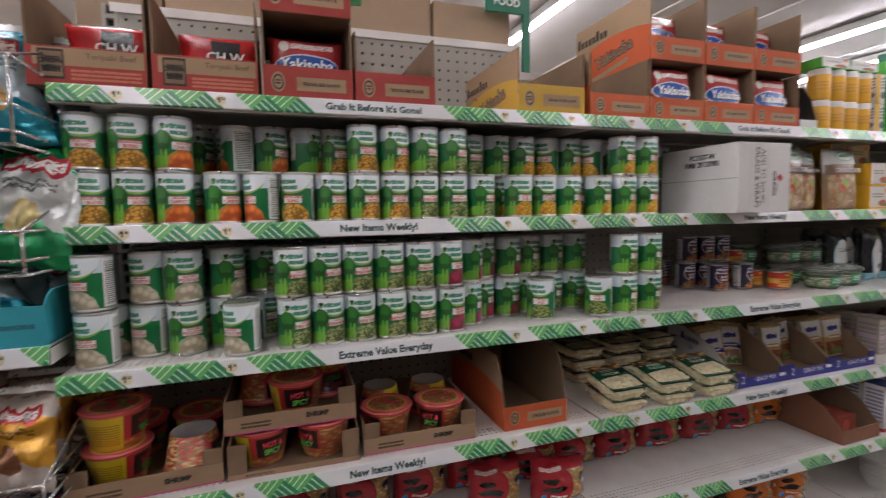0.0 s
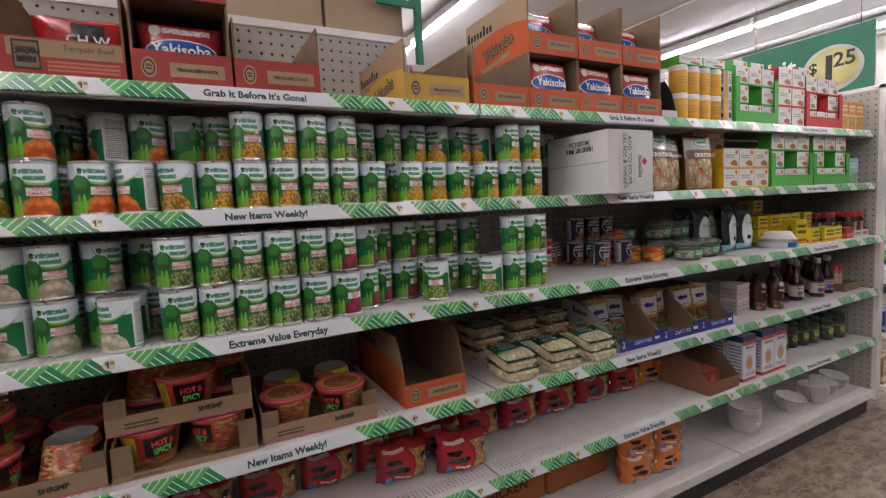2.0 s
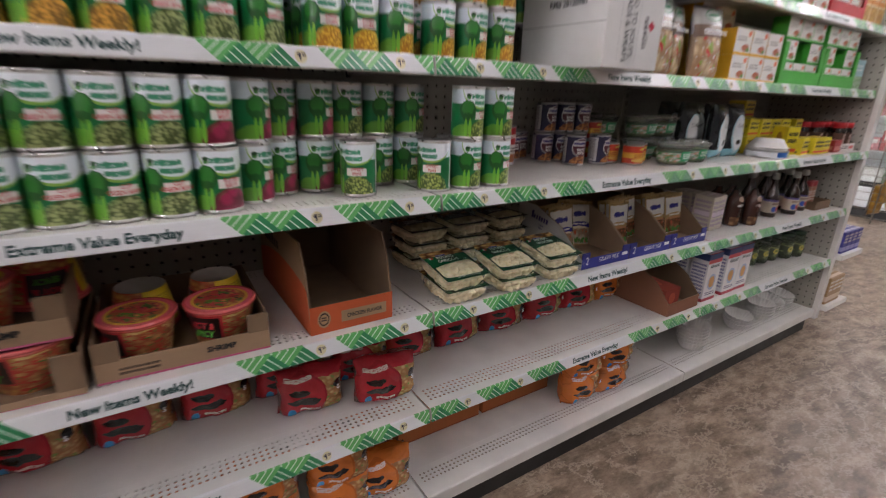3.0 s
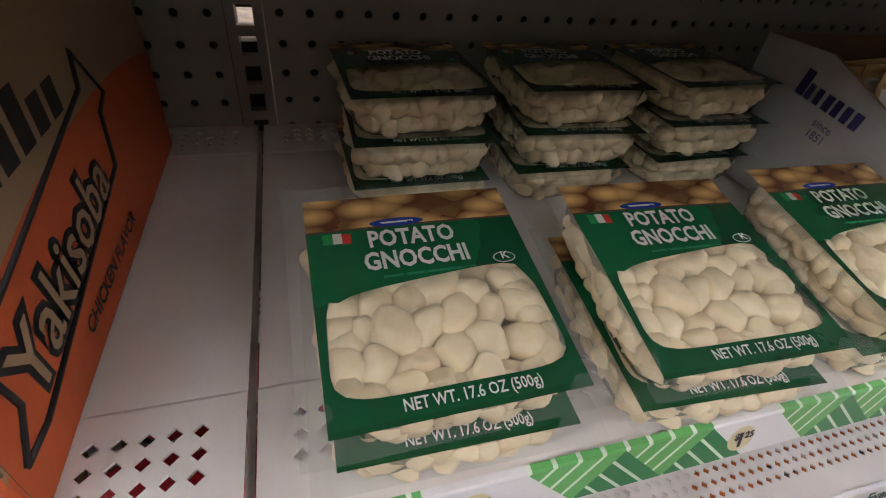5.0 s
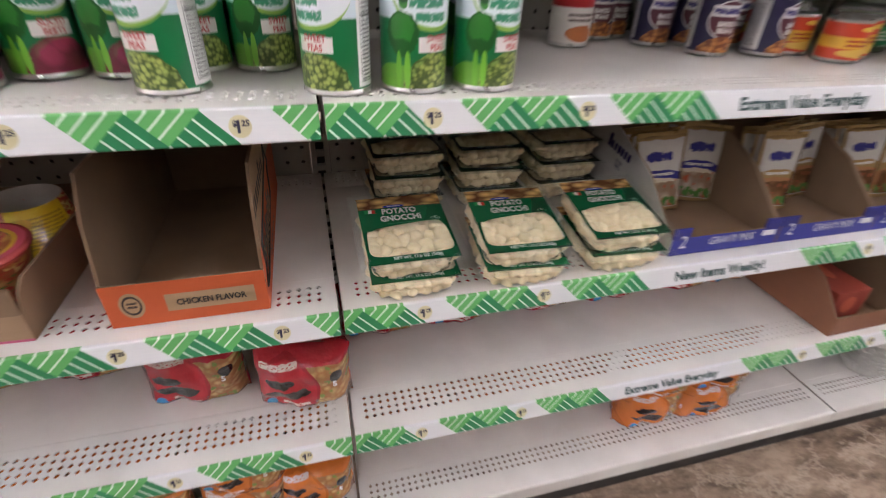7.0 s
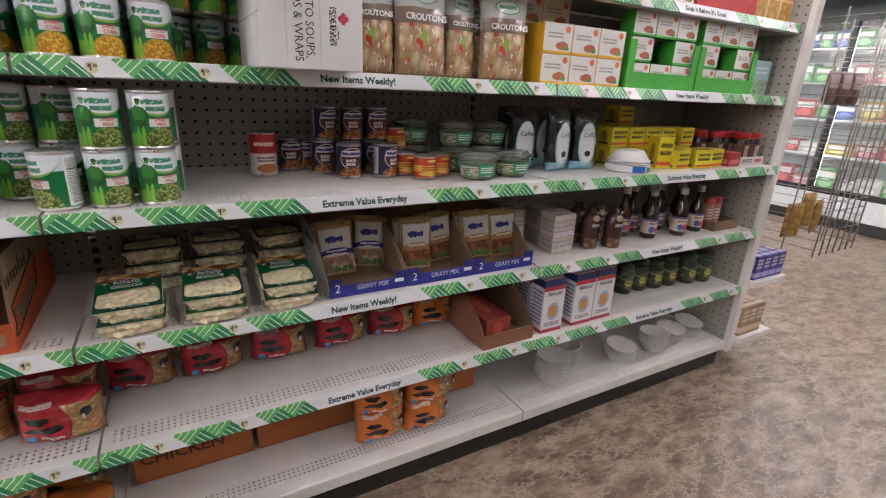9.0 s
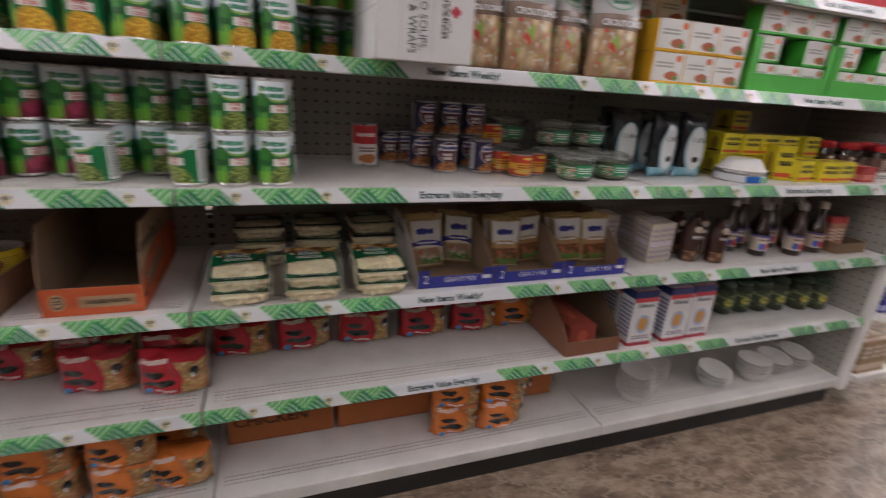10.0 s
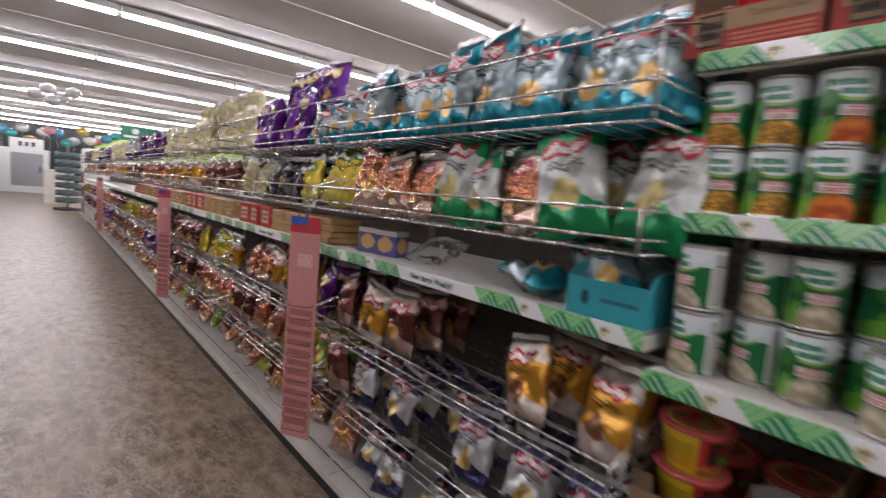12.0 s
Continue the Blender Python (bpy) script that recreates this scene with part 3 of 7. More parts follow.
def veg_label(name, bright, dark, scale):
    green, deep = (0.006, 0.165, 0.050), (0.010, 0.100, 0.016)
    p_items = [
        ("rect", 0, 1, 0, 0.70, green),
        ("disc", 0.555, 0.98, 0.205, 0.400, (0.26, 0.46, 0.08)),
        ("disc", 0.560, 1.00, 0.205, 0.375, (0.74, 0.79, 0.83)),
        ("blob", 0.36, 0.08, 0.13, 0.17, (0.14, 0.36, 0.04), 4.0),
        ("mound", 0.570, -0.03, 0.165, 0.40, tuple(c * 0.55 + g * 0.3 for c, g in zip(bright, (0.2, 0.4, 0.1))), dark, scale, 2.2),
        ("mound", 0.590, -0.04, 0.145, 0.385, bright, dark, scale, 2.2),
        ("blob", 0.402, 0.57, 0.078, 0.21, deep, 18.0),
        ("blob", 0.400, 0.61, 0.058, 0.15, (0.030, 0.20, 0.028), 40.0),
        ("disc", 0.408, 0.845, 0.021, 0.055, (0.05, 0.24, 0.04)),
        ("disc", 0.408, 0.880, 0.024, 0.036, (0.008, 0.07, 0.014)),
        ("blob", 0.402, 0.42, 0.048, 0.09, deep, 30.0),
        ("disc", 0.386, 0.19, 0.014, 0.20, (0.16, 0.44, 0.04)),
        ("disc", 0.428, 0.19, 0.015, 0.20, (0.20, 0.50, 0.05)),
        ("script", 0.435, 0.607, 0.790, 0.920, (0.045, 0.26, 0.145), 5),
        ("script", 0.465, 0.622, 0.665, 0.790, (0.045, 0.26, 0.145), 5),
        ("rect", 0.480, 0.660, 0.375, 0.530, (0.84, 0.78, 0.77)),
        ("rect", 0.775, 1.0, 0.02, 0.98, (0.80, 0.80, 0.79)),
        ("rect", 0.795, 0.97, 0.07, 0.92, (0.10, 0.10, 0.10)),
        ("rect", 0.798, 0.967, 0.08, 0.91, (0.80, 0.80, 0.79)),
        ("lines", 0.805, 0.96, 0.08, 0.9, (0.12, 0.12, 0.12), 20),
        ("rect", 0.80, 0.965, 0.72, 0.735, (0.03, 0.03, 0.03)),
        ("rect", 0.0, 0.20, 0.30, 0.98, (0.78, 0.80, 0.79)),
        ("lines", 0.02, 0.18, 0.45, 0.85, (0.10, 0.25, 0.14), 8),
    ]
    return label(name, SKY, p_items, 0.3, coat=0.3)


VEG = {
    "mixed": (veg_label("mixed_vegetable_label", (0.85, 0.44, 0.08), (0.24, 0.12, 0.02), 15), "VEGETABLE\nBLEND"),
    "carrot": (veg_label("carrot_label", (0.90, 0.25, 0.05), (0.50, 0.08, 0.02), 6.0), "SLICED\nCARROTS"),
    "bean": (veg_label("green_bean_label", (0.42, 0.48, 0.20), (0.05, 0.08, 0.015), 16), "CUT\nGREEN BEANS"),
    "corn": (veg_label("corn_label", (0.90, 0.58, 0.07), (0.48, 0.20, 0.02), 19), "SWEET\nCORN"),
    "potato": (veg_label("potato_label", (0.78, 0.70, 0.55), (0.42, 0.34, 0.22), 6.5), "SLICED\nPOTATOES"),
    "pea": (veg_label("pea_label", (0.40, 0.48, 0.12), (0.04, 0.08, 0.012), 19), "SWEET\nPEAS"),
    "beet": (veg_label("beet_label", (0.42, 0.03, 0.10), (0.16, 0.01, 0.03), 5), "SLICED\nBEETS"),
}
CAN_R, CAN_H = 0.0380, 0.1120
CAN_BODY = lathe_data("can_body", [(0.001, 0.004), (0.033, 0.004), (0.035, 0.0005), (0.0378, 0.0012), (0.0378, 0.004), (0.0365, 0.006),
                                   (0.0365, CAN_H - 0.006), (0.0378, CAN_H - 0.004), (0.0378, CAN_H - 0.001), (0.036, CAN_H), (0.0345, CAN_H - 0.004),
                                   (0.029, CAN_H - 0.004), (0.028, CAN_H - 0.003), (0.001, CAN_H - 0.003)], 28)
CAN_LABEL = lathe_data("can_label", [(0.03665, 0.0065), (0.0370, 0.0075), (0.0370, CAN_H - 0.0075), (0.03665, CAN_H - 0.0065)], 28)
FIRST_CAN = {}
WORDS = {"mixed": "vegetable blend", "carrot": "sliced carrots", "bean": "cut green beans", "corn": "sweet corn", "potato": "sliced potatoes", "pea": "sweet peas", "beet": "sliced beets"}


def veg_can(kind, x, y, z, turn=0.0):
    m = pose(x, y, z, 0, 0, turn)
    if kind in FIRST_CAN:
        return copy_thing(FIRST_CAN[kind], m)
    mt, words = VEG[kind]
    can = thing("food_can", "tin of %s with a green and white paper label" % WORDS[kind], "food can", "tinned vegetables on the shelves", m)
    obj("tin", CAN_BODY, TIN, can, "ribbed bare tin")
    obj("paper_label", CAN_LABEL.copy(), mt, can)
    lettering(words, 0.0095, pose(0, 0, 0) @ Matrix.Translation((0.0372 * math.sin(0.47), -0.0372 * math.cos(0.47), CAN_H * 0.47)) @ pose(0, 0, 0, 90, 0, math.degrees(0.47)), can, RED_INK, 0.9, 0.0373, "lettering", 0.0002)
    FIRST_CAN[kind] = can
    return can


def fill_cans():
    rnd = random.Random(5)
    z2, z3 = SHELVES[1][0] + 0.0005, SHELVES[2][0] + 0.0005
    lower = [("mixed", 0.041), ("mixed", 0.119), ("carrot", 0.199), ("carrot", 0.290), ("carrot", 0.369, -75), ("mixed", 0.446, -45), ("mixed", 0.523),
             ("mixed", 0.600), ("mixed", 0.677), ("bean", 0.752), ("bean", 0.829), ("bean", 0.906), ("corn", 1.012), ("corn", 1.089), ("corn", 1.166),
             ("corn", 1.268), ("corn", 1.352), ("corn", 1.437)]
    for k in lower:
        y = 0.105 + rnd.uniform(-0.004, 0.004)
        veg_can(k[0], k[1], y, z2, (k[2] if len(k) > 2 else rnd.uniform(-22, 14)))
        veg_can(k[0], k[1] + 0.004, y + 0.08, z2, rnd.uniform(-40, 40))
        if k[1] > 0.25:
            veg_can(k[0], k[1] + 0.002, y + 0.16, z2, rnd.uniform(-40, 40))
    for kind, x in (("mixed", 0.041), ("mixed", 0.119), ("carrot", 0.199), ("mixed", 0.600), ("mixed", 0.677), ("bean", 0.752), ("bean", 0.829), ("corn", 1.352), ("corn", 1.434)):
        veg_can(kind, x, 0.107, z2 + CAN_H, rnd.uniform(-16, 14))
    for kind, x, turn in (("carrot", 0.318, -110), ("carrot", 0.395, 20), ("carrot", 0.475, 60), ("mixed", 0.545, 0), ("bean", 0.91, -10), ("bean", 0.99, 15), ("corn", 1.07, 0),
                          ("corn", 1.148, -60), ("corn", 1.226, 0), ("corn", 1.304, -80)):
        veg_can(kind, x, 0.19, z2 + CAN_H, turn)
    for k in range(-3, 18):
        x = 0.30 + 0.0775 * k + (0.02 if k > 11 else 0.0)
        kind = "carrot" if x < 0.42 else "mixed" if x < 0.72 else "bean" if x < 1.0 else "corn"
        veg_can(kind, x, 0.275, z2 + CAN_H, rnd.uniform(-60, 60))
        veg_can(kind, x, 0.36, z2, rnd.uniform(-60, 60))
        if k % 3:
            veg_can(kind, x + 0.004, 0.36, z2 + CAN_H, rnd.uniform(-60, 60))
    for k in range(14):
        x = 0.10 + 0.079 * k
        kind = "potato" if x < 0.3 else "bean" if x < 0.75 else "beet" if x < 1.05 else "pea"
        veg_can(kind, x, 0.285, z3, rnd.uniform(-50, 50))
        veg_can(kind, x + 0.003, 0.285, z3 + CAN_H, rnd.uniform(-50, 50))
    front = [("potato", 0.052, -45), ("potato", 0.207, 0), ("potato", 0.320, -60), ("bean", 0.428, 8), ("bean", 0.503, 2), ("bean", 0.576, -6), ("bean", 0.651, -5), ("bean", 0.727, -12), ("beet", 0.801, -3)]
    for kind, x, turn in front:
        y = 0.062 if x < 0.1 else 0.10 if x < 0.25 else 0.052 if x < 0.35 else 0.066
        veg_can(kind, x, y, z3, turn)
        veg_can(kind, x + 0.008, y + 0.09, z3, turn + 20)
        if not 0.3 < x < 0.35:
            veg_can(kind, x - 0.003, y + 0.004, z3 + CAN_H, turn + rnd.uniform(-10, 10))
    for kind, x, y, turn in (("potato", 0.133, 0.12, -60), ("potato", 0.285, 0.14, 20), ("bean", 0.365, 0.20, 10), ("beet", 0.868, 0.115, 30), ("beet", 0.93, 0.17, 20), ("beet", 1.01, 0.17, 10)):
        veg_can(kind, x, y, z3, turn)
        veg_can(kind, x + 0.003, y, z3 + CAN_H, turn + 15)
    veg_can("pea", 1.072, 0.088, z3, -55)
    veg_can("pea", 1.243, 0.066, z3, -65)
    for x in (1.085, 1.163, 1.243):
        veg_can("pea", x, 0.19, z3, rnd.uniform(-20, 20))
        veg_can("pea", x + 0.002, 0.19, z3 + CAN_H, rnd.uniform(-30, 30))
    for x in (1.329, 1.414):
        veg_can("pea", x, 0.066, z3, rnd.uniform(-12, 6))
        veg_can("pea", x, 0.066, z3 + CAN_H, rnd.uniform(-12, 6))
    veg_can("pea", 1.425, 0.150, z3, -30)
    veg_can("pea", 1.425, 0.150, z3 + CAN_H, -35)
    veg_can("pea", 1.345, 0.150, z3, -30)


fill_cans()


# ---- cartons ----
def prism(name, poly, x0, x1, mats, parent, outer=0, lab=""):
    """A flat board with the outline poly in (y, z), thick from x0 to x1; its outer face (+1 or -1) takes the print."""
    bm = bmesh.new()
    lay = bm.loops.layers.uv.verify()
    a = [bm.verts.new((x0, y, z)) for y, z in poly]
    b = [bm.verts.new((x1, y, z)) for y, z in poly]
    n = len(poly)
    faces = [bm.faces.new(a[::-1]), bm.faces.new(b)] + [bm.faces.new((a[k], a[(k + 1) % n], b[(k + 1) % n], b[k])) for k in range(n)]
    ys, zs = [p[0] for p in poly], [p[1] for p in poly]
    for k, f in enumerate(faces):
        f.material_index = 0 if (k == 0 and outer < 0) or (k == 1 and outer > 0) else 1
        for lp in f.loops:
            q = lp.vert.co
            uu = (q.y - min(ys)) / max(1e-6, max(ys) - min(ys))
            lp[lay].uv = (uu if outer >= 0 else 1 - uu, (q.z - min(zs)) / max(1e-6, max(zs) - min(zs)))
    return part(name, bm, mats, parent, lab)


def display_carton(lab, group, m, w, d, h, lip, cut, front, side, board=None, back_h=None, category="carton"):
    """An open shelf carton: base, low printed front, two cut side boards, back board. Origin at the middle of its front foot."""
    board = board or KRAFT
    box = thing("display_carton", lab, category, group, m)
    t = 0.004
    bh = h if back_h is None else back_h
    slab("base_board", -w / 2 + t, w / 2 - t, t, d - t, 0.0, t, board, box)
    bm = bmesh.new()
    add_box(bm, -w / 2, w / 2, 0, t, 0, lip, 0.0008)
    project_uv(bm)
    part("front_lip", bm, [front, side, board], box)
    prof = [(t, 0), (d, 0), (d, h), (cut, h), (cut * 0.45, lip + (h - lip) * 0.62), (t, lip)] if cut > 0.02 else [(t, 0), (d, 0), (d, h), (t, h)]
    for s in (-1, 1):
        x = s * (w / 2 - t / 2)
        prism("side_board", prof, x - t / 2, x + t / 2, [side, board], box, s)
    slab("back_board", -w / 2 + t, w / 2 - t, d - t, d, 0, bh, board, box)
    return box


KR = (0.36, 0.24, 0.14)
KRAFT_INK = plain("kraft_ink", KR, 0.7)
# kraft with a lightened colour, for the stronger light on the high rear boxes
BROWN_BOX = plain("kraft_cardboard_lit", (0.40, 0.28, 0.185), 0.85, vary=0.15, scale=10, bump=0.3)


def carton_front(name, colour):
    return label(name, colour, [("disc", 0.16, 0.5, 0.075, 0.30, KR), ("disc", 0.16, 0.5, 0.058, 0.23, (0.03, 0.02, 0.02)), ("disc", 0.16, 0.5, 0.046, 0.18, KR), ("lines", 0.13, 0.19, 0.42, 0.6, (0.03, 0.02, 0.02), 2),
                                ("rect", 0.36, 0.92, 0.27, 0.68, KR)], 0.7, wrinkle=0.1)


def carton_side(name, colour):
    return label(name, KR, [("disc", 0.55, -0.12, 0.85, 0.74, colour), ("rect", 0, 1, 0, 0.16, colour), *[("rect", 0.03 + 0.056 * k, 0.03 + 0.056 * k + 0.040, 0.665, 0.665 + top, (0.02, 0.015, 0.012)) for k, top in enumerate((0.17, 0.11, 0.11, 0.11, 0.11, 0.17, 0.11, 0.11))]], 0.75, wrinkle=0.12)


ORANGE, CRIMSON, MUSTARD = (0.54, 0.10, 0.028), (0.36, 0.045, 0.035), (0.55, 0.33, 0.045)
FRONTS = {c: carton_front("carton_front_" + c, v) for c, v in (("orange", ORANGE), ("red", CRIMSON), ("yellow", MUSTARD))}
SIDES = {c: carton_side("carton_side_" + c, v) for c, v in (("orange", ORANGE), ("red", CRIMSON), ("yellow", MUSTARD))}
CHOW_FRONT = label("noodle_carton_front", CRIMSON, [("rect", 0.06, 0.98, 0.52, 0.96, KR), ("rect", 0.10, 0.31, 0.18, 0.92, (0.05, 0.03, 0.025)), ("rect", 0.115, 0.295, 0.24, 0.86, (0.23, 0.15, 0.09)),
                                                    ("lines", 0.13, 0.28, 0.3, 0.8, (0.03, 0.02, 0.015), 2), ("lines", 0.36, 0.95, 0.15, 0.46, (0.55, 0.2, 0.12), 3)], 0.75)
NOODLE_PACK = label("yakisoba_pack_print", (0.42, 0.03, 0.035), [("food", 0.0, 1, 0.0, 0.30, (0.62, 0.34, 0.10), (0.30, 0.08, 0.03), 16, 1.5), ("disc", 0.5, 0.50, 0.44, 0.19, (0.75, 0.75, 0.8)), ("disc", 0.5, 0.50, 0.42, 0.17, (0.02, 0.08, 0.36)),
                                                                ("disc", 0.20, 0.82, 0.07, 0.09, (0.7, 0.65, 0.6)), ("lines", 0.28, 0.85, 0.74, 0.9, (0.75, 0.7, 0.68), 1)], 0.22, coat=0.4, wrinkle=0.35)
CHOW_PACK = label("chow_mein_pack_print", (0.50, 0.015, 0.02), [("rect", 0.40, 0.76, 0.12, 0.86, (0.02, 0.015, 0.015)), ("rect", 0.42, 0.76, 0.14, 0.34, (0.75, 0.72, 0.7)), ("blob", 0.88, 0.3, 0.10, 0.2, (0.75, 0.42, 0.05), 9.0)], 0.25, coat=0.4, wrinkle=0.35)


def flat_pack(w, h, d, mt, lab, group, m, words=None, ink=None, seed=0, size=0.03):
    bag = thing("noodle_pack", lab, "noodle pack", group, m)
    obj("wrapper", pouch_data("wrapper", w, h, d, seed, 0.08, 0.35, 12, 10), mt, bag)
    if words:
        lettering(words, size, pose(0, -d / 2 - 0.004, h * 0.5, 90), bag, ink or WHITE_INK, 0.95, bold=0.0008)
    return bag


def side_words(box, x, d, z):
    """Dark outlined words on the outer side of a noodle carton, with a kraft panel under them."""
    s = 1 if x > 0 else -1
    face = pose(0, 0, 0, 90, 0, 90 * s) @ pose(0, 0, 0, 0, 0, 8)
    lettering("Yakisoba", 0.050, Matrix.Translation((x + 0.0008 * s, d * 0.45, z)) @ face, box, INK, 0.95, bold=0.0035)
    lettering("Yakisoba", 0.050, Matrix.Translation((x + 0.0013 * s, d * 0.45, z)) @ face, box, KRAFT_INK, 0.95, bold=0.0003)
    bar = slab("printed_panel", -0.085, 0.085, -0.007, 0.007, 0.0, 0.0006, KRAFT_INK, box, 0)
    bar.matrix_basis = Matrix.Translation((x + 0.0003 * s, d * 0.5, z - 0.044)) @ face


def top_shelf_cartons():
    z, y = SHELVES[0][0] + 0.001, 0.072
    g = "display cartons on the top shelf"
    for k, x in enumerate((0.066, 0.274)):
        c = display_carton("kraft and red open carton of noodle packs on the top shelf", g, pose(x, y, z), 0.2, 0.33, 0.20, 0.075, 0.0, CHOW_FRONT, KRAFT, back_h=0.055)
        lettering("CHOW\nMEIN", 0.0125, pose(-0.059, -0.0012, 0.04, 90), c, INK, bold=0.0005)
        lettering("Teriyaki Beef", 0.016, pose(0.04, -0.0012, 0.058, 90), c, GOLD_INK)
        p = flat_pack(0.17, 0.105, 0.05, CHOW_PACK, "glossy red noodle pack standing in an open carton", "noodle packs", pose(x + 0.02, y + 0.10, z + 0.045), None, seed=k)
        lettering("CH W", 0.028, pose(0.012, -0.031, 0.052, 90), p, WHITE_INK, bold=0.0006)
        lettering("MEIN", 0.013, pose(0.012, -0.031, 0.022, 90), p, INK, bold=0.0006)
    for k, (x, zz, c) in enumerate(((0.480, 0, "red"), (0.480, 0.185, "red"), (0.678, 0, "red"))):
        b = display_carton("red printed open noodle carton, %s" % ("stacked on another carton" if zz else "empty" if x > 0.6 else "half full"), g, pose(x, y, z + zz), 0.192, 0.36, 0.183 if x < 0.6 else 0.16, 0.072, 0.0, FRONTS[c], SIDES[c],
                           back_h=0.05 if x > 0.6 else None)
        lettering("TERIYAKI BEEF FLAVOR", 0.0098, pose(0.026, -0.0012, 0.034, 90), b, INK, 0.8, bold=0.0003)
        if x < 0.6:
            flat_pack(0.17, 0.14, 0.05, NOODLE_PACK, "glossy red and blue noodle pack in an open carton", "noodle packs", pose(x, y + 0.05, z + zz + 0.012, -8), "Yakisoba", WHITE_INK, 7 + k, 0.034)
    b = display_carton("yellow printed open noodle carton, nearly empty", g, pose(1.10, y, z), 0.2, 0.36, 0.165, 0.075, 0.0, FRONTS["yellow"], SIDES["yellow"], back_h=0.06)
    lettering("TERIYAKI CHICKEN FLAVOR", 0.009, pose(0.028, -0.0012, 0.036, 90), b, INK, 0.75, bold=0.0003)
    side_words(b, -0.1005, 0.36, 0.058)
    flat_pack(0.165, 0.12, 0.06, NOODLE_PACK, "red noodle pack lying in a yellow carton", "noodle packs", pose(1.08, 0.26, z + 0.05, -65), None, seed=31)
    for k in range(7):
        col, zz = (k, 0) if k < 4 else (k - 3, 0.172)
        x = 1.318 + 0.2025 * col
        b = display_carton("orange printed noodle carton stacked on the top shelf", g, pose(x, y, z + zz), 0.199, 0.36, 0.170 if k < 4 else 0.190, 0.066, 0.0, FRONTS["orange"], SIDES["orange"], back_h=0.17 if 0 < k < 4 else 0.06)
        if k in (0, 4):
            side_words(b, -0.1, 0.36, 0.06)
        lettering("SPICY CHICKEN FLAVOR", 0.0095, pose(0.026, -0.0012, 0.032, 90), b, INK, 0.78, bold=0.0003)
        if k:
            flat_pack(0.172, 0.150, 0.05, NOODLE_PACK, "glossy red and blue noodle pack in an orange carton", "noodle packs", pose(x - 0.004, y + (0.032 if k < 4 else 0.09), z + zz + 0.012, -5), "Yakisoba", WHITE_INK, 11 + k, 0.034)
    # tall brown cartons on the far side of the same shelving
    for k, (x0, x1, h) in enumerate(((-0.1, 0.11, 0.42), (0.12, 0.36, 0.44), (0.365, 0.55, 0.42), (0.62, 0.925, 0.50), (0.935, 1.225, 0.47))):
        box = thing("cardboard_box", "plain brown cardboard box standing behind the pegboard", "box", "brown boxes behind the shelving", pose((x0 + x1) / 2, 0.66, 1.553))
        block("carton", x1 - x0, 0.2, h, BROWN_BOX, box, 0.003)
        if k == 3:
            slab("printed_patch", -0.14, -0.085, -0.1012, -0.1, 0.42, 0.455, plain("green_patch", (0.03, 0.22, 0.06), 0.6), box)


top_shelf_cartons()


# ---- tea, snack boxes and pouches of the right-hand sections ----
def tea_front(name, colour):
    return label(name, (0.80, 0.78, 0.74), [("rect", 0, 1, 0, 0.10, colour), ("disc", 0.82, 0.82, 0.09, 0.11, (0.75, 0.16, 0.05)), ("lines", 0.12, 0.68, 0.50, 0.72, (0.35, 0.33, 0.3), 2), ("blob", 0.66, 0.27, 0.22, 0.14, (0.45, 0.12, 0.05), 6.0), ("blob", 0.80, 0.20, 0.10, 0.08, (0.12, 0.25, 0.04), 6.0)], 0.45)


AMBER, GRASS, SCARLET = (0.78, 0.42, 0.02), (0.07, 0.44, 0.05), (0.62, 0.03, 0.035)
TEA = {n: (tea_front("tea_front_" + n, c), plain("tea_side_" + n, c, 0.45, vary=0.1)) for n, c in (("amber", AMBER), ("green", GRASS), ("red", SCARLET))}
GREEN_BOARD = plain("green_card", GRASS, 0.5, vary=0.12)
RED_BOARD = plain("red_card", SCARLET, 0.5, vary=0.12)


def tea_box(kind, w, d, h, x, y, z, group):
    t = thing("tea_box", "%s and white tea box" % {"amber": "amber yellow", "green": "green", "red": "red"}[kind], "tea box", group, pose(x, y, z))
    f, s = TEA[kind]
    block("carton", w, d, h, [f, s, s], t)
    return t


def tea_display(kind, x0, x1, z, h, rows, group, y=0.072):
    w = x1 - x0
    board = GREEN_BOARD if kind == "green" else RED_BOARD
    c = display_carton("%s open display carton filled with small tea boxes" % kind, "tea displays", pose((x0 + x1) / 2, y, z), w, 0.18, h * 0.80, 0.052, 0.0, board, board, board)
    for s in (-1, 1):
        slab("front_wing", s * w / 2 - (0.03 if s > 0 else 0), s * w / 2 + (0.03 if s < 0 else 0), 0, 0.003, 0.052, h * 0.8 - 0.01, board, c, 0.0008)
    bw = (w - 0.03) / 3
    for j in range(rows):
        for i in range(3):
            if (i + j * 2) % 5 != 3 or j == 0:
                tea_box(kind, bw - 0.003, 0.06, 0.075, x0 + 0.015 + bw * (i + 0.5), y + 0.042, z + 0.006 + j * 0.078, group)


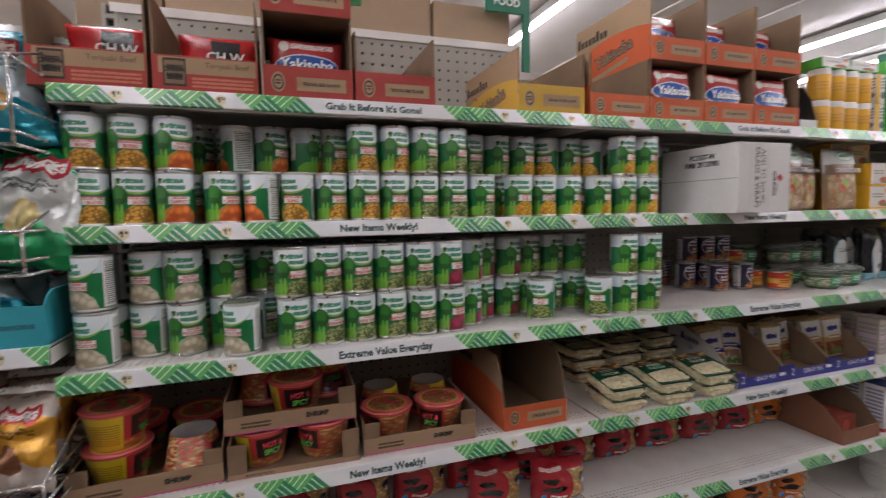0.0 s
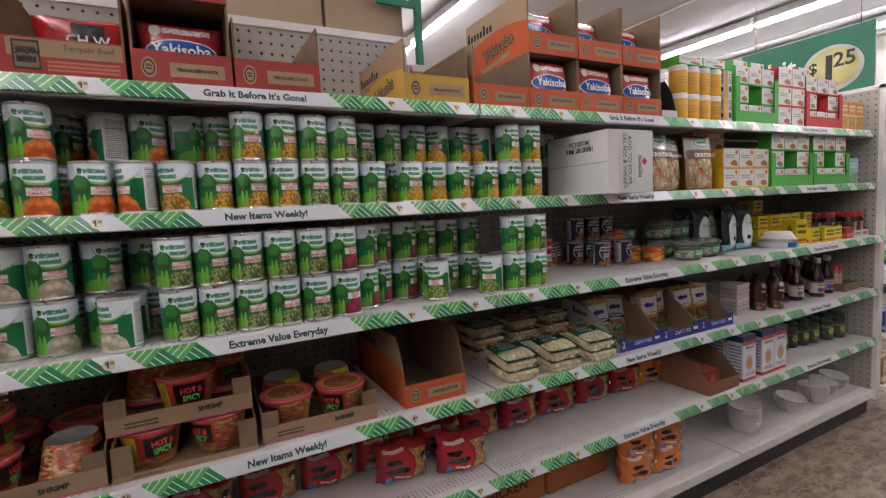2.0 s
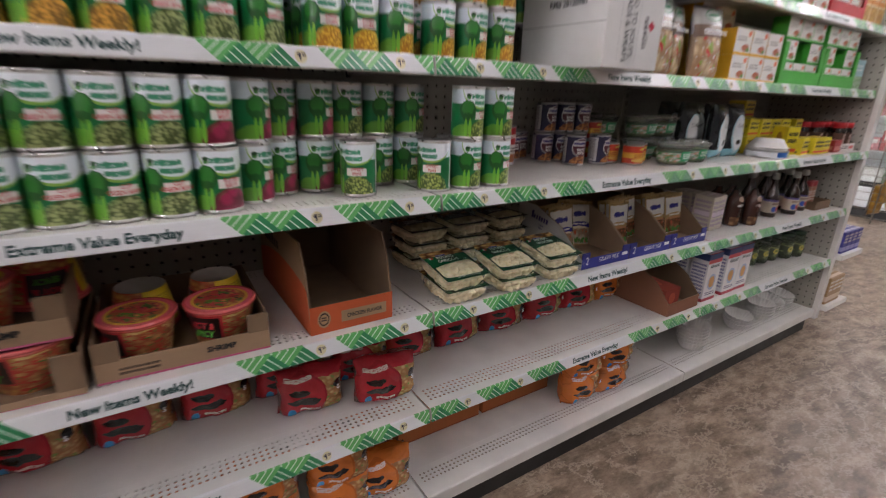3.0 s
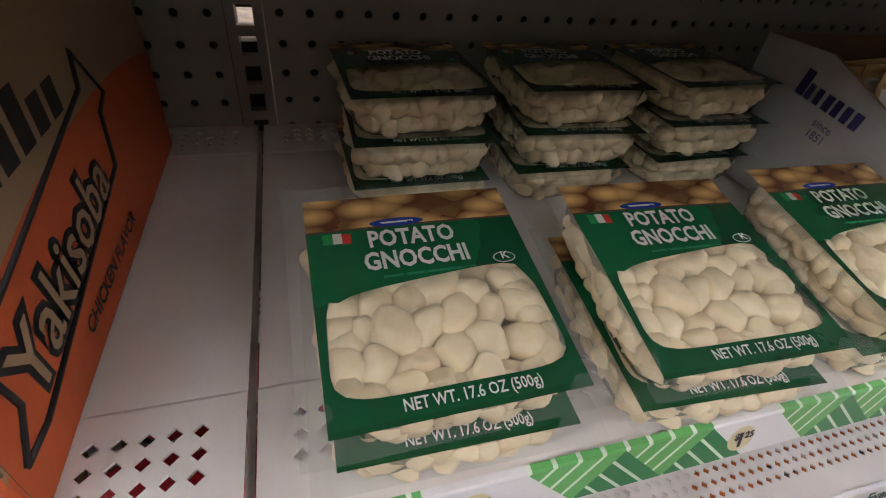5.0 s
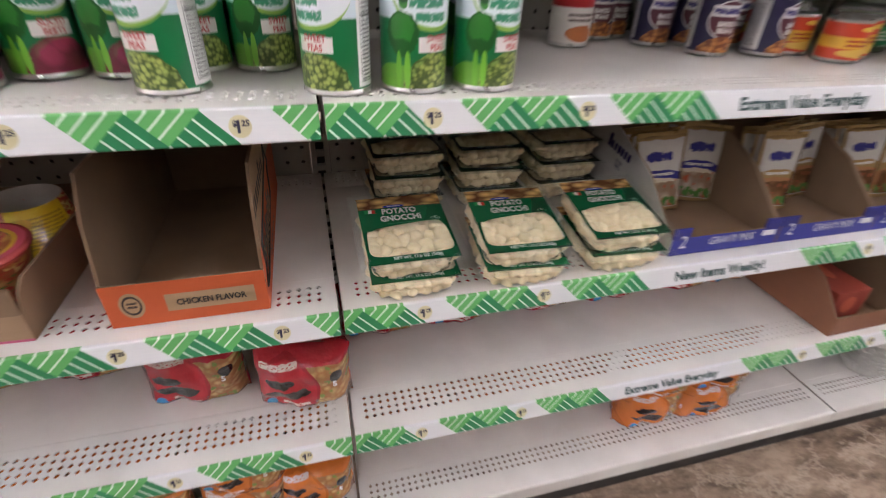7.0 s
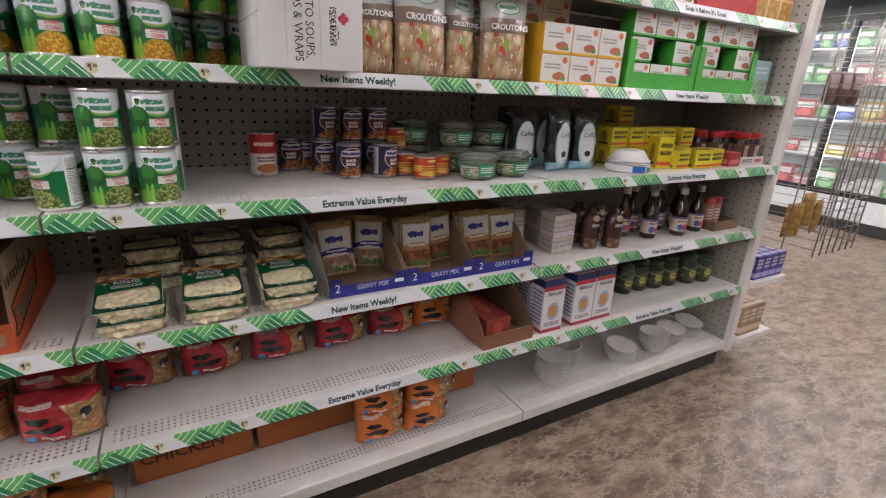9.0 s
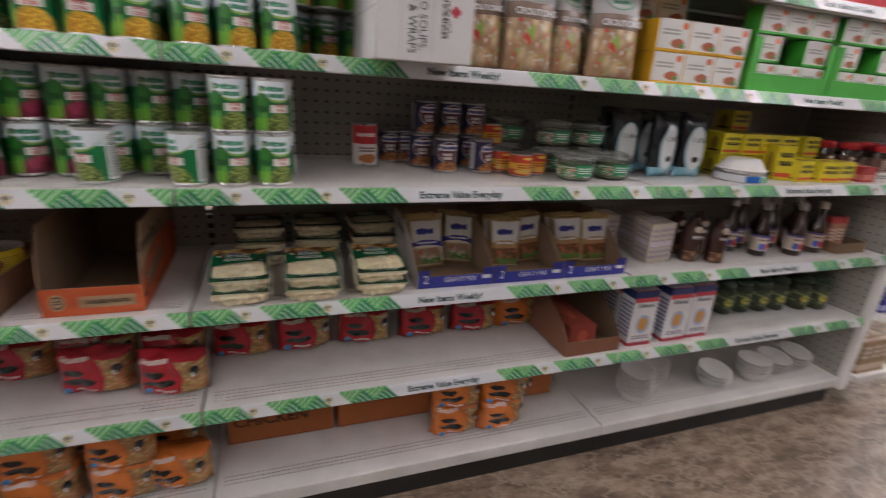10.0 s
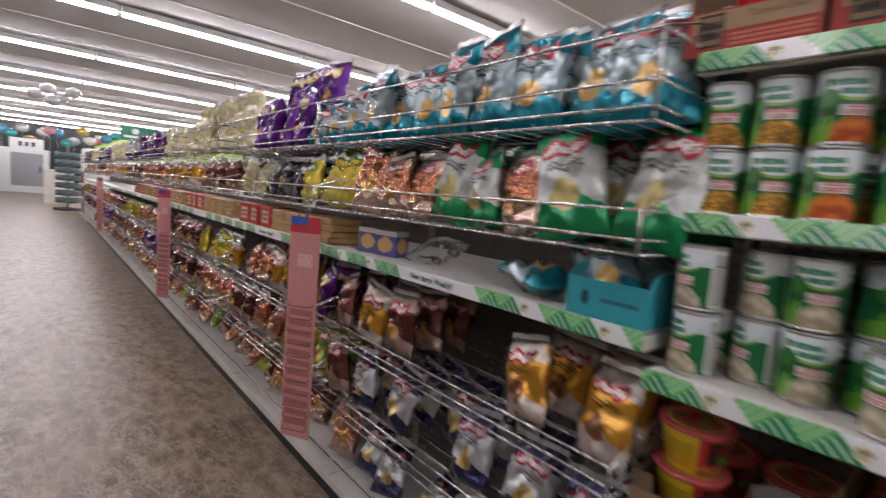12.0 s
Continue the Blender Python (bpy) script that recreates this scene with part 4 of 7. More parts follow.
def right_boxes():
    z2, z1 = SHELVES[1][0] + 0.001, SHELVES[0][0] + 0.001
    for j in range(2):
        for i in range(3):
            tea_box("amber", 0.107, 0.10, 0.082, 2.455 + 0.109 * i, 0.122, z2 + 0.083 * j, "amber tea boxes")
    for i in range(2):
        tea_box("amber", 0.107, 0.10, 0.082, 2.43 + 0.11 * i, 0.24, z2 + 0.166, "amber tea boxes")
        tea_box("amber", 0.107, 0.10, 0.082, 2.43 + 0.11 * i, 0.24, z2, "amber tea boxes")
        tea_box("amber", 0.107, 0.10, 0.082, 2.43 + 0.11 * i, 0.24, z2 + 0.083, "amber tea boxes")
    tea_display("green", 2.755, 3.105, z2, 0.20, 3, "green tea boxes")
    tea_display("green", 3.112, 3.462, z2, 0.20, 3, "green tea boxes")
    blue = label("pale_blue_box_print", (0.35, 0.55, 0.62), [("food", 0, 1, 0, 0.45, (0.12, 0.3, 0.06), (0.4, 0.5, 0.4), 9), ("lines", 0.15, 0.85, 0.6, 0.85, (0.7, 0.75, 0.78), 2)], 0.45)
    for k in range(2):
        b = thing("small_box", "pale blue and green tea box at the shelf end", "tea box", "", pose(3.535, 0.12 + 0.08 * k, z2))
        block("carton", 0.11, 0.07, 0.13, blue, b)
    # amber canisters with white lids, two high
    tin = label("amber_canister_print", (0.78, 0.42, 0.03), [("rect", 0, 1, 0.80, 1, (0.78, 0.76, 0.72)), ("lines", 0.3, 0.7, 0.3, 0.6, (0.6, 0.3, 0.05), 3)], 0.4)
    body = lathe_data("canister_body", [(0.001, 0), (0.033, 0), (0.034, 0.003), (0.034, 0.1), (0.032, 0.104), (0.001, 0.104)], 20)
    first = None
    for j in range(2):
        for i in range(4):
            m = pose(2.178 + 0.07 * i, 0.115, z1 + 0.105 * j)
            if first is None:
                first = thing("canister", "amber canister with a white band near its lid", "canister", "amber canisters", m)
                obj("canister_body", body, tin, first)
            else:
                copy_thing(first, m)
    for i in range(2):
        tea_box("green", 0.14, 0.08, 0.035, 2.215 + 0.145 * i, 0.125, z1 + 0.21, "green tea boxes")
    white = label("white_gold_box_print", (0.75, 0.73, 0.7), [("rect", 0, 0.5, 0, 1, (0.7, 0.4, 0.03)), ("disc", 0.75, 0.3, 0.2, 0.12, (0.05, 0.05, 0.15)), ("lines", 0.55, 0.95, 0.5, 0.9, (0.1, 0.1, 0.2), 4)], 0.45)
    for j in range(2):
        b = thing("small_box", "white and gold coffee box on the top shelf", "box", "", pose(2.452, 0.13, z1 + 0.105 * j))
        block("carton", 0.05, 0.09, 0.104, white, b)
    tea_display("green", 2.485, 2.80, z1, 0.25, 3, "green tea boxes")
    for j in range(1):
        for i in range(2):
            tea_box("green", 0.1, 0.07, 0.075, 2.62 + 0.13 * i, 0.17, z1 + 0.205, "green tea boxes")
    for j in range(3):
        for i in range(2):
            tea_box("red", 0.108, 0.09, 0.085, 2.862 + 0.111 * i, 0.122, z1 + 0.086 * j, "red tea boxes")
    tea_display("red", 3.035, 3.375, z1, 0.22, 3, "red tea boxes")
    tea_box("red", 0.1, 0.09, 0.085, 3.10, 0.16, z1 + 0.20, "red tea boxes")
    orange = label("orange_snack_print", (0.75, 0.30, 0.06), [("rect", 0, 1, 0, 0.55, (0.78, 0.62, 0.35)), ("food", 0.05, 0.95, 0.05, 0.5, (0.8, 0.5, 0.1), (0.5, 0.25, 0.05), 6), ("lines", 0.1, 0.9, 0.65, 0.9, (0.8, 0.7, 0.5), 2)], 0.45)
    for i in range(3):
        b = thing("small_box", "orange and cream snack box on the top shelf", "snack box", "orange snack boxes", pose(3.425 + 0.083 * i, 0.13, z1))
        block("carton", 0.08, 0.09, 0.145, orange, b)
    # black tray with silver pouches beside the noodle cartons
    tray = display_carton("white and black carton holding blue foil snack pouches", "", pose(2.075, 0.075, z1), 0.085, 0.3, 0.15, 0.03, 0.05, plain("white_card", (0.7, 0.7, 0.68), 0.5), plain("black_card", (0.03, 0.03, 0.03), 0.5), plain("black_card_inside", (0.04, 0.035, 0.03), 0.6))
    foil = label("blue_foil_print", (0.06, 0.12, 0.17), [("disc", 0.5, 0.7, 0.3, 0.14, (0.02, 0.05, 0.12)), ("lines", 0.3, 0.7, 0.64, 0.76, (0.7, 0.75, 0.8), 1), ("food", 0, 1, 0, 0.35, (0.5, 0.2, 0.1), (0.1, 0.1, 0.12), 8)], 0.2, 0.6, wrinkle=0.4)
    for k, (yy, zz) in enumerate(((0.10, 0.01), (0.16, 0.09))):
        b = thing("snack_pouch", "blue foil snack pouch on the top shelf", "snack pouch", "", pose(2.075, 0.05 + yy, z1 + zz))
        obj("foil_bag", pouch_data("foil_bag", 0.075, 0.145, 0.04, 41 + k), foil, b)


right_boxes()


def salad_carton():
    """White shipping carton that overhangs the shelf edge, with printed sides."""
    white = label("white_corrugated_print", (0.74, 0.73, 0.72), [("rect", 0, 1, 0.49, 0.505, (0.45, 0.44, 0.43))], 0.7, wrinkle=0.08)
    front = label("white_carton_front", (0.75, 0.74, 0.73), [("rect", 0.24, 0.245, 0.08, 0.92, (0.4, 0.4, 0.4)), ("rect", 0.565, 0.57, 0.08, 0.92, (0.4, 0.4, 0.4)), *[("disc", 0.80 + a, 0.50 + b, 0.026, 0.027, (0.5, 0.03, 0.06)) for a, b in ((0.03, 0), (-0.03, 0), (0, 0.03), (0, -0.03))], ("specks", 0.66, 0.73, 0.24, 0.60, (0.06, 0.04, 0.05), 46.0, 0.48), ("specks", 0.74, 0.755, 0.30, 0.42, (0.06, 0.04, 0.05), 46.0, 0.45)], 0.7, wrinkle=0.08)
    box = thing("shipping_carton", "white printed shipping carton sticking out over the shelf edge", "box", "", pose(1.718, -0.05 + 0.14, SHELVES[1][0] + 0.001))
    block("carton", 0.205, 0.28, 0.198, [front, white, white], box, 0.002)
    lettering("ADD TO SOUPS,\nSALADS & WRAPS", 0.0235, Matrix.Translation((-0.019, -0.1412, 0.10)) @ pose(0, 0, 0, 90) @ pose(0, 0, 0, 0, 0, -90), box, INK, 0.92)
    lettering("PC1037-W\nRM# 28120981", 0.022, Matrix.Translation((-0.1038, -0.02, 0.155)) @ pose(0, 0, 0, 90, 0, -90), box, INK, 0.9, bold=0.0006)


salad_carton()


def crouton_bags():
    mt = label("crouton_bag_print", (0.46, 0.45, 0.42), [("rect", 0, 1, 0.0, 0.60, (0.30, 0.20, 0.11)), ("food", 0.05, 0.95, 0.03, 0.56, (0.88, 0.70, 0.42), (0.42, 0.22, 0.11), 6), ("specks", 0.05, 0.95, 0.03, 0.56, (0.58, 0.06, 0.05), 4.2, 0.60), ("specks", 0.05, 0.95, 0.03, 0.56, (0.28, 0.42, 0.08), 3.6, 0.60), ("specks", 0.05, 0.95, 0.03, 0.56, (0.75, 0.72, 0.62), 11.0, 0.66),
                                                           ("rect", 0.02, 0.98, 0.56, 0.73, (0.20, 0.13, 0.09)), ("disc", 0.5, 0.86, 0.27, 0.085, (0.10, 0.28, 0.14)), ("disc", 0.5, 0.86, 0.24, 0.07, (0.50, 0.55, 0.50)), ("script", 0.32, 0.68, 0.83, 0.90, (0.06, 0.22, 0.12), 5)], 0.2, 0.0, coat=0.5, wrinkle=0.5)
    for k, (x, y, w, s) in enumerate(((1.905, 0.12, 0.12, 1), (2.03, 0.10, 0.15, 1), (2.165, 0.14, 0.11, 1), (2.285, 0.10, 0.15, 1), (2.0, 0.21, 0.14, 0), (2.25, 0.22, 0.14, 0))):
        b = thing("crouton_bag", "clear bag of croutons with a dark label band", "crouton bag", "crouton bags", pose(x, y, SHELVES[1][0] + 0.001, -4, 0, (-6, 3, 8, -4, 0, 5)[k]))
        obj("bag", pouch_data("bag", w, 0.215, 0.06, 50 + k), mt, b)
        lettering("CROUTONS", 0.021 * w / 0.15, pose(0, -0.034, 0.135, 90), b, WHITE_INK, bold=0.0006)


crouton_bags()


# ---- third shelf, right: tins, tubs, coffee ----
def turned_thing(name, lab, category, group, profile, mt, m, seg=24, label_profile=None, label_mat=None, extra=()):
    t = thing(name, lab, category, group, m)
    obj("body", lathe_data("body", profile, seg), mt, t)
    if label_profile:
        obj("paper_label", lathe_data("paper_label", label_profile, seg), label_mat, t)
    for nm, prof, em in extra:
        obj(nm, lathe_data(nm, prof, seg), em, t)
    return t


def can_profile(r, h):
    return [(0.001, 0.003), (r * 0.9, 0.003), (r * 0.97, 0.0005), (r, 0.002), (r * 0.97, 0.006), (r * 0.97, h - 0.006), (r, h - 0.003), (r * 0.97, h), (r * 0.92, h - 0.003), (0.001, h - 0.003)]


def third_shelf():
    z = SHELVES[2][0] + 0.0005
    soup = label("red_white_soup_print", (0.78, 0.74, 0.70), [("rect", 0, 1, 0.52, 1, (0.50, 0.02, 0.025)), ("lines", 0.36, 0.62, 0.68, 0.84, (0.8, 0.76, 0.7), 1), ("blob", 0.52, 0.14, 0.13, 0.12, (0.45, 0.14, 0.04), 8.0), ("lines", 0.4, 0.62, 0.3, 0.45, (0.08, 0.05, 0.05), 2)], 0.35, coat=0.2)
    turned_thing("food_can", "red and white soup tin standing at the back of the shelf", "food can", "", can_profile(0.036, 0.118), TIN, pose(1.664, 0.33, z), 24, [(0.0355, 0.006), (0.0355, 0.112)], soup)
    bean = label("baked_bean_print", (0.022, 0.018, 0.065), [("rect", 0, 0.26, 0.04, 0.96, (0.62, 0.61, 0.61)), ("lines", 0.03, 0.22, 0.1, 0.9, (0.15, 0.14, 0.16), 14), ("disc", 0.52, 0.60, 0.170, 0.36, (0.70, 0.68, 0.68)), ("disc", 0.52, 0.60, 0.158, 0.335, (0.10, 0.02, 0.035)), ("rect", 0.37, 0.67, 0.66, 0.86, (0.72, 0.70, 0.70)), ("script", 0.38, 0.66, 0.69, 0.83, (0.05, 0.04, 0.20), 7),
                                                           ("mound", 0.52, -0.04, 0.20, 0.34, (0.62, 0.25, 0.07), (0.18, 0.05, 0.02), 12, 2.2)], 0.3, coat=0.3)
    first = None
    for x, y, zz, turn in ((1.752, 0.40, 0, -8), (1.83, 0.33, 0, 0), (1.878, 0.235, 0, -6), (1.905, 0.32, 0, -20), (1.985, 0.225, 0, 28), (1.98, 0.32, 0, 5), (1.84, 0.335, 0.094, 14), (1.92, 0.33, 0.094, -10), (1.995, 0.33, 0.094, -5), (1.80, 0.42, 0.0, 0)):
        m = pose(x, y, z + zz, 0, 0, turn)
        if first:
            copy_thing(first, m)
        else:
            first = turned_thing("food_can", "small tin of baked beans with a dark blue and brown label", "food can", "tins of baked beans", can_profile(0.034, 0.094), TIN, m, 24, [(0.0335, 0.006), (0.0335, 0.088)], bean)
            lettering("BAKED\nBEANS", 0.0105, pose(0, -0.0338, 0.044, 90), first, WHITE_INK, 0.9, 0.034, bold=0.0004)
    stew = label("orange_stew_print", (0.55, 0.05, 0.02), [("rect", 0, 1, 0.30, 0.62, (0.70, 0.40, 0.04)), ("lines", 0.35, 0.65, 0.34, 0.58, (0.35, 0.02, 0.02), 2), ("blob", 0.5, 0.18, 0.2, 0.12, (0.7, 0.45, 0.1), 8.0), ("disc", 0.5, 0.85, 0.08, 0.07, (0.75, 0.6, 0.1))], 0.3, coat=0.3)
    first = None
    for x, y, zz in ((2.085, 0.165, 0), (2.15, 0.20, 0), (2.055, 0.24, 0), (2.06, 0.33, 0), (2.06, 0.33, 0.066)):
        m = pose(x, y, z + zz, 0, 0, 12)
        if first:
            copy_thing(first, m)
        else:
            first = turned_thing("food_can", "short orange and red sausage tin", "food can", "short orange tins", can_profile(0.034, 0.065), TIN, m, 24, [(0.0335, 0.005), (0.0335, 0.060)], stew)
    tub_mat = clear("cloudy_tub", (0.80, 0.85, 0.82), 0.9, 0.06, 0.12)
    tub_label = label("tub_print", (0.05, 0.09, 0.05), [("rect", 0, 1, 0.0, 0.75, (0.50, 0.53, 0.48)), ("specks", 0, 1, 0.0, 0.8, (0.05, 0.22, 0.07), 9.0, 0.5), ("rect", 0.42, 0.60, 0.1, 0.9, (0.02, 0.26, 0.10)), ("lines", 0.44, 0.58, 0.25, 0.75, (0.75, 0.77, 0.73), 3), ("specks", 0.25, 0.42, 0.0, 0.7, (0.5, 0.12, 0.05), 11.0, 0.6), ("rect", 0.66, 0.76, 0.2, 0.7, (0.72, 0.72, 0.70))], 0.3, coat=0.3)
    tub_lid = clear("clear_tub_lid", (0.90, 0.93, 0.92), 0.95, 0.05, 0.20)
    first = None
    for x, y, zz in ((2.235, 0.115, 0), (2.375, 0.135, 0), (2.24, 0.255, 0), (2.37, 0.265, 0), (2.24, 0.26, 0.078), (2.37, 0.27, 0.078), (2.12, 0.34, 0), (2.12, 0.34, 0.078)):
        m = pose(x, y, z + zz)
        if first:
            copy_thing(first, m)
        else:
            first = turned_thing("noodle_tub", "clear plastic tub with a round lid and green print", "tub", "clear plastic tubs", [(0.001, 0.001), (0.045, 0.001), (0.048, 0.006), (0.056, 0.058), (0.056, 0.062)], tub_mat, m, 28,
                                 [(0.0496, 0.012), (0.0554, 0.05)], tub_label, [("lid", [(0.056, 0.060), (0.062, 0.060), (0.0625, 0.066), (0.058, 0.069), (0.055, 0.066), (0.048, 0.070), (0.046, 0.076), (0.001, 0.076)], tub_lid),
                                                                             ("filling", [(0.001, 0.003), (0.043, 0.003), (0.050, 0.045), (0.001, 0.05)], label("tub_filling", (0.25, 0.33, 0.12), [("food", 0, 1, 0, 1, (0.4, 0.45, 0.2), (0.1, 0.15, 0.04), 9)], 0.6))])
    coffee = label("coffee_bag_print", (0.02, 0.022, 0.025), [("rect", 0, 1, 0, 0.15, (0.25, 0.52, 0.62)), ("disc", 0.5, 0.43, 0.36, 0.37, (0.40, 0.60, 0.66)), ("disc", 0.5, 0.45, 0.31, 0.33, (0.74, 0.76, 0.75)), ("disc", 0.5, 0.28, 0.12, 0.05, (0.05, 0.04, 0.03)), ("rect", 0, 1, 0.92, 1, (0.03, 0.03, 0.03))], 0.22, 0.1, coat=0.4, wrinkle=0.5)
    for k, (x, y, rz) in enumerate(((2.475, 0.22, -4), (2.585, 0.165, 10), (2.70, 0.165, -4), (2.60, 0.27, 0), (2.72, 0.27, 5), (2.50, 0.32, 0), (2.78, 0.24, -10))):
        b = thing("coffee_bag", "glossy black coffee bag with a pale blue base and oval label", "coffee bag", "coffee bags", pose(x, y, z, -3, 0, rz))
        obj("bag", pouch_data("bag", 0.105, 0.20, 0.065, 60 + k), coffee, b)
        lettering("Coffee", 0.022, pose(0, -0.039, 0.118, 90), b, INK)
    # paper bowls stacked upside down in a sleeve
    bowl = lathe_data("paper_bowl", [(0.001, 0.036), (0.045, 0.036), (0.05, 0.034), (0.07, 0.002), (0.074, 0.0), (0.076, 0.003)], 40, lambda a, v: 0.022 * (1 - v) * math.sin(a * 2 * math.pi * 26))
    paper = plain("white_paper", (0.78, 0.76, 0.73), 0.7, vary=0.06)
    st = thing("bowl_stack", "stack of white paper bowls upside down in a printed sleeve", "bowls", "", pose(2.865, 0.10, z))
    for k in range(5):
        b = obj("bowl", bowl, paper, st)
        b.matrix_basis = pose(0, 0, 0.009 * k)
    sleeve = label("sleeve_print", (0.75, 0.75, 0.76), [("rect", 0.4, 0.5, 0, 1, (0.02, 0.12, 0.4)), ("rect", 0.52, 0.58, 0.0, 0.8, (0.03, 0.35, 0.08)), ("rect", 0.58, 0.62, 0.0, 0.8, (0.6, 0.03, 0.05))], 0.3)
    obj("sleeve", lathe_data("sleeve", [(0.0785, 0.004), (0.0775, 0.024)], 40), sleeve, st)
    # yellow coffee boxes
    yel = label("yellow_box_print", (0.68, 0.56, 0.02), [("rect", 0, 1, 0.10, 0.22, (0.6, 0.08, 0.03)), ("lines", 0.12, 0.9, 0.38, 0.86, (0.02, 0.015, 0.01), 2)], 0.45)
    yside = label("yellow_box_side", (0.66, 0.54, 0.02), [("disc", 0.5, 0.5, 0.2, 0.3, (0.3, 0.18, 0.03)), ("rect", 0.2, 0.8, 0.1, 0.2, (0.05, 0.03, 0.02))], 0.45)
    places = [(3.06, 0.125, 0, -20, 1), (3.12, 0.10, 0, 5, 0), (3.225, 0.085, 0, -4, 0), (3.31, 0.09, 0, 3, 0), (2.98, 0.20, 0, 0, 0), (3.07, 0.21, 0, 0, 0), (3.16, 0.20, 0, 0, 0), (3.25, 0.20, 0, 0, 0),
              (2.98, 0.21, 0.072, 2, 0), (3.07, 0.21, 0.072, 0, 0), (3.16, 0.21, 0.072, 0, 0), (3.26, 0.20, 0.072, 4, 0), (2.90, 0.22, 0, 0, 0), (2.90, 0.22, 0.072, 0, 0), (2.92, 0.31, 0, 0, 0), (2.92, 0.31, 0.072, 0, 0), (3.02, 0.31, 0.144, 0, 0), (3.02, 0.31, 0.072, 0, 0), (3.02, 0.31, 0, 0, 0)]
    for k, (x, y, zz, rz, up) in enumerate(places):
        b = thing("coffee_box", "small yellow coffee box with dark lettering", "coffee box", "yellow coffee boxes", pose(x, y, z + zz, 0, 0, rz))
        block("carton", 0.085 if not up else 0.06, 0.075, 0.07 if not up else 0.115, [yel, yside, yside], b)
    jar_glass = plain("dark_jar_glass", (0.035, 0.018, 0.012), 0.08, coat=0.6)
    cap = plain("red_plastic_cap", (0.48, 0.015, 0.02), 0.4)
    jl = label("jar_print", (0.10, 0.05, 0.03), [("rect", 0.42, 0.6, 0.1, 0.9, (0.55, 0.45, 0.38)), ("lines", 0.44, 0.58, 0.2, 0.8, (0.2, 0.03, 0.03), 4)], 0.4)
    tray = display_carton("low white printed tray of coffee jars", "", pose(3.565, 0.055, z), 0.165, 0.14, 0.035, 0.035, 0, label("white_tray_print", (0.72, 0.70, 0.68), [("lines", 0.05, 0.5, 0.3, 0.75, (0.05, 0.04, 0.04), 2), ("rect", 0.6, 0.9, 0.3, 0.7, (0.6, 0.12, 0.12))], 0.5), plain("tray_card", (0.7, 0.68, 0.66), 0.6))
    redtray = thing("small_box", "red box beside the coffee jars", "box", "", pose(3.43, 0.08, z))
    block("carton", 0.075, 0.06, 0.055, label("red_box_print", (0.4, 0.03, 0.03), [("rect", 0.1, 0.9, 0.15, 0.5, (0.6, 0.2, 0.15))], 0.45), redtray)
    first = None
    for x, y in ((3.525, 0.095), (3.60, 0.095), (3.525, 0.165), (3.60, 0.165), (3.45, 0.16), (3.38, 0.19), (3.45, 0.24), (3.38, 0.27)):
        m = pose(x, y, z + 0.005, 0, 0, 5)
        if first:
            copy_thing(first, m)
        else:
            first = turned_thing("coffee_jar", "dark coffee jar with a red screw cap", "jar", "coffee jars", [(0.001, 0.001), (0.028, 0.001), (0.031, 0.006), (0.031, 0.085), (0.026, 0.098), (0.026, 0.105)], jar_glass, m, 20, [(0.0315, 0.02), (0.0315, 0.078)], jl,
                                 [("cap", [(0.028, 0.100), (0.0305, 0.101), (0.0305, 0.122), (0.028, 0.125), (0.001, 0.125)], cap)])


third_shelf()


# ---- fourth shelf: gnocchi packs ----
def ico_points(sub):
    bm = bmesh.new()
    bmesh.ops.create_icosphere(bm, subdivisions=sub, radius=1.0)
    bm.verts.index_update()
    v = np.array([q.co[:] for q in bm.verts])
    f = np.array([[q.index for q in t.verts] for t in bm.faces])
    bm.free()
    return v, f


def lumps_data(name, places, sub, seed):
    """Many small dumplings in one mesh: each its own size, turn and dents."""
    v0, f0 = ico_points(sub)
    rng = np.random.default_rng(seed)
    vs, fs = [], []
    for k, (x, y, z, s) in enumerate(places):
        a, b, c = rng.uniform(0.0118, 0.0155) * s, rng.uniform(0.0092, 0.0112) * s, rng.uniform(0.0085, 0.0100) * s
        v = v0 * (a, b, c)
        v = v * (1 + 0.11 * np.sin(v0[:, [0]] * 4 + k) * np.cos(v0[:, [1]] * 3 + k * 2) + 0.06 * np.sin(v0[:, [2]] * 5 + v0[:, [0]] * 3 + k * 1.7) + 0.035 * np.cos(v0[:, [0]] * 17 + k) * (k % 2))
        t, p = rng.uniform(0, math.pi), rng.uniform(-0.6, 0.6)
        ct, st, cp, sp = math.cos(t), math.sin(t), math.cos(p), math.sin(p)
        r = np.array([[ct, -st, 0], [st, ct, 0], [0, 0, 1]]) @ np.array([[cp, 0, sp], [0, 1, 0], [-sp, 0, cp]])
        v = v @ r.T + (x, y, z)
        v[:, 2] = np.minimum(v[:, 2], PH - 0.0015)
        fs.append(f0 + len(v0) * k)
        vs.append(v)
    me = bpy.data.meshes.new(name)
    me.from_pydata(np.vstack(vs).tolist(), [], np.vstack(fs).tolist())
    me.shade_smooth()
    return me


def gnocchi_material():
    p = Paint("potato_dumpling", 0.5)
    p.bsdf.inputs["Subsurface Weight"].default_value = 0.0
    p.bsdf.inputs["Subsurface Radius"].default_value = (0.006, 0.004, 0.002)
    isl = p.tree.nodes.new("ShaderNodeNewGeometry").outputs["Random Per Island"]
    col = p.mix(isl, (0.82, 0.70, 0.47), (0.72, 0.58, 0.36))
    col = p.mix(p.m("MULTIPLY", p.ramp(p.noise(180, 3), 0.45, 0.75), 0.4), col, (0.88, 0.80, 0.62))
    p.bump(p.noise(260, 3), 0.25, 0.0012)
    return p.done(col)


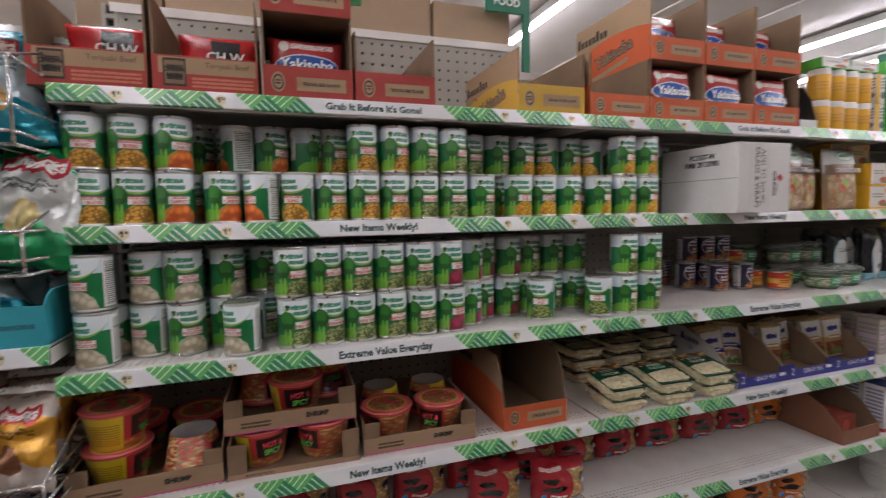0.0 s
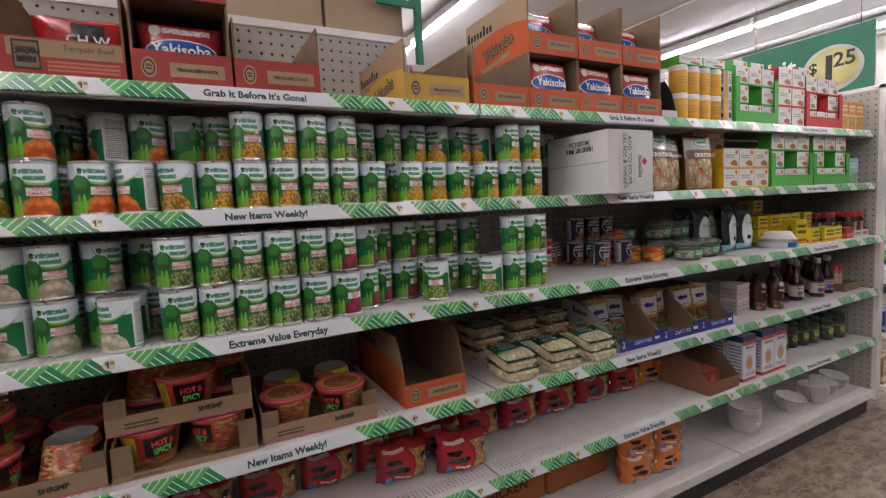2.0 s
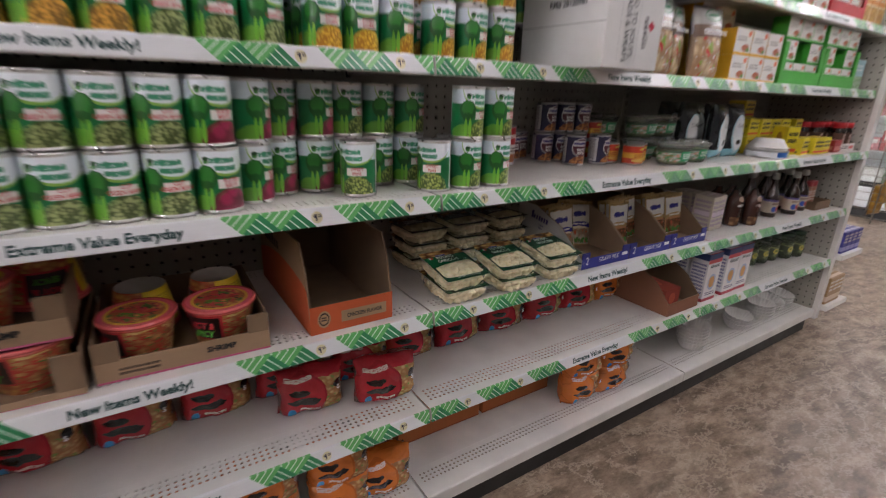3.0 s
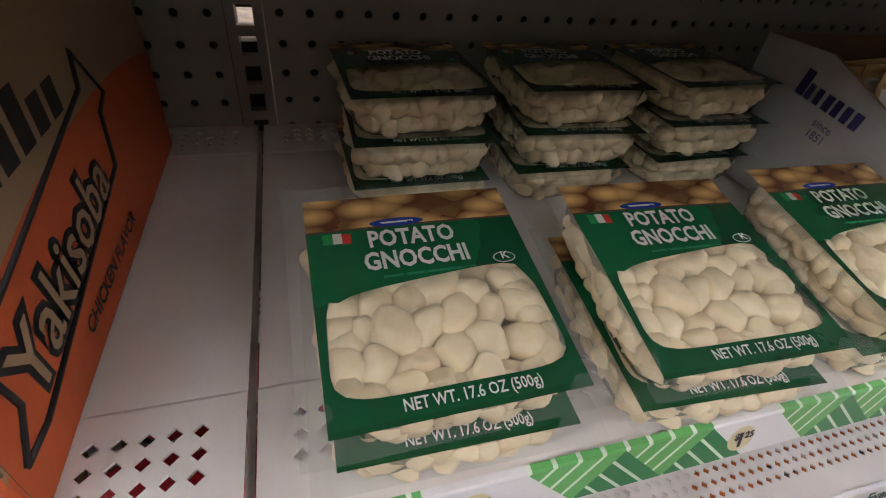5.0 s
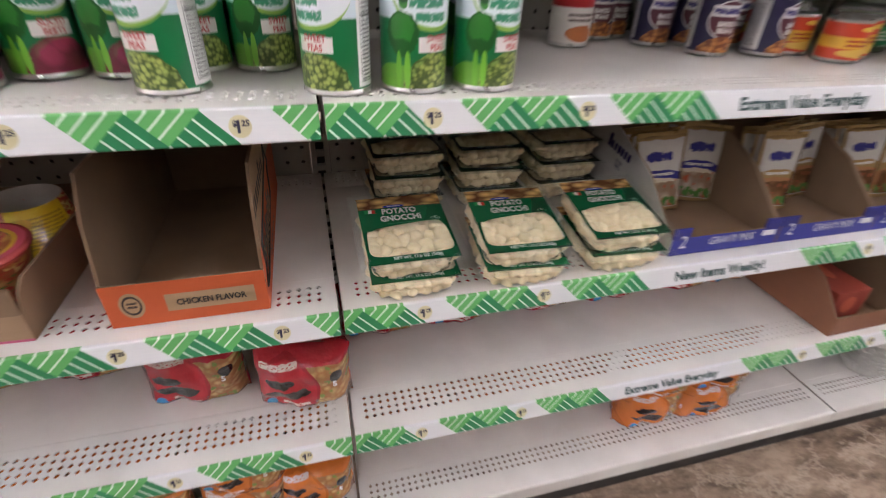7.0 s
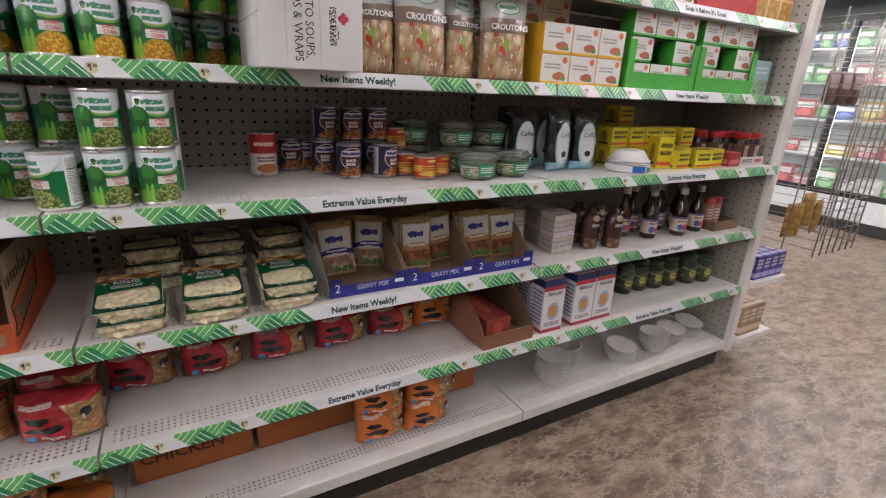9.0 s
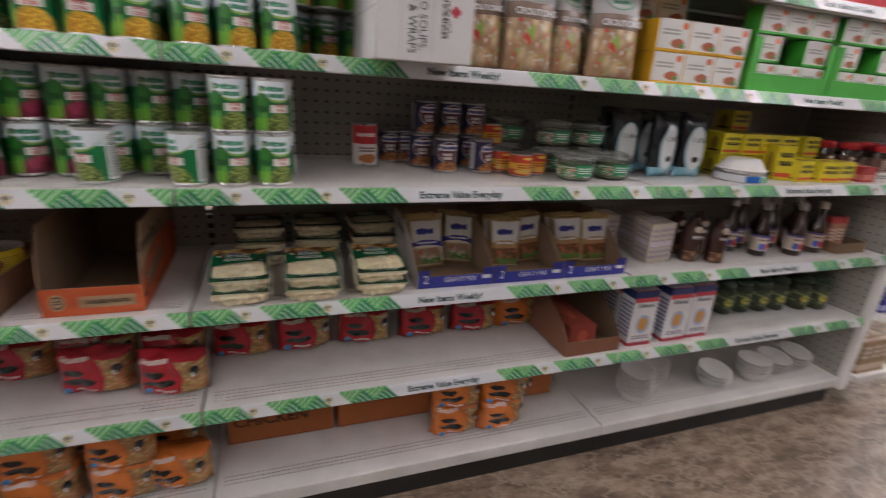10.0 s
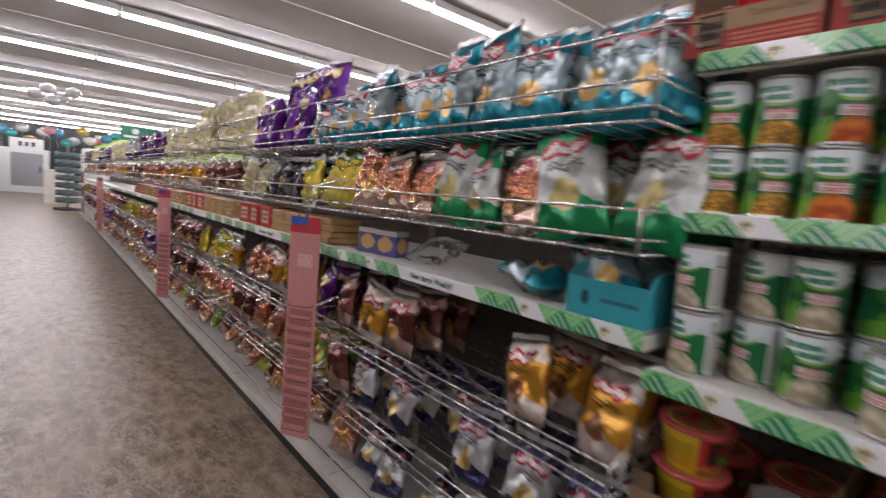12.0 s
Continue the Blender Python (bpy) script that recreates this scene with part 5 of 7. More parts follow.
GNOCCHI = gnocchi_material()
FILM_WHITE = plain("film_white_ink", (0.66, 0.67, 0.64), 0.35, vary=0.1, bump=0)
PW, PL, PH = 0.126, 0.145, 0.037
GREEN_FILM = label("green_film_print", (0.004, 0.075, 0.028), [("blob", 0.3, 0.7, 0.5, 0.3, (0.006, 0.11, 0.04), 3.0), ("rect", 0, 1, 0.0, 0.02, (0.003, 0.06, 0.02)), ("rect", 0, 1, 0.81, 1.0, (0.10, 0.055, 0.045)),
                                                            ("food", 0.0, 1.0, 0.82, 1.0, (0.85, 0.54, 0.20), (0.10, 0.03, 0.015), 10.0, 0.5),
                                                            ("disc", 0.42, 0.835, 0.13, 0.024, (0.02, 0.05, 0.30)), ("rect", 0.07, 0.115, 0.745, 0.80, (0.02, 0.25, 0.08)), ("rect", 0.115, 0.155, 0.745, 0.80, (0.7, 0.68, 0.64)),
                                                            ("rect", 0.155, 0.195, 0.74, 0.795, (0.5, 0.04, 0.03)), ("disc", 0.87, 0.585, 0.055, 0.027, (0.6, 0.62, 0.6)), ("disc", 0.87, 0.585, 0.05, 0.023, (0.004, 0.085, 0.032)),
                                                            ("lines", 0.30, 0.72, 0.545, 0.565, (0.02, 0.20, 0.09), 1), ("lines", 0.34, 0.5, 0.827, 0.845, (0.6, 0.62, 0.7), 1)], 0.25, coat=0.35, wrinkle=0.06)


def film_data():
    """The printed film with its window cut out, slightly bowed."""
    n = 64
    cx, cy, hw, hh = 0.0, -0.0272, PW / 2 - 0.0046, 0.0315
    verts, faces, uvs = [], [], []

    def place(x, y):
        verts.append((x, y, PH + 0.0018 * math.cos(x / PW * 2.6) * math.cos(y / PL * 2.6) - 0.001))
        uvs.append((x / PW + 0.5, y / PL + 0.5))

    for k in range(n):
        a = 2 * math.pi * k / n
        c, s = math.cos(a), math.sin(a)
        e = 1 / (abs(c / hw) ** 6 + abs(s / hh) ** 6) ** (1 / 6)
        skew = 1 - 0.03 * (s * e / hh)
        ix, iy = c * e * skew, cy + s * e + (0.006 * (c * e / hw) ** 1 if s > 0.4 else 0.0)
        place(ix, iy)
        far = min((PW / 2) / max(abs(c), 1e-6), ((PL / 2 - cy) if s > 0 else (PL / 2 + cy)) / max(abs(s), 1e-6))
        fx, fy = c * far, cy + s * far
        place(ix + (fx - ix) * 0.5, iy + (fy - iy) * 0.5)
        place(fx, fy)
    for sx in (-1, 1):
        for sy in (-1, 1):
            place(sx * PW / 2, sy * PL / 2)
    for k in range(n):
        a, b = 3 * k, 3 * ((k + 1) % n)
        faces += [(a, b, b + 1, a + 1), (a + 1, b + 1, b + 2, a + 2)]
        pa, pb = verts[a + 2], verts[b + 2]
        if abs(abs(pa[0]) - abs(pb[0])) > 1e-5 and abs(abs(pa[1]) - abs(pb[1])) > 1e-5:
            sx, sy = (pa[0] + pb[0] > 0), (pa[1] + pb[1] > 0)
            faces.append((a + 2, b + 2, 3 * n + 2 * int(sx) + int(sy)))
    me = bpy.data.meshes.new("printed_film")
    me.from_pydata(verts, [], faces)
    lay = me.uv_layers.new()
    for lp in me.loops:
        lay.data[lp.index].uv = uvs[lp.vertex_index]
    me.materials.append(GREEN_FILM)
    return me


def clear_sheet():
    """Welded clear rim round the tray and the clear window over it, with small waves."""
    n, verts, faces = 16, [], []
    w, l = PW + 0.024, PL + 0.022
    for j in range(n + 1):
        for i in range(n + 1):
            x, y = (i / n - 0.5) * w, (j / n - 0.5) * l
            edge = max(abs(x) / (w / 2), abs(y) / (l / 2))
            z = PH - 0.0008 + noise.noise(Vector((x * 60, y * 60, 2))) * 0.0025 * max(0, edge - 0.8) * 4
            verts.append((x, y, z))
    for j in range(n):
        for i in range(n):
            q = j * (n + 1) + i
            faces.append((q, q + 1, q + n + 2, q + n + 1))
    me = bpy.data.meshes.new("clear_rim")
    me.from_pydata(verts, [], faces)
    me.shade_smooth()
    me.materials.append(FILM)
    return me


def tray_data():
    n, rings = 40, [(1.0, PH - 0.001), (0.975, PH - 0.004), (0.93, 0.012), (0.90, 0.004), (0.86, 0.0008)]
    verts, faces = [], []
    for s, z in rings:
        for k in range(n):
            a = 2 * math.pi * k / n
            c, q = math.cos(a), math.sin(a)
            hw, hl = PW / 2 * s, PL / 2 * s
            e = 1 / (abs(c / hw) ** 8 + abs(q / hl) ** 8) ** (1 / 8)
            rib = 1 + 0.006 * math.sin(a * 30)
            verts.append((c * e * rib, q * e * rib, z))
    for i in range(len(rings) - 1):
        for k in range(n):
            faces.append((i * n + k, i * n + (k + 1) % n, (i + 1) * n + (k + 1) % n, (i + 1) * n + k))
    faces.append(tuple((len(rings) - 1) * n + k for k in range(n)))
    me = bpy.data.meshes.new("clear_tray")
    me.from_pydata(verts, [], faces)
    me.shade_smooth()
    me.materials.append(TRAY_CLEAR)
    return me


def gnocchi_packs():
    rnd = random.Random(3)
    spots = []
    for j in range(7):
        for i in range(6):
            spots.append(((i - 2.5) * 0.0195 + rnd.uniform(-0.003, 0.003) + (0.005 if j % 2 else -0.004), (j - 3) * 0.0198 + rnd.uniform(-0.003, 0.003), 0.0255 + rnd.uniform(-0.005, 0.003), rnd.uniform(0.86, 1.12)))
    for k in range(68):
        a = 2 * math.pi * (k % 34 + 0.5 * (k // 34)) / 34
        c, s = math.cos(a), math.sin(a)
        e = 1 / (abs(c / (0.050 + 0.004 * (k // 34))) ** 8 + abs(s / (0.062 + 0.004 * (k // 34))) ** 8) ** (1 / 8)
        spots.append((c * e, s * e, 0.0105 + 0.014 * (k // 34), 1.0 + rnd.uniform(-0.08, 0.08)))
    spots = [(x * 0.965, y * 0.94, z, q) for x, y, z, q in spots]
    lumps = [lumps_data("gnocchi", spots, 3, 11), lumps_data("gnocchi", [(-x, y * 0.98, z, s) for x, y, z, s in spots], 3, 23)]
    film, rim, tray = film_data(), clear_sheet(), tray_data()
    first = []
    for k in range(2):
        p = thing("gnocchi_pack", "clear tray of potato gnocchi under green printed film", "gnocchi pack", "stacked gnocchi packs")
        obj("clear_tray", tray, TRAY_CLEAR, p, "clear ribbed plastic tray").visible_shadow = False
        obj("clear_rim", rim, FILM, p, "welded clear plastic rim").visible_shadow = False
        g = obj("gnocchi", lumps[k], GNOCCHI, p, "pale potato dumplings")
        tagged(g, kind="stuff")
        f = obj("printed_film", film, GREEN_FILM, p, "dark green printed film with a window")
        lettering("POTATO\nGNOCCHI", 0.0172, pose(-0.004, 0.0262, PH + 0.0017), f, FILM_WHITE, 0.74, bold=0.0005)
        lettering("NET WT. 17.6 OZ (500g)", 0.0084, pose(0.004, -0.0648, PH + 0.0009), f, FILM_WHITE, 0.76, bold=0.0001)
        lettering("K", 0.008, pose(0.0466, 0.0123, PH + 0.0014), f, WHITE_INK)
        first.append(p)
    z = SHELVES[3][0] + 0.001
    rim_lift = 0.0405
    spots = []
    for x, y, rz in ((1.324, 0.0955, 0.5), (1.4906, 0.089, -1.9), (1.659, 0.094, -1)):
        spots += [(x + 0.004, y - 0.002, z + 0.006, rz - 1.5, 0, 4), (x, y, z + rim_lift + 0.006, rz, 1, 10)]
    for x, y, rz in ((1.366, 0.338, 1), (1.526, 0.345, -1), (1.686, 0.352, 2)):
        spots += [(x, y, z, rz, 1, 0), (x + 0.003, y - 0.003, z + rim_lift, rz - 2, 0, 0), (x - 0.002, y, z + 2 * rim_lift, rz + 1, 1, 0)]
    used = set()
    for x, y, zz, rz, k, tip in spots:
        m = pose(x, y, zz, tip, 0, rz)
        if k in used:
            copy_thing(first[k], m)
        else:
            used.add(k)
            first[k].matrix_basis = m


gnocchi_packs()


# ---- fourth shelf: noodle cups, cartons, gravy, bottles ----
CUP_SIDE = label("cup_side_print", (0.66, 0.14, 0.05), [("food", 0, 1, 0, 0.92, (0.84, 0.46, 0.12), (0.55, 0.05, 0.03), 6, 3), ("specks", 0, 1, 0, 0.92, (0.84, 0.64, 0.26), 13.0, 0.52), ("specks", 0, 1, 0, 0.92, (0.55, 0.05, 0.03), 10.0, 0.60), ("rect", 0.12, 0.36, 0, 0.94, (0.84, 0.62, 0.03)), ("lines", 0.14, 0.34, 0.15, 0.75, (0.50, 0.30, 0.02), 9), ("food", 0.58, 0.80, 0.0, 0.85, (0.88, 0.60, 0.24), (0.58, 0.10, 0.04), 7, 2.5), ("specks", 0.58, 0.80, 0, 0.85, (0.62, 0.06, 0.04), 12.0, 0.55), ("specks", 0.58, 0.80, 0, 0.85, (0.12, 0.28, 0.05), 15.0, 0.64), ("rect", 0.36, 0.60, 0.05, 0.95, (0.62, 0.04, 0.05)), ("food", 0.36, 0.60, 0.0, 0.26, (0.86, 0.50, 0.14), (0.5, 0.06, 0.03), 8, 2.5), ("rect", 0.40, 0.585, 0.30, 0.88, (0.02, 0.012, 0.012)),
                                                        ("disc", 0.30, 0.25, 0.03, 0.1, (0.75, 0.45, 0.02)), ("rect", 0, 1, 0.94, 1, (0.80, 0.16, 0.14))], 0.3, coat=0.4)


def cup_lid_material():
    p = Paint("cup_lid_print", 0.3, coat=0.3)
    n = p.noise(40, 2)
    d, c = p.voronoi(48, "Object")
    col = p.mix(p.ramp(n, 0.50, 0.57), p.mix(p.ramp(d, 0.2, 0.6), (0.86, 0.56, 0.16), (0.45, 0.12, 0.03)), (0.62, 0.05, 0.08))
    col = p.mix(p.ramp(p.noise(60, 1), 0.58, 0.62), col, (0.08, 0.26, 0.03))
    col = p.mix(p.ramp(p.noise(75, 1, "Object", (1, 2, 1)), 0.62, 0.66), col, (0.03, 0.02, 0.02))
    reach = p.tree.nodes.new("ShaderNodeVectorMath")
    reach.operation = "LENGTH"
    p.tree.links.new(p.coord.outputs["Object"], reach.inputs[0])
    col = p.mix(p.band(reach.outputs["Value"], 0.0972, 0.1000), col, (0.86, 0.58, 0.06))
    col = p.mix(p.m("GREATER_THAN", reach.outputs["Value"], 0.1000), col, (0.78, 0.10, 0.18))
    return p.done(col)


CUP_LID = cup_lid_material()
CUP_BASE = plain("cup_base_plastic", (0.58, 0.56, 0.54), 0.4)
PINK = plain("pink_rim", (0.74, 0.15, 0.15), 0.22, coat=0.4)
TRAY_FRONT = label("cup_tray_print", (0.34, 0.22, 0.13), [("rect", 0, 1, 0, 0.10, (0.50, 0.10, 0.20)), ("lines", 0.12, 0.34, 0.25, 0.65, (0.06, 0.035, 0.02), 2)], 0.8, wrinkle=0.1)
FIRST_CUP = []
GREEN_INK = plain("green_ink", (0.10, 0.42, 0.05), 0.45, vary=0.05, bump=0)


def noodle_cup(m, flipped=False):
    if flipped:
        m = m @ pose(0, 0, 0.088, 0, 180)
    if FIRST_CUP:
        return copy_thing(FIRST_CUP[0], m)
    c = thing("noodle_cup", "round instant noodle cup with a pink rim and hot red print", "noodle cup", "instant noodle cups", m)
    obj("cup", lathe_data("cup", [(0.046, 0.0), (0.0475, 0.001), (0.0625, 0.078), (0.064, 0.080)], 36), CUP_SIDE, c)
    obj("foot", lathe_data("foot", [(0.001, 0.004), (0.043, 0.004), (0.044, 0.0), (0.0465, 0.0)], 36), CUP_BASE, c, "pale grey cup base")
    obj("rim", lathe_data("rim", [(0.0630, 0.079), (0.0665, 0.080), (0.067, 0.083), (0.0655, 0.086), (0.061, 0.0862)], 36), PINK, c, "pink rim")
    obj("lid", lathe_data("lid", [(0.062, 0.0862), (0.058, 0.0855), (0.001, 0.0855)], 36), CUP_LID, c, "printed food picture lid")
    lettering("HOT &", 0.0165, pose(0, -0.0612, 0.054, 78), c, RED_INK, 0.9, 0.058, bold=0.0008)
    lettering("SPICY", 0.0165, pose(0, -0.0578, 0.036, 78), c, GREEN_INK, 0.9, 0.055, bold=0.0008)
    lettering("HOT &", 0.020, pose(-0.004, 0.006, 0.0858, 0, 0, 25), c, RED_INK, 0.9, bold=0.0008)
    lettering("SPICY", 0.020, pose(0.005, -0.014, 0.0858, 0, 0, 25), c, GREEN_INK, 0.9, bold=0.0008)
    FIRST_CUP.append(c)
    return c


def fourth_shelf():
    z = SHELVES[3][0] + 0.001
    for k, (x, y, w, zz, rz, h) in enumerate(((0.125, 0.05, 0.285, 0, 2, 0.045), (0.418, 0.045, 0.285, 0, -2, 0.014), (0.414, 0.055, 0.285, 0.098, -1, 0.040), (0.715, 0.048, 0.285, 0, -2, 0.042))):
        t = display_carton("brown cardboard tray of noodle cups%s" % (" stacked on another tray" if zz else ""), "noodle cup trays", pose(x, y, z + zz, 0, 0, rz), w, 0.30, 0.075, h, 0.03, TRAY_FRONT, KRAFT)
        for sgn in (-1, 1):
            bm = bmesh.new()
            add_box(bm, sgn * w / 2 - (0.04 if sgn > 0 else 0), sgn * w / 2 + (0.04 if sgn < 0 else 0), -0.0005, 0.0035, h - 0.004, 0.078, 0.003)
            part("front_tab", bm, KRAFT, t)
        if h > 0.02:
            lettering("SHRIMP", 0.015, pose(0.055, -0.0012, 0.024, 90), t, INK, bold=0.0007)
    for x, y, zz, fl in ((0.055, 0.13, 0.006, 0), (0.055, 0.13, 0.093, 0), (0.20, 0.14, 0.006, 1), (0.06, 0.27, 0.006, 0), (0.20, 0.27, 0.006, 0),
                         (0.345, 0.125, 0.006, 0), (0.485, 0.12, 0.006, 0), (0.35, 0.26, 0.006, 0), (0.49, 0.26, 0.006, 0), (0.425, 0.14, 0.105, 0), (0.35, 0.25, 0.105, 1), (0.51, 0.24, 0.105, 1),
                         (0.645, 0.128, 0.006, 0), (0.785, 0.122, 0.006, 0), (0.655, 0.262, 0.006, 1), (0.795, 0.258, 0.006, 1)):
        noodle_cup(pose(x, y, z + zz, 0, 0, 10 + 75 * math.sin(x * 37)), fl)
    c = display_carton("empty orange and brown noodle carton, cut open", "", pose(1.034, 0.046, z, 0, 0, 0), 0.190, 0.40, 0.19, 0.064, 0.05, FRONTS["orange"], SIDES["orange"])
    lettering("CHICKEN FLAVOR", 0.0125, pose(0.027, -0.0012, 0.030, 90), c, INK, 0.8, bold=0.0004)
    lettering("Yakisoba", 0.052, Matrix.Translation((0.0958, 0.120, 0.066)) @ pose(0, 0, 0, 90, 0, 90) @ pose(0, 0, 0, 0, 0, 8), c, INK, 0.9, bold=0.0045)
    lettering("Yakisoba", 0.052, Matrix.Translation((0.0964, 0.120, 0.066)) @ pose(0, 0, 0, 90, 0, 90) @ pose(0, 0, 0, 0, 0, 8), c, KRAFT_INK, 0.9, bold=0.0004)
    tube("printed_frame", [(0.0952, a, b) for a, b in ((0.012, 0.030), (0.030, 0.052), (0.024, 0.088), (0.215, 0.128), (0.222, 0.150), (0.255, 0.112), (0.236, 0.104), (0.228, 0.066), (0.036, 0.028), (0.012, 0.030))], 0.0022, INK, c, "black printed outline")
    lettering("CHICKEN FLAVOR", 0.016, Matrix.Translation((0.0958, 0.165, 0.022)) @ pose(0, 0, 0, 90, 0, 90), c, INK, 0.95, bold=0.0004)
    # gravy mix trays
    blue = label("blue_tray_print", (0.025, 0.03, 0.26), [("rect", 0, 1, 0, 0.06, (0.02, 0.02, 0.18))], 0.5)
    for k in range(3):
        x = 1.868 + 0.2235 * k
        t = display_carton("brown carton with a blue front holding gravy mix sachets", "gravy mix trays", pose(x, 0.045, z), 0.221, 0.29, 0.155, 0.034, 0.21, blue, plain("grey_white_board", (0.5, 0.49, 0.47), 0.75) if k == 0 else KRAFT)
        lettering("GRAVY MIX", 0.021, pose(0.01, -0.0012, 0.022, 90), t, WHITE_INK, 0.85)
        lettering("2", 0.034, pose(-0.088, -0.0012, 0.025, 90), t, WHITE_INK, 0.9)
        if k == 0:
            side = Matrix.Translation((-0.1112, 0.195, 0.098)) @ pose(0, 0, 0, 90, 0, -90) @ pose(0, 0, 0, 0, 0, -8)
            for q, w in enumerate((0.012, 0.008, 0.008, 0.010, 0.009, 0.009, 0.010)):
                bar = slab("brand_mark", -0.036 + q * 0.0112, -0.036 + q * 0.0112 + w * 0.8, 0.010, 0.025 + (0.010 if q == 0 else 0), -0.0002, 0.0004, BRAND_BLUE, t, 0)
                bar.matrix_basis = side
            lettering("since\n1851", 0.012, side @ pose(0.012, -0.008, 0.0002), t, BRAND_BLUE, 0.9)
        for sgn in (-1, 1):
            bm = bmesh.new()
            add_box(bm, sgn * 0.1105 - (0.034 if sgn > 0 else 0), sgn * 0.1105 + (0.034 if sgn < 0 else 0), -0.0006, 0.0036, 0.030, 0.052, 0.0015)
            part("front_tab", bm, blue, t)
        slab("brand_mark", 0.074, 0.100, -0.0012, -0.0004, 0.020, 0.030, WHITE_INK, t, 0)
        for j in range(2):
            mt = GRAVY[0 if k == 0 else 1]
            sx, sy = GRAVY_SPOTS[2 * k + j]
            for q in range(3):
                s = thing("gravy_sachet", "white and gold foil sachet of gravy mix standing in a tray", "sachet", "gravy mix sachets", pose(sx - 0.004 * q, sy + 0.014 * q, z + 0.005, -9 - 2 * q, (-4, 5, 3, -3, -3, -2)[2 * k + j] + 2 * math.sin(q * 2.0), (-4, -10, -2, 4, -8, -4)[2 * k + j]))
                obj("sachet", pouch_data("sachet", 0.102, 0.148, 0.012, 70 + k * 7 + j * 3 + q, 0.05, 0.4, 10, 12), mt, s)
                slab("top_seam", -0.050, 0.050, -0.001, 0.001, 0.143, 0.153, SACHET_SEAM, s, 0.0005, "crimped gold top edge")
    # beige boxes
    beige = label("beige_box_print", (0.55, 0.49, 0.40), [("lines", 0.1, 0.9, 0.1, 0.9, (0.35, 0.28, 0.35), 6), ("rect", 0.1, 0.9, 0.42, 0.55, (0.62, 0.52, 0.60))], 0.5)
    for x, y in ((2.50, 0.27), (2.585, 0.15), (2.62, 0.155), (2.655, 0.16), (2.60, 0.25), (2.64, 0.25)):
        b = thing("small_box", "narrow beige printed box", "box", "beige boxes", pose(x, y, z, 0, 0, -6))
        block("carton", 0.034 if x > 2.55 else 0.06, 0.085, 0.135, beige, b)
    # chocolate syrup bottles
    choc = label("chocolate_label_print", (0.05, 0.018, 0.012), [("disc", 0.5, 0.75, 0.10, 0.07, (0.35, 0.24, 0.18)), ("lines", 0.40, 0.6, 0.55, 0.63, (0.6, 0.55, 0.5), 1), ("food", 0.3, 0.7, 0.0, 0.25, (0.35, 0.18, 0.08), (0.1, 0.04, 0.02), 10)], 0.25, coat=0.4)
    first = None
    for x, y in ((2.752, 0.125), (2.838, 0.095), (2.76, 0.20), (2.84, 0.185)):
        m = pose(x, y, z)
        if first:
            copy_thing(first, m)
        else:
            first = turned_thing("syrup_bottle", "brown squeeze bottle of chocolate syrup", "bottle", "chocolate syrup bottles", [(0.001, 0.001), (0.030, 0.001), (0.033, 0.008), (0.032, 0.055), (0.034, 0.085), (0.032, 0.115), (0.020, 0.132), (0.014, 0.136), (0.013, 0.150), (0.001, 0.152)], choc, m, 24)
            lettering("CHOCOLATE", 0.0085, pose(0, -0.0338, 0.085, 90), first, WHITE_INK, 0.85, 0.034)
    # maple syrup bottles
    glass = plain("dark_syrup_glass", (0.035, 0.012, 0.006), 0.06, coat=0.8)
    lab2 = label("syrup_label_print", (0.62, 0.54, 0.42), [("rect", 0, 1, 0.86, 1, (0.10, 0.08, 0.25)), ("disc", 0.42, 0.28, 0.06, 0.22, (0.05, 0.10, 0.45)), ("blob", 0.56, 0.28, 0.10, 0.25, (0.5, 0.04, 0.03), 7.0), ("lines", 0.36, 0.64, 0.6, 0.8, (0.15, 0.08, 0.05), 1)], 0.4)
    cap2 = plain("pale_cap", (0.55, 0.53, 0.52), 0.35)
    first = None
    for x, y in ((3.08, 0.125), (3.235, 0.105), (3.00, 0.19), (3.075, 0.215), (3.15, 0.19), (3.22, 0.20), (3.30, 0.16), (3.365, 0.12), (3.36, 0.21), (3.29, 0.25)):
        m = pose(x, y, z, 0, 0, 10 * math.sin(x * 50))
        if first:
            copy_thing(first, m)
        else:
            first = turned_thing("syrup_bottle", "dark glass syrup bottle with a cream label and pale cap", "bottle", "glass syrup bottles", [(0.001, 0.001), (0.028, 0.001), (0.031, 0.006), (0.031, 0.085), (0.027, 0.105), (0.014, 0.135), (0.0115, 0.150), (0.0115, 0.175)], glass, m, 20, [(0.0315, 0.022), (0.0315, 0.080)], lab2,
                                 [("cap", [(0.012, 0.170), (0.0145, 0.171), (0.0145, 0.194), (0.012, 0.196), (0.001, 0.196)], cap2)])
    spice = label("spice_print", (0.45, 0.20, 0.13), [("lines", 0.3, 0.7, 0.3, 0.8, (0.7, 0.6, 0.5), 4)], 0.4)
    for k, x in enumerate((3.475, 3.525)):
        turned_thing("spice_jar", "orange spice shaker with a red cap in a kraft tray", "jar", "spice shakers", [(0.001, 0.004), (0.021, 0.004), (0.022, 0.01), (0.022, 0.105), (0.020, 0.108)], spice, pose(x, 0.14, z), 18, None, None, [("cap", [(0.022, 0.106), (0.0225, 0.13), (0.001, 0.131)], plain("dull_red_cap", (0.5, 0.05, 0.05), 0.4))])
    display_carton("low kraft tray for spice shakers", "", pose(3.52, 0.07, z), 0.17, 0.16, 0.04, 0.04, 0.0, KRAFT, KRAFT)


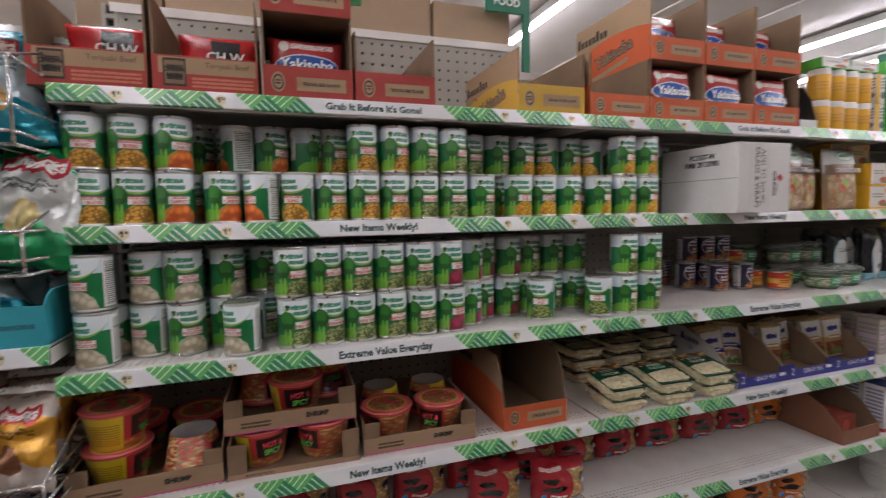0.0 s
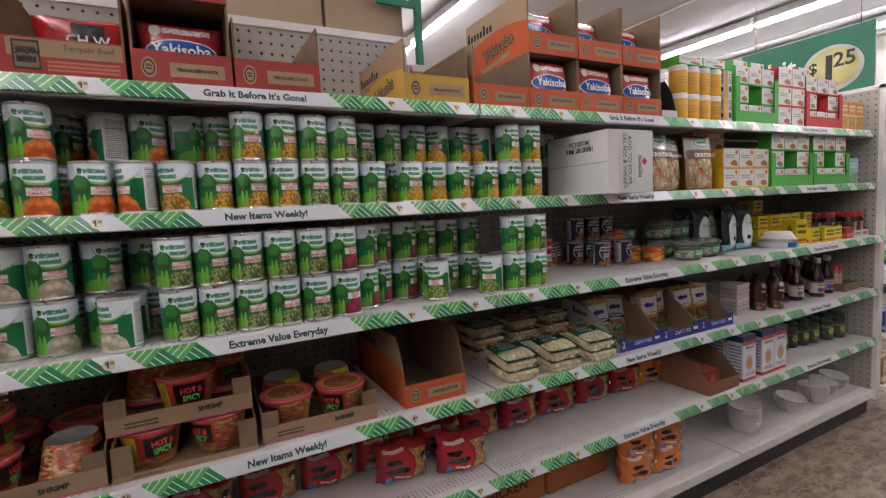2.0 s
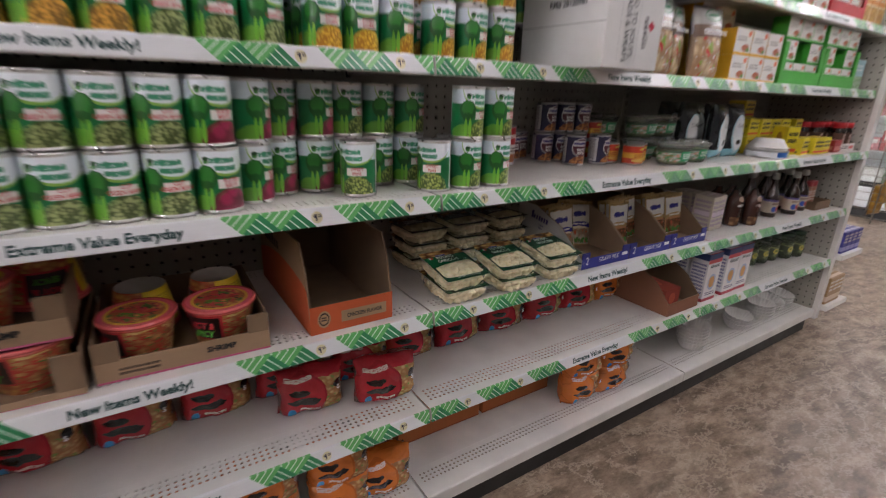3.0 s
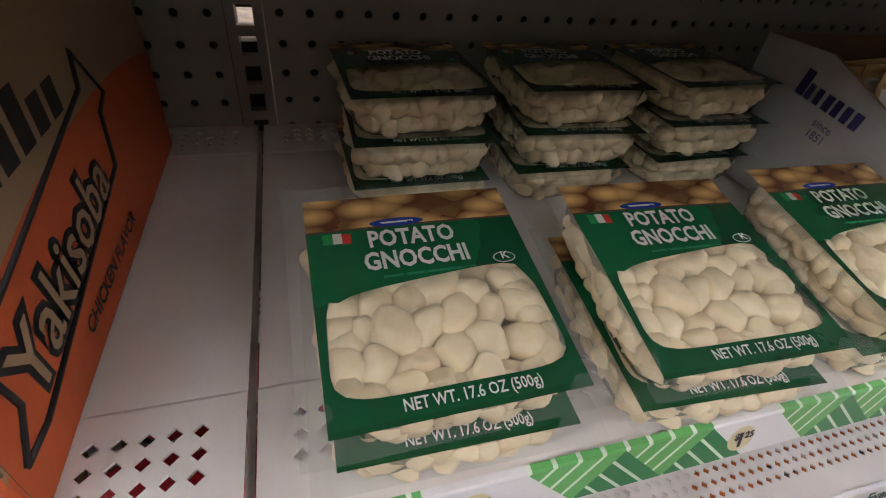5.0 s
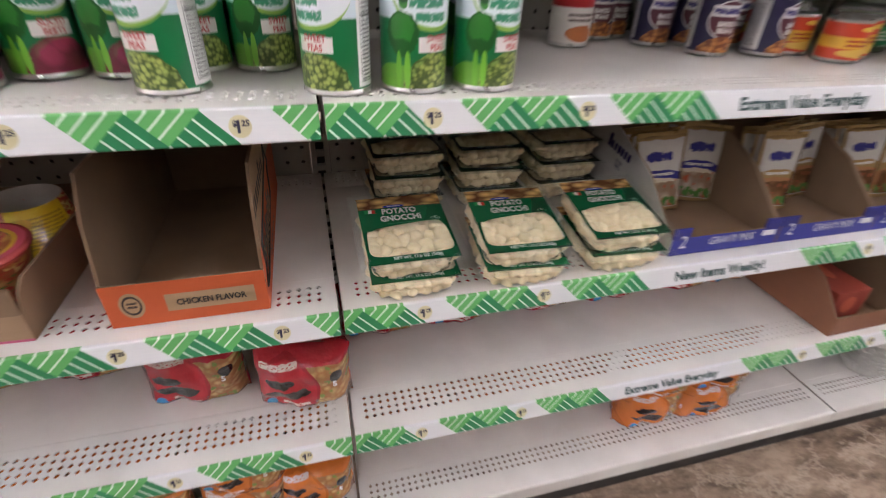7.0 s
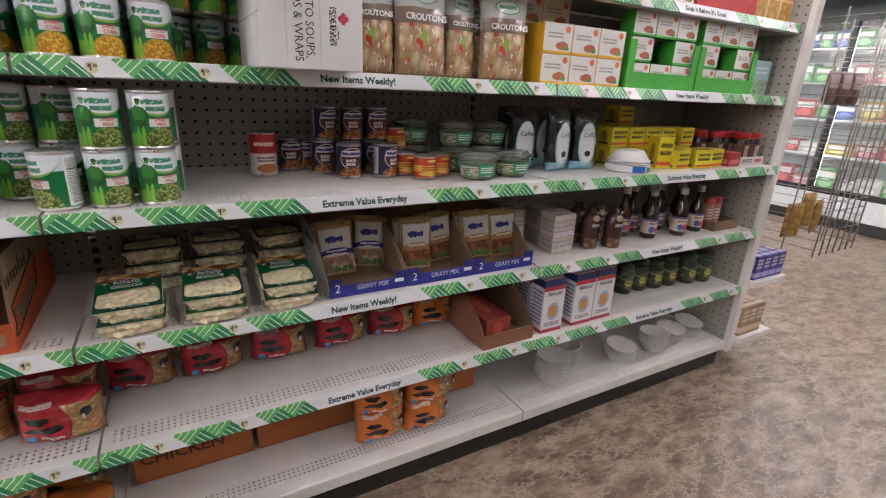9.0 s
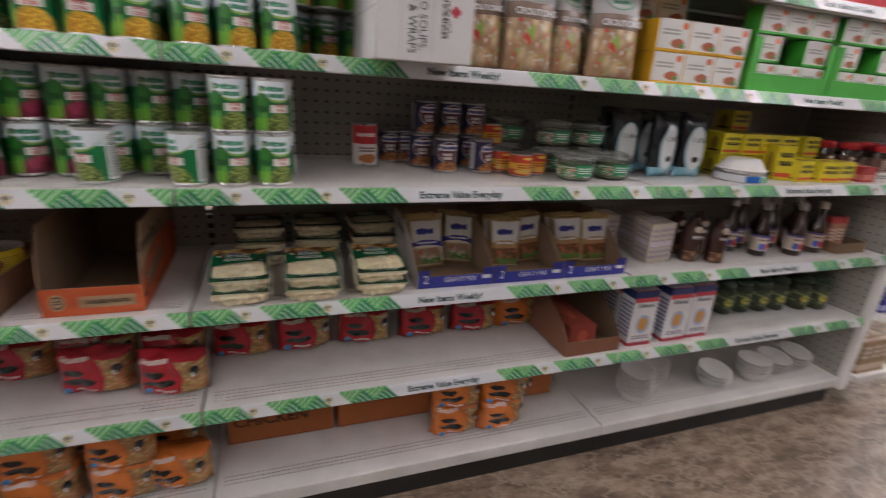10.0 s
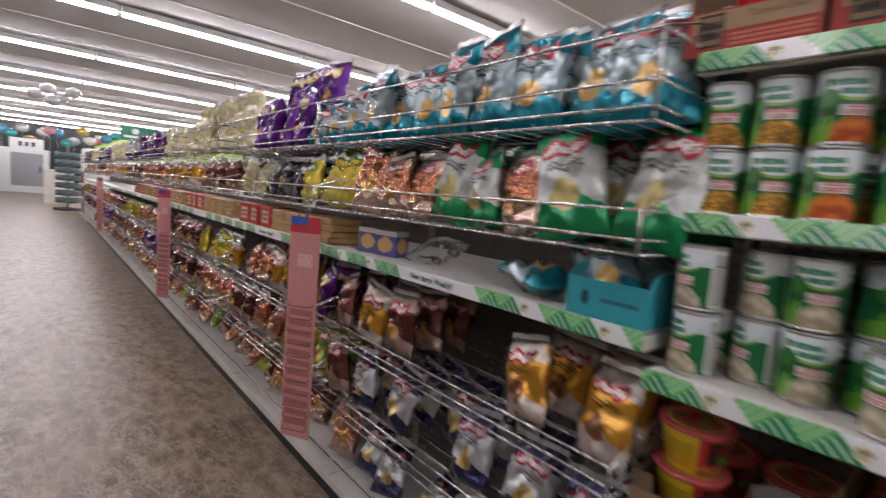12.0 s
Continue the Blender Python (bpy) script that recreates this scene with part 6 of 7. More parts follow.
BRAND_BLUE = plain("dark_blue_ink", (0.03, 0.02, 0.13), 0.5, vary=0.05, bump=0)
SACHET_SEAM = plain("gold_foil_seam", (0.45, 0.30, 0.12), 0.3, 0.5)
GRAVY_SPOTS = ((1.828, 0.186), (1.926, 0.215), (2.056, 0.150), (2.160, 0.185), (2.288, 0.160), (2.386, 0.150))
SACHET_GOLD = (0.46, 0.31, 0.14)
GRAVY = [label("gravy_print_" + nm, SACHET_GOLD, [("rect", 0.05, 0.95, 0.05, 0.94, (0.60, 0.57, 0.54)), ("food", 0.06, 0.94, 0.06, 0.48, food, food_dark, 5), ("specks", 0.06, 0.94, 0.06, 0.48, (0.50, 0.10, 0.05), 5.0, 0.60), ("specks", 0.06, 0.94, 0.06, 0.25, (0.10, 0.24, 0.06), 6.0, 0.52), ("disc", 0.5, 0.36, 0.66, 0.20, band), ("disc", 0.5, 0.26, 0.66, 0.20, food),
                                                  ("food", 0.06, 0.94, 0.06, 0.40, food, food_dark, 5), ("specks", 0.06, 0.94, 0.06, 0.42, (0.50, 0.12, 0.06), 5.0, 0.60), ("specks", 0.06, 0.94, 0.06, 0.2, (0.10, 0.24, 0.06), 6.0, 0.50), ("lines", 0.2, 0.8, 0.475, 0.535, (0.78, 0.76, 0.72), 1), ("script", 0.2, 0.72, 0.66, 0.82, (0.04, 0.04, 0.24), 7)], 0.16, 0.15, coat=0.7, wrinkle=0.8, warp=0.04)
         for nm, food, food_dark, band in (("a", (0.72, 0.62, 0.48), (0.34, 0.20, 0.12), (0.05, 0.05, 0.27)), ("b", (0.46, 0.22, 0.10), (0.16, 0.07, 0.03), (0.40, 0.26, 0.11)))]
fourth_shelf()


# ---- fifth shelf and base deck ----
def ramen_print(name, colour):
    return label(name, colour, [("food", 0.52, 1.0, 0.0, 0.86, (0.66, 0.42, 0.17), (0.36, 0.14, 0.05), 13), ("specks", 0.52, 1.0, 0.0, 0.86, (0.20, 0.24, 0.06), 9.0, 0.66), ("disc", 0.34, 0.47, 0.37, 0.50, tuple(c * 0.75 for c in colour)), ("disc", 0.33, 0.47, 0.35, 0.47, colour), ("blob", 0.30, 0.61, 0.15, 0.075, (0.02, 0.012, 0.012), 12.0), ("blob", 0.36, 0.40, 0.24, 0.085, (0.02, 0.012, 0.012), 12.0),
                                ("lines", 0.30, 0.58, 0.16, 0.26, (0.78, 0.68, 0.62), 1), ("disc", 0.17, 0.17, 0.06, 0.09, (0.06, 0.28, 0.60)), ("disc", 0.88, 0.66, 0.065, 0.10, (0.02, 0.02, 0.02)), ("lines", 0.1, 0.5, 0.82, 0.94, (0.62, 0.5, 0.45), 1)], 0.16, coat=0.6, wrinkle=0.75, warp=0.05)


RAMEN = {"red": ramen_print("red_ramen_print", (0.40, 0.02, 0.03)), "orange": ramen_print("orange_ramen_print", (0.62, 0.17, 0.03))}
RAMEN_MESH = [pouch_data("wrapper", 0.163, 0.118, 0.10, 90 + k, 0.07, 0.32, 18, 16, 0.11) for k in range(3)]
RAMEN_FIRST = {}


def ramen(kind, k, x, y, z, rz=0.0):
    m = pose(x, y, z, 0, 0, rz)
    key = (kind, k % 3)
    if key in RAMEN_FIRST:
        return copy_thing(RAMEN_FIRST[key], m)
    b = thing("ramen_pack", "crinkly %s multipack of instant ramen" % kind, "ramen pack", kind + " ramen packs", m)
    me = RAMEN_MESH[k % 3].copy()
    obj("wrapper", me, RAMEN[kind], b)
    lettering("5", 0.016, pose(0.058, -0.053, 0.073, 90), b, WHITE_INK, bold=0.0005)
    RAMEN_FIRST[key] = b
    return b


def lower_shelves():
    rnd = random.Random(8)
    z5, z6 = SHELVES[4][0] + 0.001, BASE_Z + 0.001
    for k, x in enumerate((1.30, 1.475, 1.66, 1.85, 2.03)):
        ramen("red", k, x, 0.285, z5, rnd.uniform(-6, 6))
    ramen("orange", 0, 2.19, 0.29, z5, 4)
    for k, x in enumerate((0.09, 0.26, 0.43, 0.60, 0.77, 0.94)):
        ramen("red", k, x, 0.285, z5, rnd.uniform(-6, 6))
    for k, (x, y) in enumerate(((0.09, 0.11), (0.262, 0.105), (0.97, 0.185), (1.15, 0.135), (1.13, 0.26), (0.09, 0.24), (0.27, 0.235), (0.96, 0.29))):
        ramen("red", k + 1, x, y, z5, (-4, 6, -6, -8, 0, 3, -5, 4)[k])
    c = display_carton("empty brown carton lying open on the shelf", "", pose(2.355, 0.035, z5, 0, 0, 1), 0.205, 0.36, 0.155, 0.05, 0.14, label("brown_carton_print", (0.24, 0.10, 0.055), [], 0.8), label("brown_carton_side", (0.26, 0.11, 0.06), [], 0.8))
    flap = thing("cardboard_box", "small red-brown carton lying inside the open carton", "box", "", pose(2.335, 0.2, z5 + 0.005, 0, 0, 1))
    block("carton", 0.10, 0.25, 0.075, label("red_brown_print", (0.32, 0.05, 0.03), [("disc", 0.5, 0.5, 0.2, 0.3, (0.5, 0.1, 0.05))], 0.7), flap)
    alm = label("almond_carton_print", (0.76, 0.75, 0.76), [("rect", 0, 1, 0, 0.07, (0.45, 0.04, 0.06)), ("rect", 0, 1, 0.88, 1, (0.02, 0.04, 0.14)), ("rect", 0, 1, 0.80, 0.88, (0.55, 0.05, 0.06)), ("disc", 0.5, 0.40, 0.28, 0.17, (0.35, 0.45, 0.62)), ("blob", 0.5, 0.40, 0.2, 0.12, (0.62, 0.30, 0.08), 7.0), ("lines", 0.15, 0.85, 0.12, 0.2, (0.1, 0.1, 0.2), 2)], 0.4, coat=0.2)
    aside = label("almond_carton_side", (0.72, 0.72, 0.74), [("rect", 0, 1, 0, 0.07, (0.45, 0.04, 0.06)), ("rect", 0, 1, 0.86, 1, (0.02, 0.04, 0.14)), ("lines", 0.1, 0.9, 0.15, 0.8, (0.15, 0.15, 0.3), 9)], 0.4)
    for x, y in ((2.545, 0.080), (2.545, 0.160), (2.690, 0.080), (2.795, 0.083), (2.690, 0.160), (2.795, 0.163), (2.60, 0.25)):
        b = thing("drink_carton", "white, red and navy almond drink carton", "drink carton", "almond drink cartons", pose(x, y, z5))
        block("carton", 0.096, 0.07, 0.200, [alm, aside, aside], b)
        bm = bmesh.new()
        add_box(bm, -0.046, 0.046, -0.003, 0.003, 0.199, 0.211, 0.001)
        part("top_fin", bm, aside, b)
        lettering("Almond", 0.022, pose(0, -0.0356, 0.148, 90), b, NAVY_INK, 0.9, bold=0.0006)
    pick = clear("green_jar_glass", (0.62, 0.72, 0.55), 0.9, 0.05, 0.08)
    fill = label("pickle_fill", (0.07, 0.09, 0.03), [("food", 0, 1, 0, 1, (0.10, 0.13, 0.04), (0.02, 0.03, 0.01), 8, 2)], 0.4)
    pl = label("pickle_label", (0.055, 0.075, 0.035), [("specks", 0, 1, 0, 1, (0.20, 0.24, 0.10), 6.0, 0.55), ("disc", 0.46, 0.45, 0.07, 0.24, (0.60, 0.50, 0.10)), ("lines", 0.42, 0.58, 0.4, 0.6, (0.05, 0.15, 0.03), 2)], 0.4)
    lidm = plain("dark_green_lid", (0.03, 0.06, 0.03), 0.4)
    first = None
    for x, y in ((3.08, 0.20), (3.17, 0.20), (3.26, 0.19), (3.35, 0.185), (3.46, 0.165), (3.55, 0.15), (3.25, 0.28), (3.45, 0.26), (3.54, 0.25), (2.98, 0.22)):
        m = pose(x, y, z5)
        if first:
            copy_thing(first, m)
        else:
            first = turned_thing("pickle_jar", "glass jar of green pickles with a dark lid", "jar", "pickle jars", [(0.001, 0.001), (0.036, 0.001), (0.040, 0.007), (0.040, 0.10), (0.033, 0.115), (0.033, 0.12)], pick, m, 24, [(0.0405, 0.025), (0.0405, 0.085)], pl,
                                 [("filling", [(0.001, 0.004), (0.037, 0.004), (0.038, 0.1), (0.001, 0.1)], fill), ("lid", [(0.034, 0.117), (0.0365, 0.118), (0.0365, 0.134), (0.001, 0.135)], lidm)])
    # base deck
    obox = label("orange_case_print", (0.42, 0.13, 0.035), [("rect", 0, 1, 0.0, 0.04, (0.3, 0.08, 0.02)), ("rect", 0, 1, 0.9, 1, (0.35, 0.20, 0.11))], 0.75, wrinkle=0.1)
    for k, (x0, x1) in enumerate(((1.245, 1.555), (1.57, 1.88), (2.05, 2.36))):
        b = thing("cardboard_box", "orange shipping case at the back of the bottom deck", "box", "orange cases on the bottom deck", pose((x0 + x1) / 2, 0.325, z6))
        block("carton", x1 - x0, 0.19, 0.15, obox, b, 0.002)
        if k == 0:
            lettering("CHICKEN", 0.05, pose(-0.03, -0.0965, 0.075, 90), b, plain("dark_case_ink", (0.09, 0.03, 0.012), 0.7), bold=0.001)
        if k == 1:
            lettering("CHICKEN FLAVOR", 0.022, pose(0.05, -0.0965, 0.09, 90), b, plain("dark_case_ink_b", (0.12, 0.04, 0.015), 0.7), bold=0.0006)
    for k, (x, y, zz) in enumerate(((1.93, 0.135, 0), (1.93, 0.135, 0.102), (2.09, 0.125, 0), (2.09, 0.125, 0.102), (0.09, 0.16, 0), (0.25, 0.12, 0), (0.49, 0.13, 0), (0.66, 0.12, 0), (0.83, 0.125, 0), (1.01, 0.12, 0), (1.135, 0.125, 0),
                                    (0.66, 0.12, 0.102), (0.83, 0.13, 0.102), (1.01, 0.12, 0.102), (0.25, 0.27, 0), (0.09, 0.28, 0), (0.49, 0.27, 0), (0.83, 0.27, 0), (1.1, 0.27, 0), (0.66, 0.26, 0), (2.19, 0.25, 0), (1.1, 0.27, 0.102))):
        ramen("orange", k, x, y, z6 + zz, rnd.uniform(-7, 7))
    paper = plain("white_bowl_paper", (0.80, 0.78, 0.75), 0.65, vary=0.06)
    bowl = lathe_data("paper_bowl", [(0.001, 0.002), (0.038, 0.002), (0.042, 0.004), (0.062, 0.040), (0.065, 0.042), (0.064, 0.044), (0.060, 0.040), (0.041, 0.007), (0.001, 0.006)], 96, lambda a, v: 0.075 * v * math.sin(a * 2 * math.pi * 24))
    for x, y, n, fl in ((2.66, 0.13, 6, 0), (2.79, 0.20, 5, 0), (3.05, 0.135, 3, 0), (3.26, 0.125, 4, 0), (3.40, 0.15, 3, 0), (3.54, 0.16, 3, 0)):
        st = thing("bowl_stack", "stack of white fluted paper bowls on the bottom deck", "bowls", "paper bowl stacks", pose(x, y, z6 + (0.046 + 0.0125 * (n - 1) if fl else 0), 180 if fl else (8 if n == 3 else 0)))
        for k in range(n):
            b = obj("bowl", bowl, paper, st)
            b.matrix_basis = pose(0, 0, 0.0155 * k)


lower_shelves()


# ---- snack shelving that carries the run on to the other side ----
def snack_print(name, main, top, title, chip, metal=0.6, rough=0.17):
    return label(name, main, [("rect", 0, 1, 0.74, 1, top), ("blob", 0.5, 0.02, 0.75, 0.30, top, 3.0), ("blob", 0.50, 0.36, 0.22, 0.14, chip, 5.0), ("rect", 0.16, 0.84, 0.70, 0.84, title), ("lines", 0.2, 0.8, 0.71, 0.83, (0.72, 0.70, 0.68), 1), ("lines", 0.22, 0.78, 0.56, 0.65, tuple(c * 0.2 for c in main), 2), ("rect", 0, 1, 0.955, 1, tuple(c * 0.6 for c in top))], rough, metal, coat=0.35, wrinkle=0.8, warp=0.14)


SNACK = {
    "teal": snack_print("teal_bag_print", (0.34, 0.42, 0.45), (0.005, 0.20, 0.27), (0.35, 0.04, 0.06), (0.55, 0.34, 0.12)),
    "purple": snack_print("purple_bag_print", (0.12, 0.02, 0.24), (0.14, 0.025, 0.27), (0.62, 0.45, 0.05), (0.62, 0.30, 0.05)),
    "cream": label("cream_bag_print", (0.66, 0.60, 0.38), [("food", 0, 1, 0.0, 0.9, (0.72, 0.66, 0.42), (0.45, 0.38, 0.20), 9), ("rect", 0.2, 0.8, 0.34, 0.5, (0.60, 0.45, 0.08)), ("lines", 0.2, 0.8, 0.38, 0.46, (0.15, 0.08, 0.3), 1)], 0.25, coat=0.4, wrinkle=0.8, warp=0.12),
    "copper": snack_print("copper_bag_print", (0.62, 0.24, 0.13), (0.66, 0.46, 0.38), (0.45, 0.03, 0.04), (0.66, 0.36, 0.12), 0.75),
    "green": snack_print("green_bag_print", (0.52, 0.54, 0.52), (0.006, 0.26, 0.08), (0.42, 0.03, 0.05), (0.45, 0.36, 0.14), 0.3),
    "orange": snack_print("orange_bag_print", (0.72, 0.36, 0.04), (0.60, 0.53, 0.48), (0.40, 0.03, 0.03), (0.26, 0.11, 0.05)),
    "navy": snack_print("navy_bag_print", (0.60, 0.60, 0.62), (0.03, 0.035, 0.10), (0.35, 0.03, 0.06), (0.58, 0.42, 0.16)),
    "brown": snack_print("brown_bag_print", (0.13, 0.035, 0.025), (0.30, 0.20, 0.17), (0.35, 0.03, 0.04), (0.5, 0.26, 0.08)),
    "yellow": snack_print("yellow_bag_print", (0.62, 0.46, 0.04), (0.60, 0.48, 0.06), (0.08, 0.22, 0.06), (0.5, 0.32, 0.05)),
    "lime": snack_print("lime_bag_print", (0.36, 0.50, 0.10), (0.5, 0.5, 0.12), (0.5, 0.06, 0.05), (0.5, 0.3, 0.05)),
    "black": snack_print("black_bag_print", (0.03, 0.03, 0.03), (0.05, 0.045, 0.045), (0.45, 0.40, 0.30), (0.35, 0.25, 0.12)),
}
BIG = [pouch_data("bag", 0.165, 0.25, 0.065, 120 + k, 0.07, 0.5, 18, 22, 0.26) for k in range(3)]
SMALL = [pouch_data("bag", 0.132, 0.185, 0.06, 130 + k, 0.07, 0.5, 16, 18, 0.28) for k in range(3)]
SEAM = plain("silver_seam", (0.5, 0.5, 0.5), 0.3, 0.6)
SNACK_FIRST = {}
SNACK_WORDS = {"teal": "silver and teal", "purple": "purple", "cream": "clear cream-coloured popcorn", "copper": "shiny copper", "green": "green and white", "orange": "orange", "navy": "navy and white", "brown": "brown", "yellow": "yellow", "lime": "lime green", "black": "black"}


FAR_BAGS = []


def snack_bag(kind, big, k, m):
    if m.translation.x < -4.4:
        FAR_BAGS.append((kind, big, k % 3, m))
        return None
    key = (kind, big, k % 3)
    if key in SNACK_FIRST:
        return copy_thing(SNACK_FIRST[key], m)
    b = thing("snack_bag", "%s crinkled %s snack bag in a wire basket" % ("large" if big else "small", SNACK_WORDS[kind]), "snack bag", "%s snack bags" % kind, m)
    me = (BIG if big else SMALL)[k % 3]
    obj("foil_bag", me.copy(), SNACK[kind], b)
    h, w = (0.25, 0.165) if big else (0.185, 0.132)
    teeth = [(-w / 2 + w * q / 24, h + 0.004 + (0.004 if q % 2 else 0.0)) for q in range(25)]
    lift = [max(v.co.z for v in me.vertices if abs(v.co.x - x) < w * 0.06) - h for x, z in teeth]
    verts = [(x, 0.0, h - 0.006 + dz) for (x, z), dz in zip(teeth, lift)] + [(x, 0.002 * math.sin(x * 90), z + 0.006 + dz) for (x, z), dz in zip(teeth, lift)]
    seam = bpy.data.meshes.new("top_seam")
    seam.from_pydata(verts, [], [(q, q + 1, 26 + q, 25 + q) for q in range(24)])
    obj("top_seam", seam, SEAM, b, "crimped silver top seam")
    SNACK_FIRST[key] = b
    return b


def join_far_bags():
    """Bags too far off to tell apart, in one mesh."""
    kinds = list(SNACK)
    vs, fs, uvs, idx, n = [], [], [], [], 0
    for kind, big, k, m in FAR_BAGS:
        me = (BIG if big else SMALL)[k]
        vs += [tuple(m @ v.co) for v in me.vertices]
        for p in me.polygons:
            fs.append(tuple(n + q for q in p.vertices))
            uvs += [tuple(me.uv_layers[0].data[q].uv) for q in p.loop_indices]
            idx.append(kinds.index(kind))
        n += len(me.vertices)
    me = bpy.data.meshes.new("far_snack_bags")
    me.from_pydata(vs, [], fs)
    lay = me.uv_layers.new()
    lay.data.foreach_set("uv", np.array(uvs, dtype=np.float32).ravel())
    me.polygons.foreach_set("material_index", np.array(idx, dtype=np.int32))
    me.shade_smooth()
    tagged(obj("snack_bags", me, [SNACK[k] for k in kinds]), "rows of coloured snack bags far along the baskets", "snack bags", "", "stuff")


BASKETS = [(1.425, (0.022, 0.065, 0.145)), (1.205, (0.025, 0.075)), (0.775, (0.025, 0.06)), (0.535, (0.03, 0.065))]
TAPE = label("pink_strip_print", (0.62, 0.28, 0.27), [("rect", 0, 1, 0.93, 1, (0.5, 0.04, 0.06)), ("rect", 0, 0.6, 0.965, 1, (0.05, 0.10, 0.4)), ("lines", 0.3, 0.8, 0.76, 0.86, (0.72, 0.45, 0.45), 1), ("lines", 0.1, 0.9, 0.05, 0.6, (0.35, 0.12, 0.12), 12)], 0.4)


BASKET_FIRST = {}


def wire_basket(x, z, rails, near):
    if (rails, near) in BASKET_FIRST:
        return copy_thing(BASKET_FIRST[rails, near], pose(x, 0, z))
    b = BASKET_FIRST[rails, near] = thing("wire_basket", "chrome wire basket shelf fixed to the shelving", "basket", "wire baskets", pose(x, 0, z))
    w = SEC
    for r in rails:
        tube("front_rail", [(0.006, 0.30, r), (0.006, -0.06, r), (w - 0.006, -0.06, r), (w - 0.006, 0.30, r)], 0.0032, STEEL, b)
    tube("base_rail", [(0.006, 0.44, 0.0), (0.006, -0.055, 0.0), (w - 0.006, -0.055, 0.0), (w - 0.006, 0.44, 0.0)], 0.0032, STEEL, b)
    n = 24 if near else 8
    for k in range(1, n):
        tube("floor_wire", [(w * k / n, 0.44, 0.0), (w * k / n, -0.058, 0.0), (w * k / n, -0.06, rails[0])], 0.0015, STEEL, b)
    for q in (0.006, w - 0.006):
        tube("side_brace", [(q, -0.06, 0.0), (q, -0.06, rails[-1]), (q, 0.10, rails[-1] + 0.05), (q, 0.44, rails[-1] + 0.05)], 0.003, STEEL, b)
    for d in (0.10, 0.20, 0.32):
        tube("cross_wire", [(0.006, d, -0.002), (w - 0.006, d, -0.002)], 0.002, STEEL, b)
    return b


def snack_section(n):
    x = -SEC * (n + 1)
    near = n < 2
    sec = thing("shelving_section", "white steel shelving section with wire baskets for snack bags", "shelving", "snack shelving", pose(x, 0, 0))
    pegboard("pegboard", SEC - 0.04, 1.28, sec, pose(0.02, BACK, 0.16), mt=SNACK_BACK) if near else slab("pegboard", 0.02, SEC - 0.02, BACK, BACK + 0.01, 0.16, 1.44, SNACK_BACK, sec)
    slab("upright", -0.019, 0.019, BACK - 0.004, BACK + 0.03, 0.1, 1.52, PEG_ENAMEL, sec)
    d = obj("shelf", DECKS[BACK], WHITE_ENAMEL, sec) if near else slab("shelf", 0.003, SEC - 0.003, 0, BACK, -0.035, 0, WHITE_ENAMEL, sec)
    d.matrix_basis = pose(0, 0.0, 1.066)
    add_strip(sec, 0, -0.002, 1.067, "New Items Weekly!" if near else "", near)
    b = obj("base_deck", DECKS["base"], WHITE_ENAMEL, sec)
    b.matrix_basis = pose(0, 0.065, 0.152) @ Matrix.Diagonal((1, (BACK - 0.065) / (BACK - BASE_Y), 1, 1))
    tube("deck_rail", [(0.01, 0.075, BASE_Z + 0.05), (SEC - 0.01, 0.075, BASE_Z + 0.05)], 0.003, STEEL, sec)
    slab("kick_plate", 0, SEC, 0.092, 0.115, FLOOR, 0.13, KICK, sec, lab="black scuffed kick plate")
    for z, rails in BASKETS:
        wire_basket(x, z, rails, near)
    return sec


ROWS_NEAR = [
    # basket 0, from the seam outwards
    [("teal", 1)] * 9,
    [("green", 1), ("green", 1), ("copper", 0), ("green", 0), ("green", 1), ("copper", 0), ("copper", 0), ("copper", 1), ("yellow", 1)],
    [("orange", 0), ("orange", 0), ("black", 0), ("brown", 0), ("brown", 0), ("orange", 0), ("brown", 0)],
    [("navy", 0), ("navy", 0), ("navy", 0), ("navy", 0), ("navy", 0), ("navy", 0), ("brown", 0)],
]
ROWS_NEXT = [
    [("teal", 0), ("teal", 0), ("purple", 1), ("purple", 1), ("purple", 1), ("purple", 1), ("cream", 1), ("cream", 1)],
    [("yellow", 1), ("yellow", 0), ("black", 0), ("black", 0), ("black", 0), ("cream", 0), ("cream", 0), ("brown", 0)],
    [("purple", 0), ("purple", 0), ("orange", 0), ("orange", 0), ("copper", 0), ("copper", 0), ("orange", 0)],
    [("lime", 0), ("yellow", 0), ("orange", 0), ("copper", 0), ("copper", 0), ("brown", 0), ("brown", 0)],
]


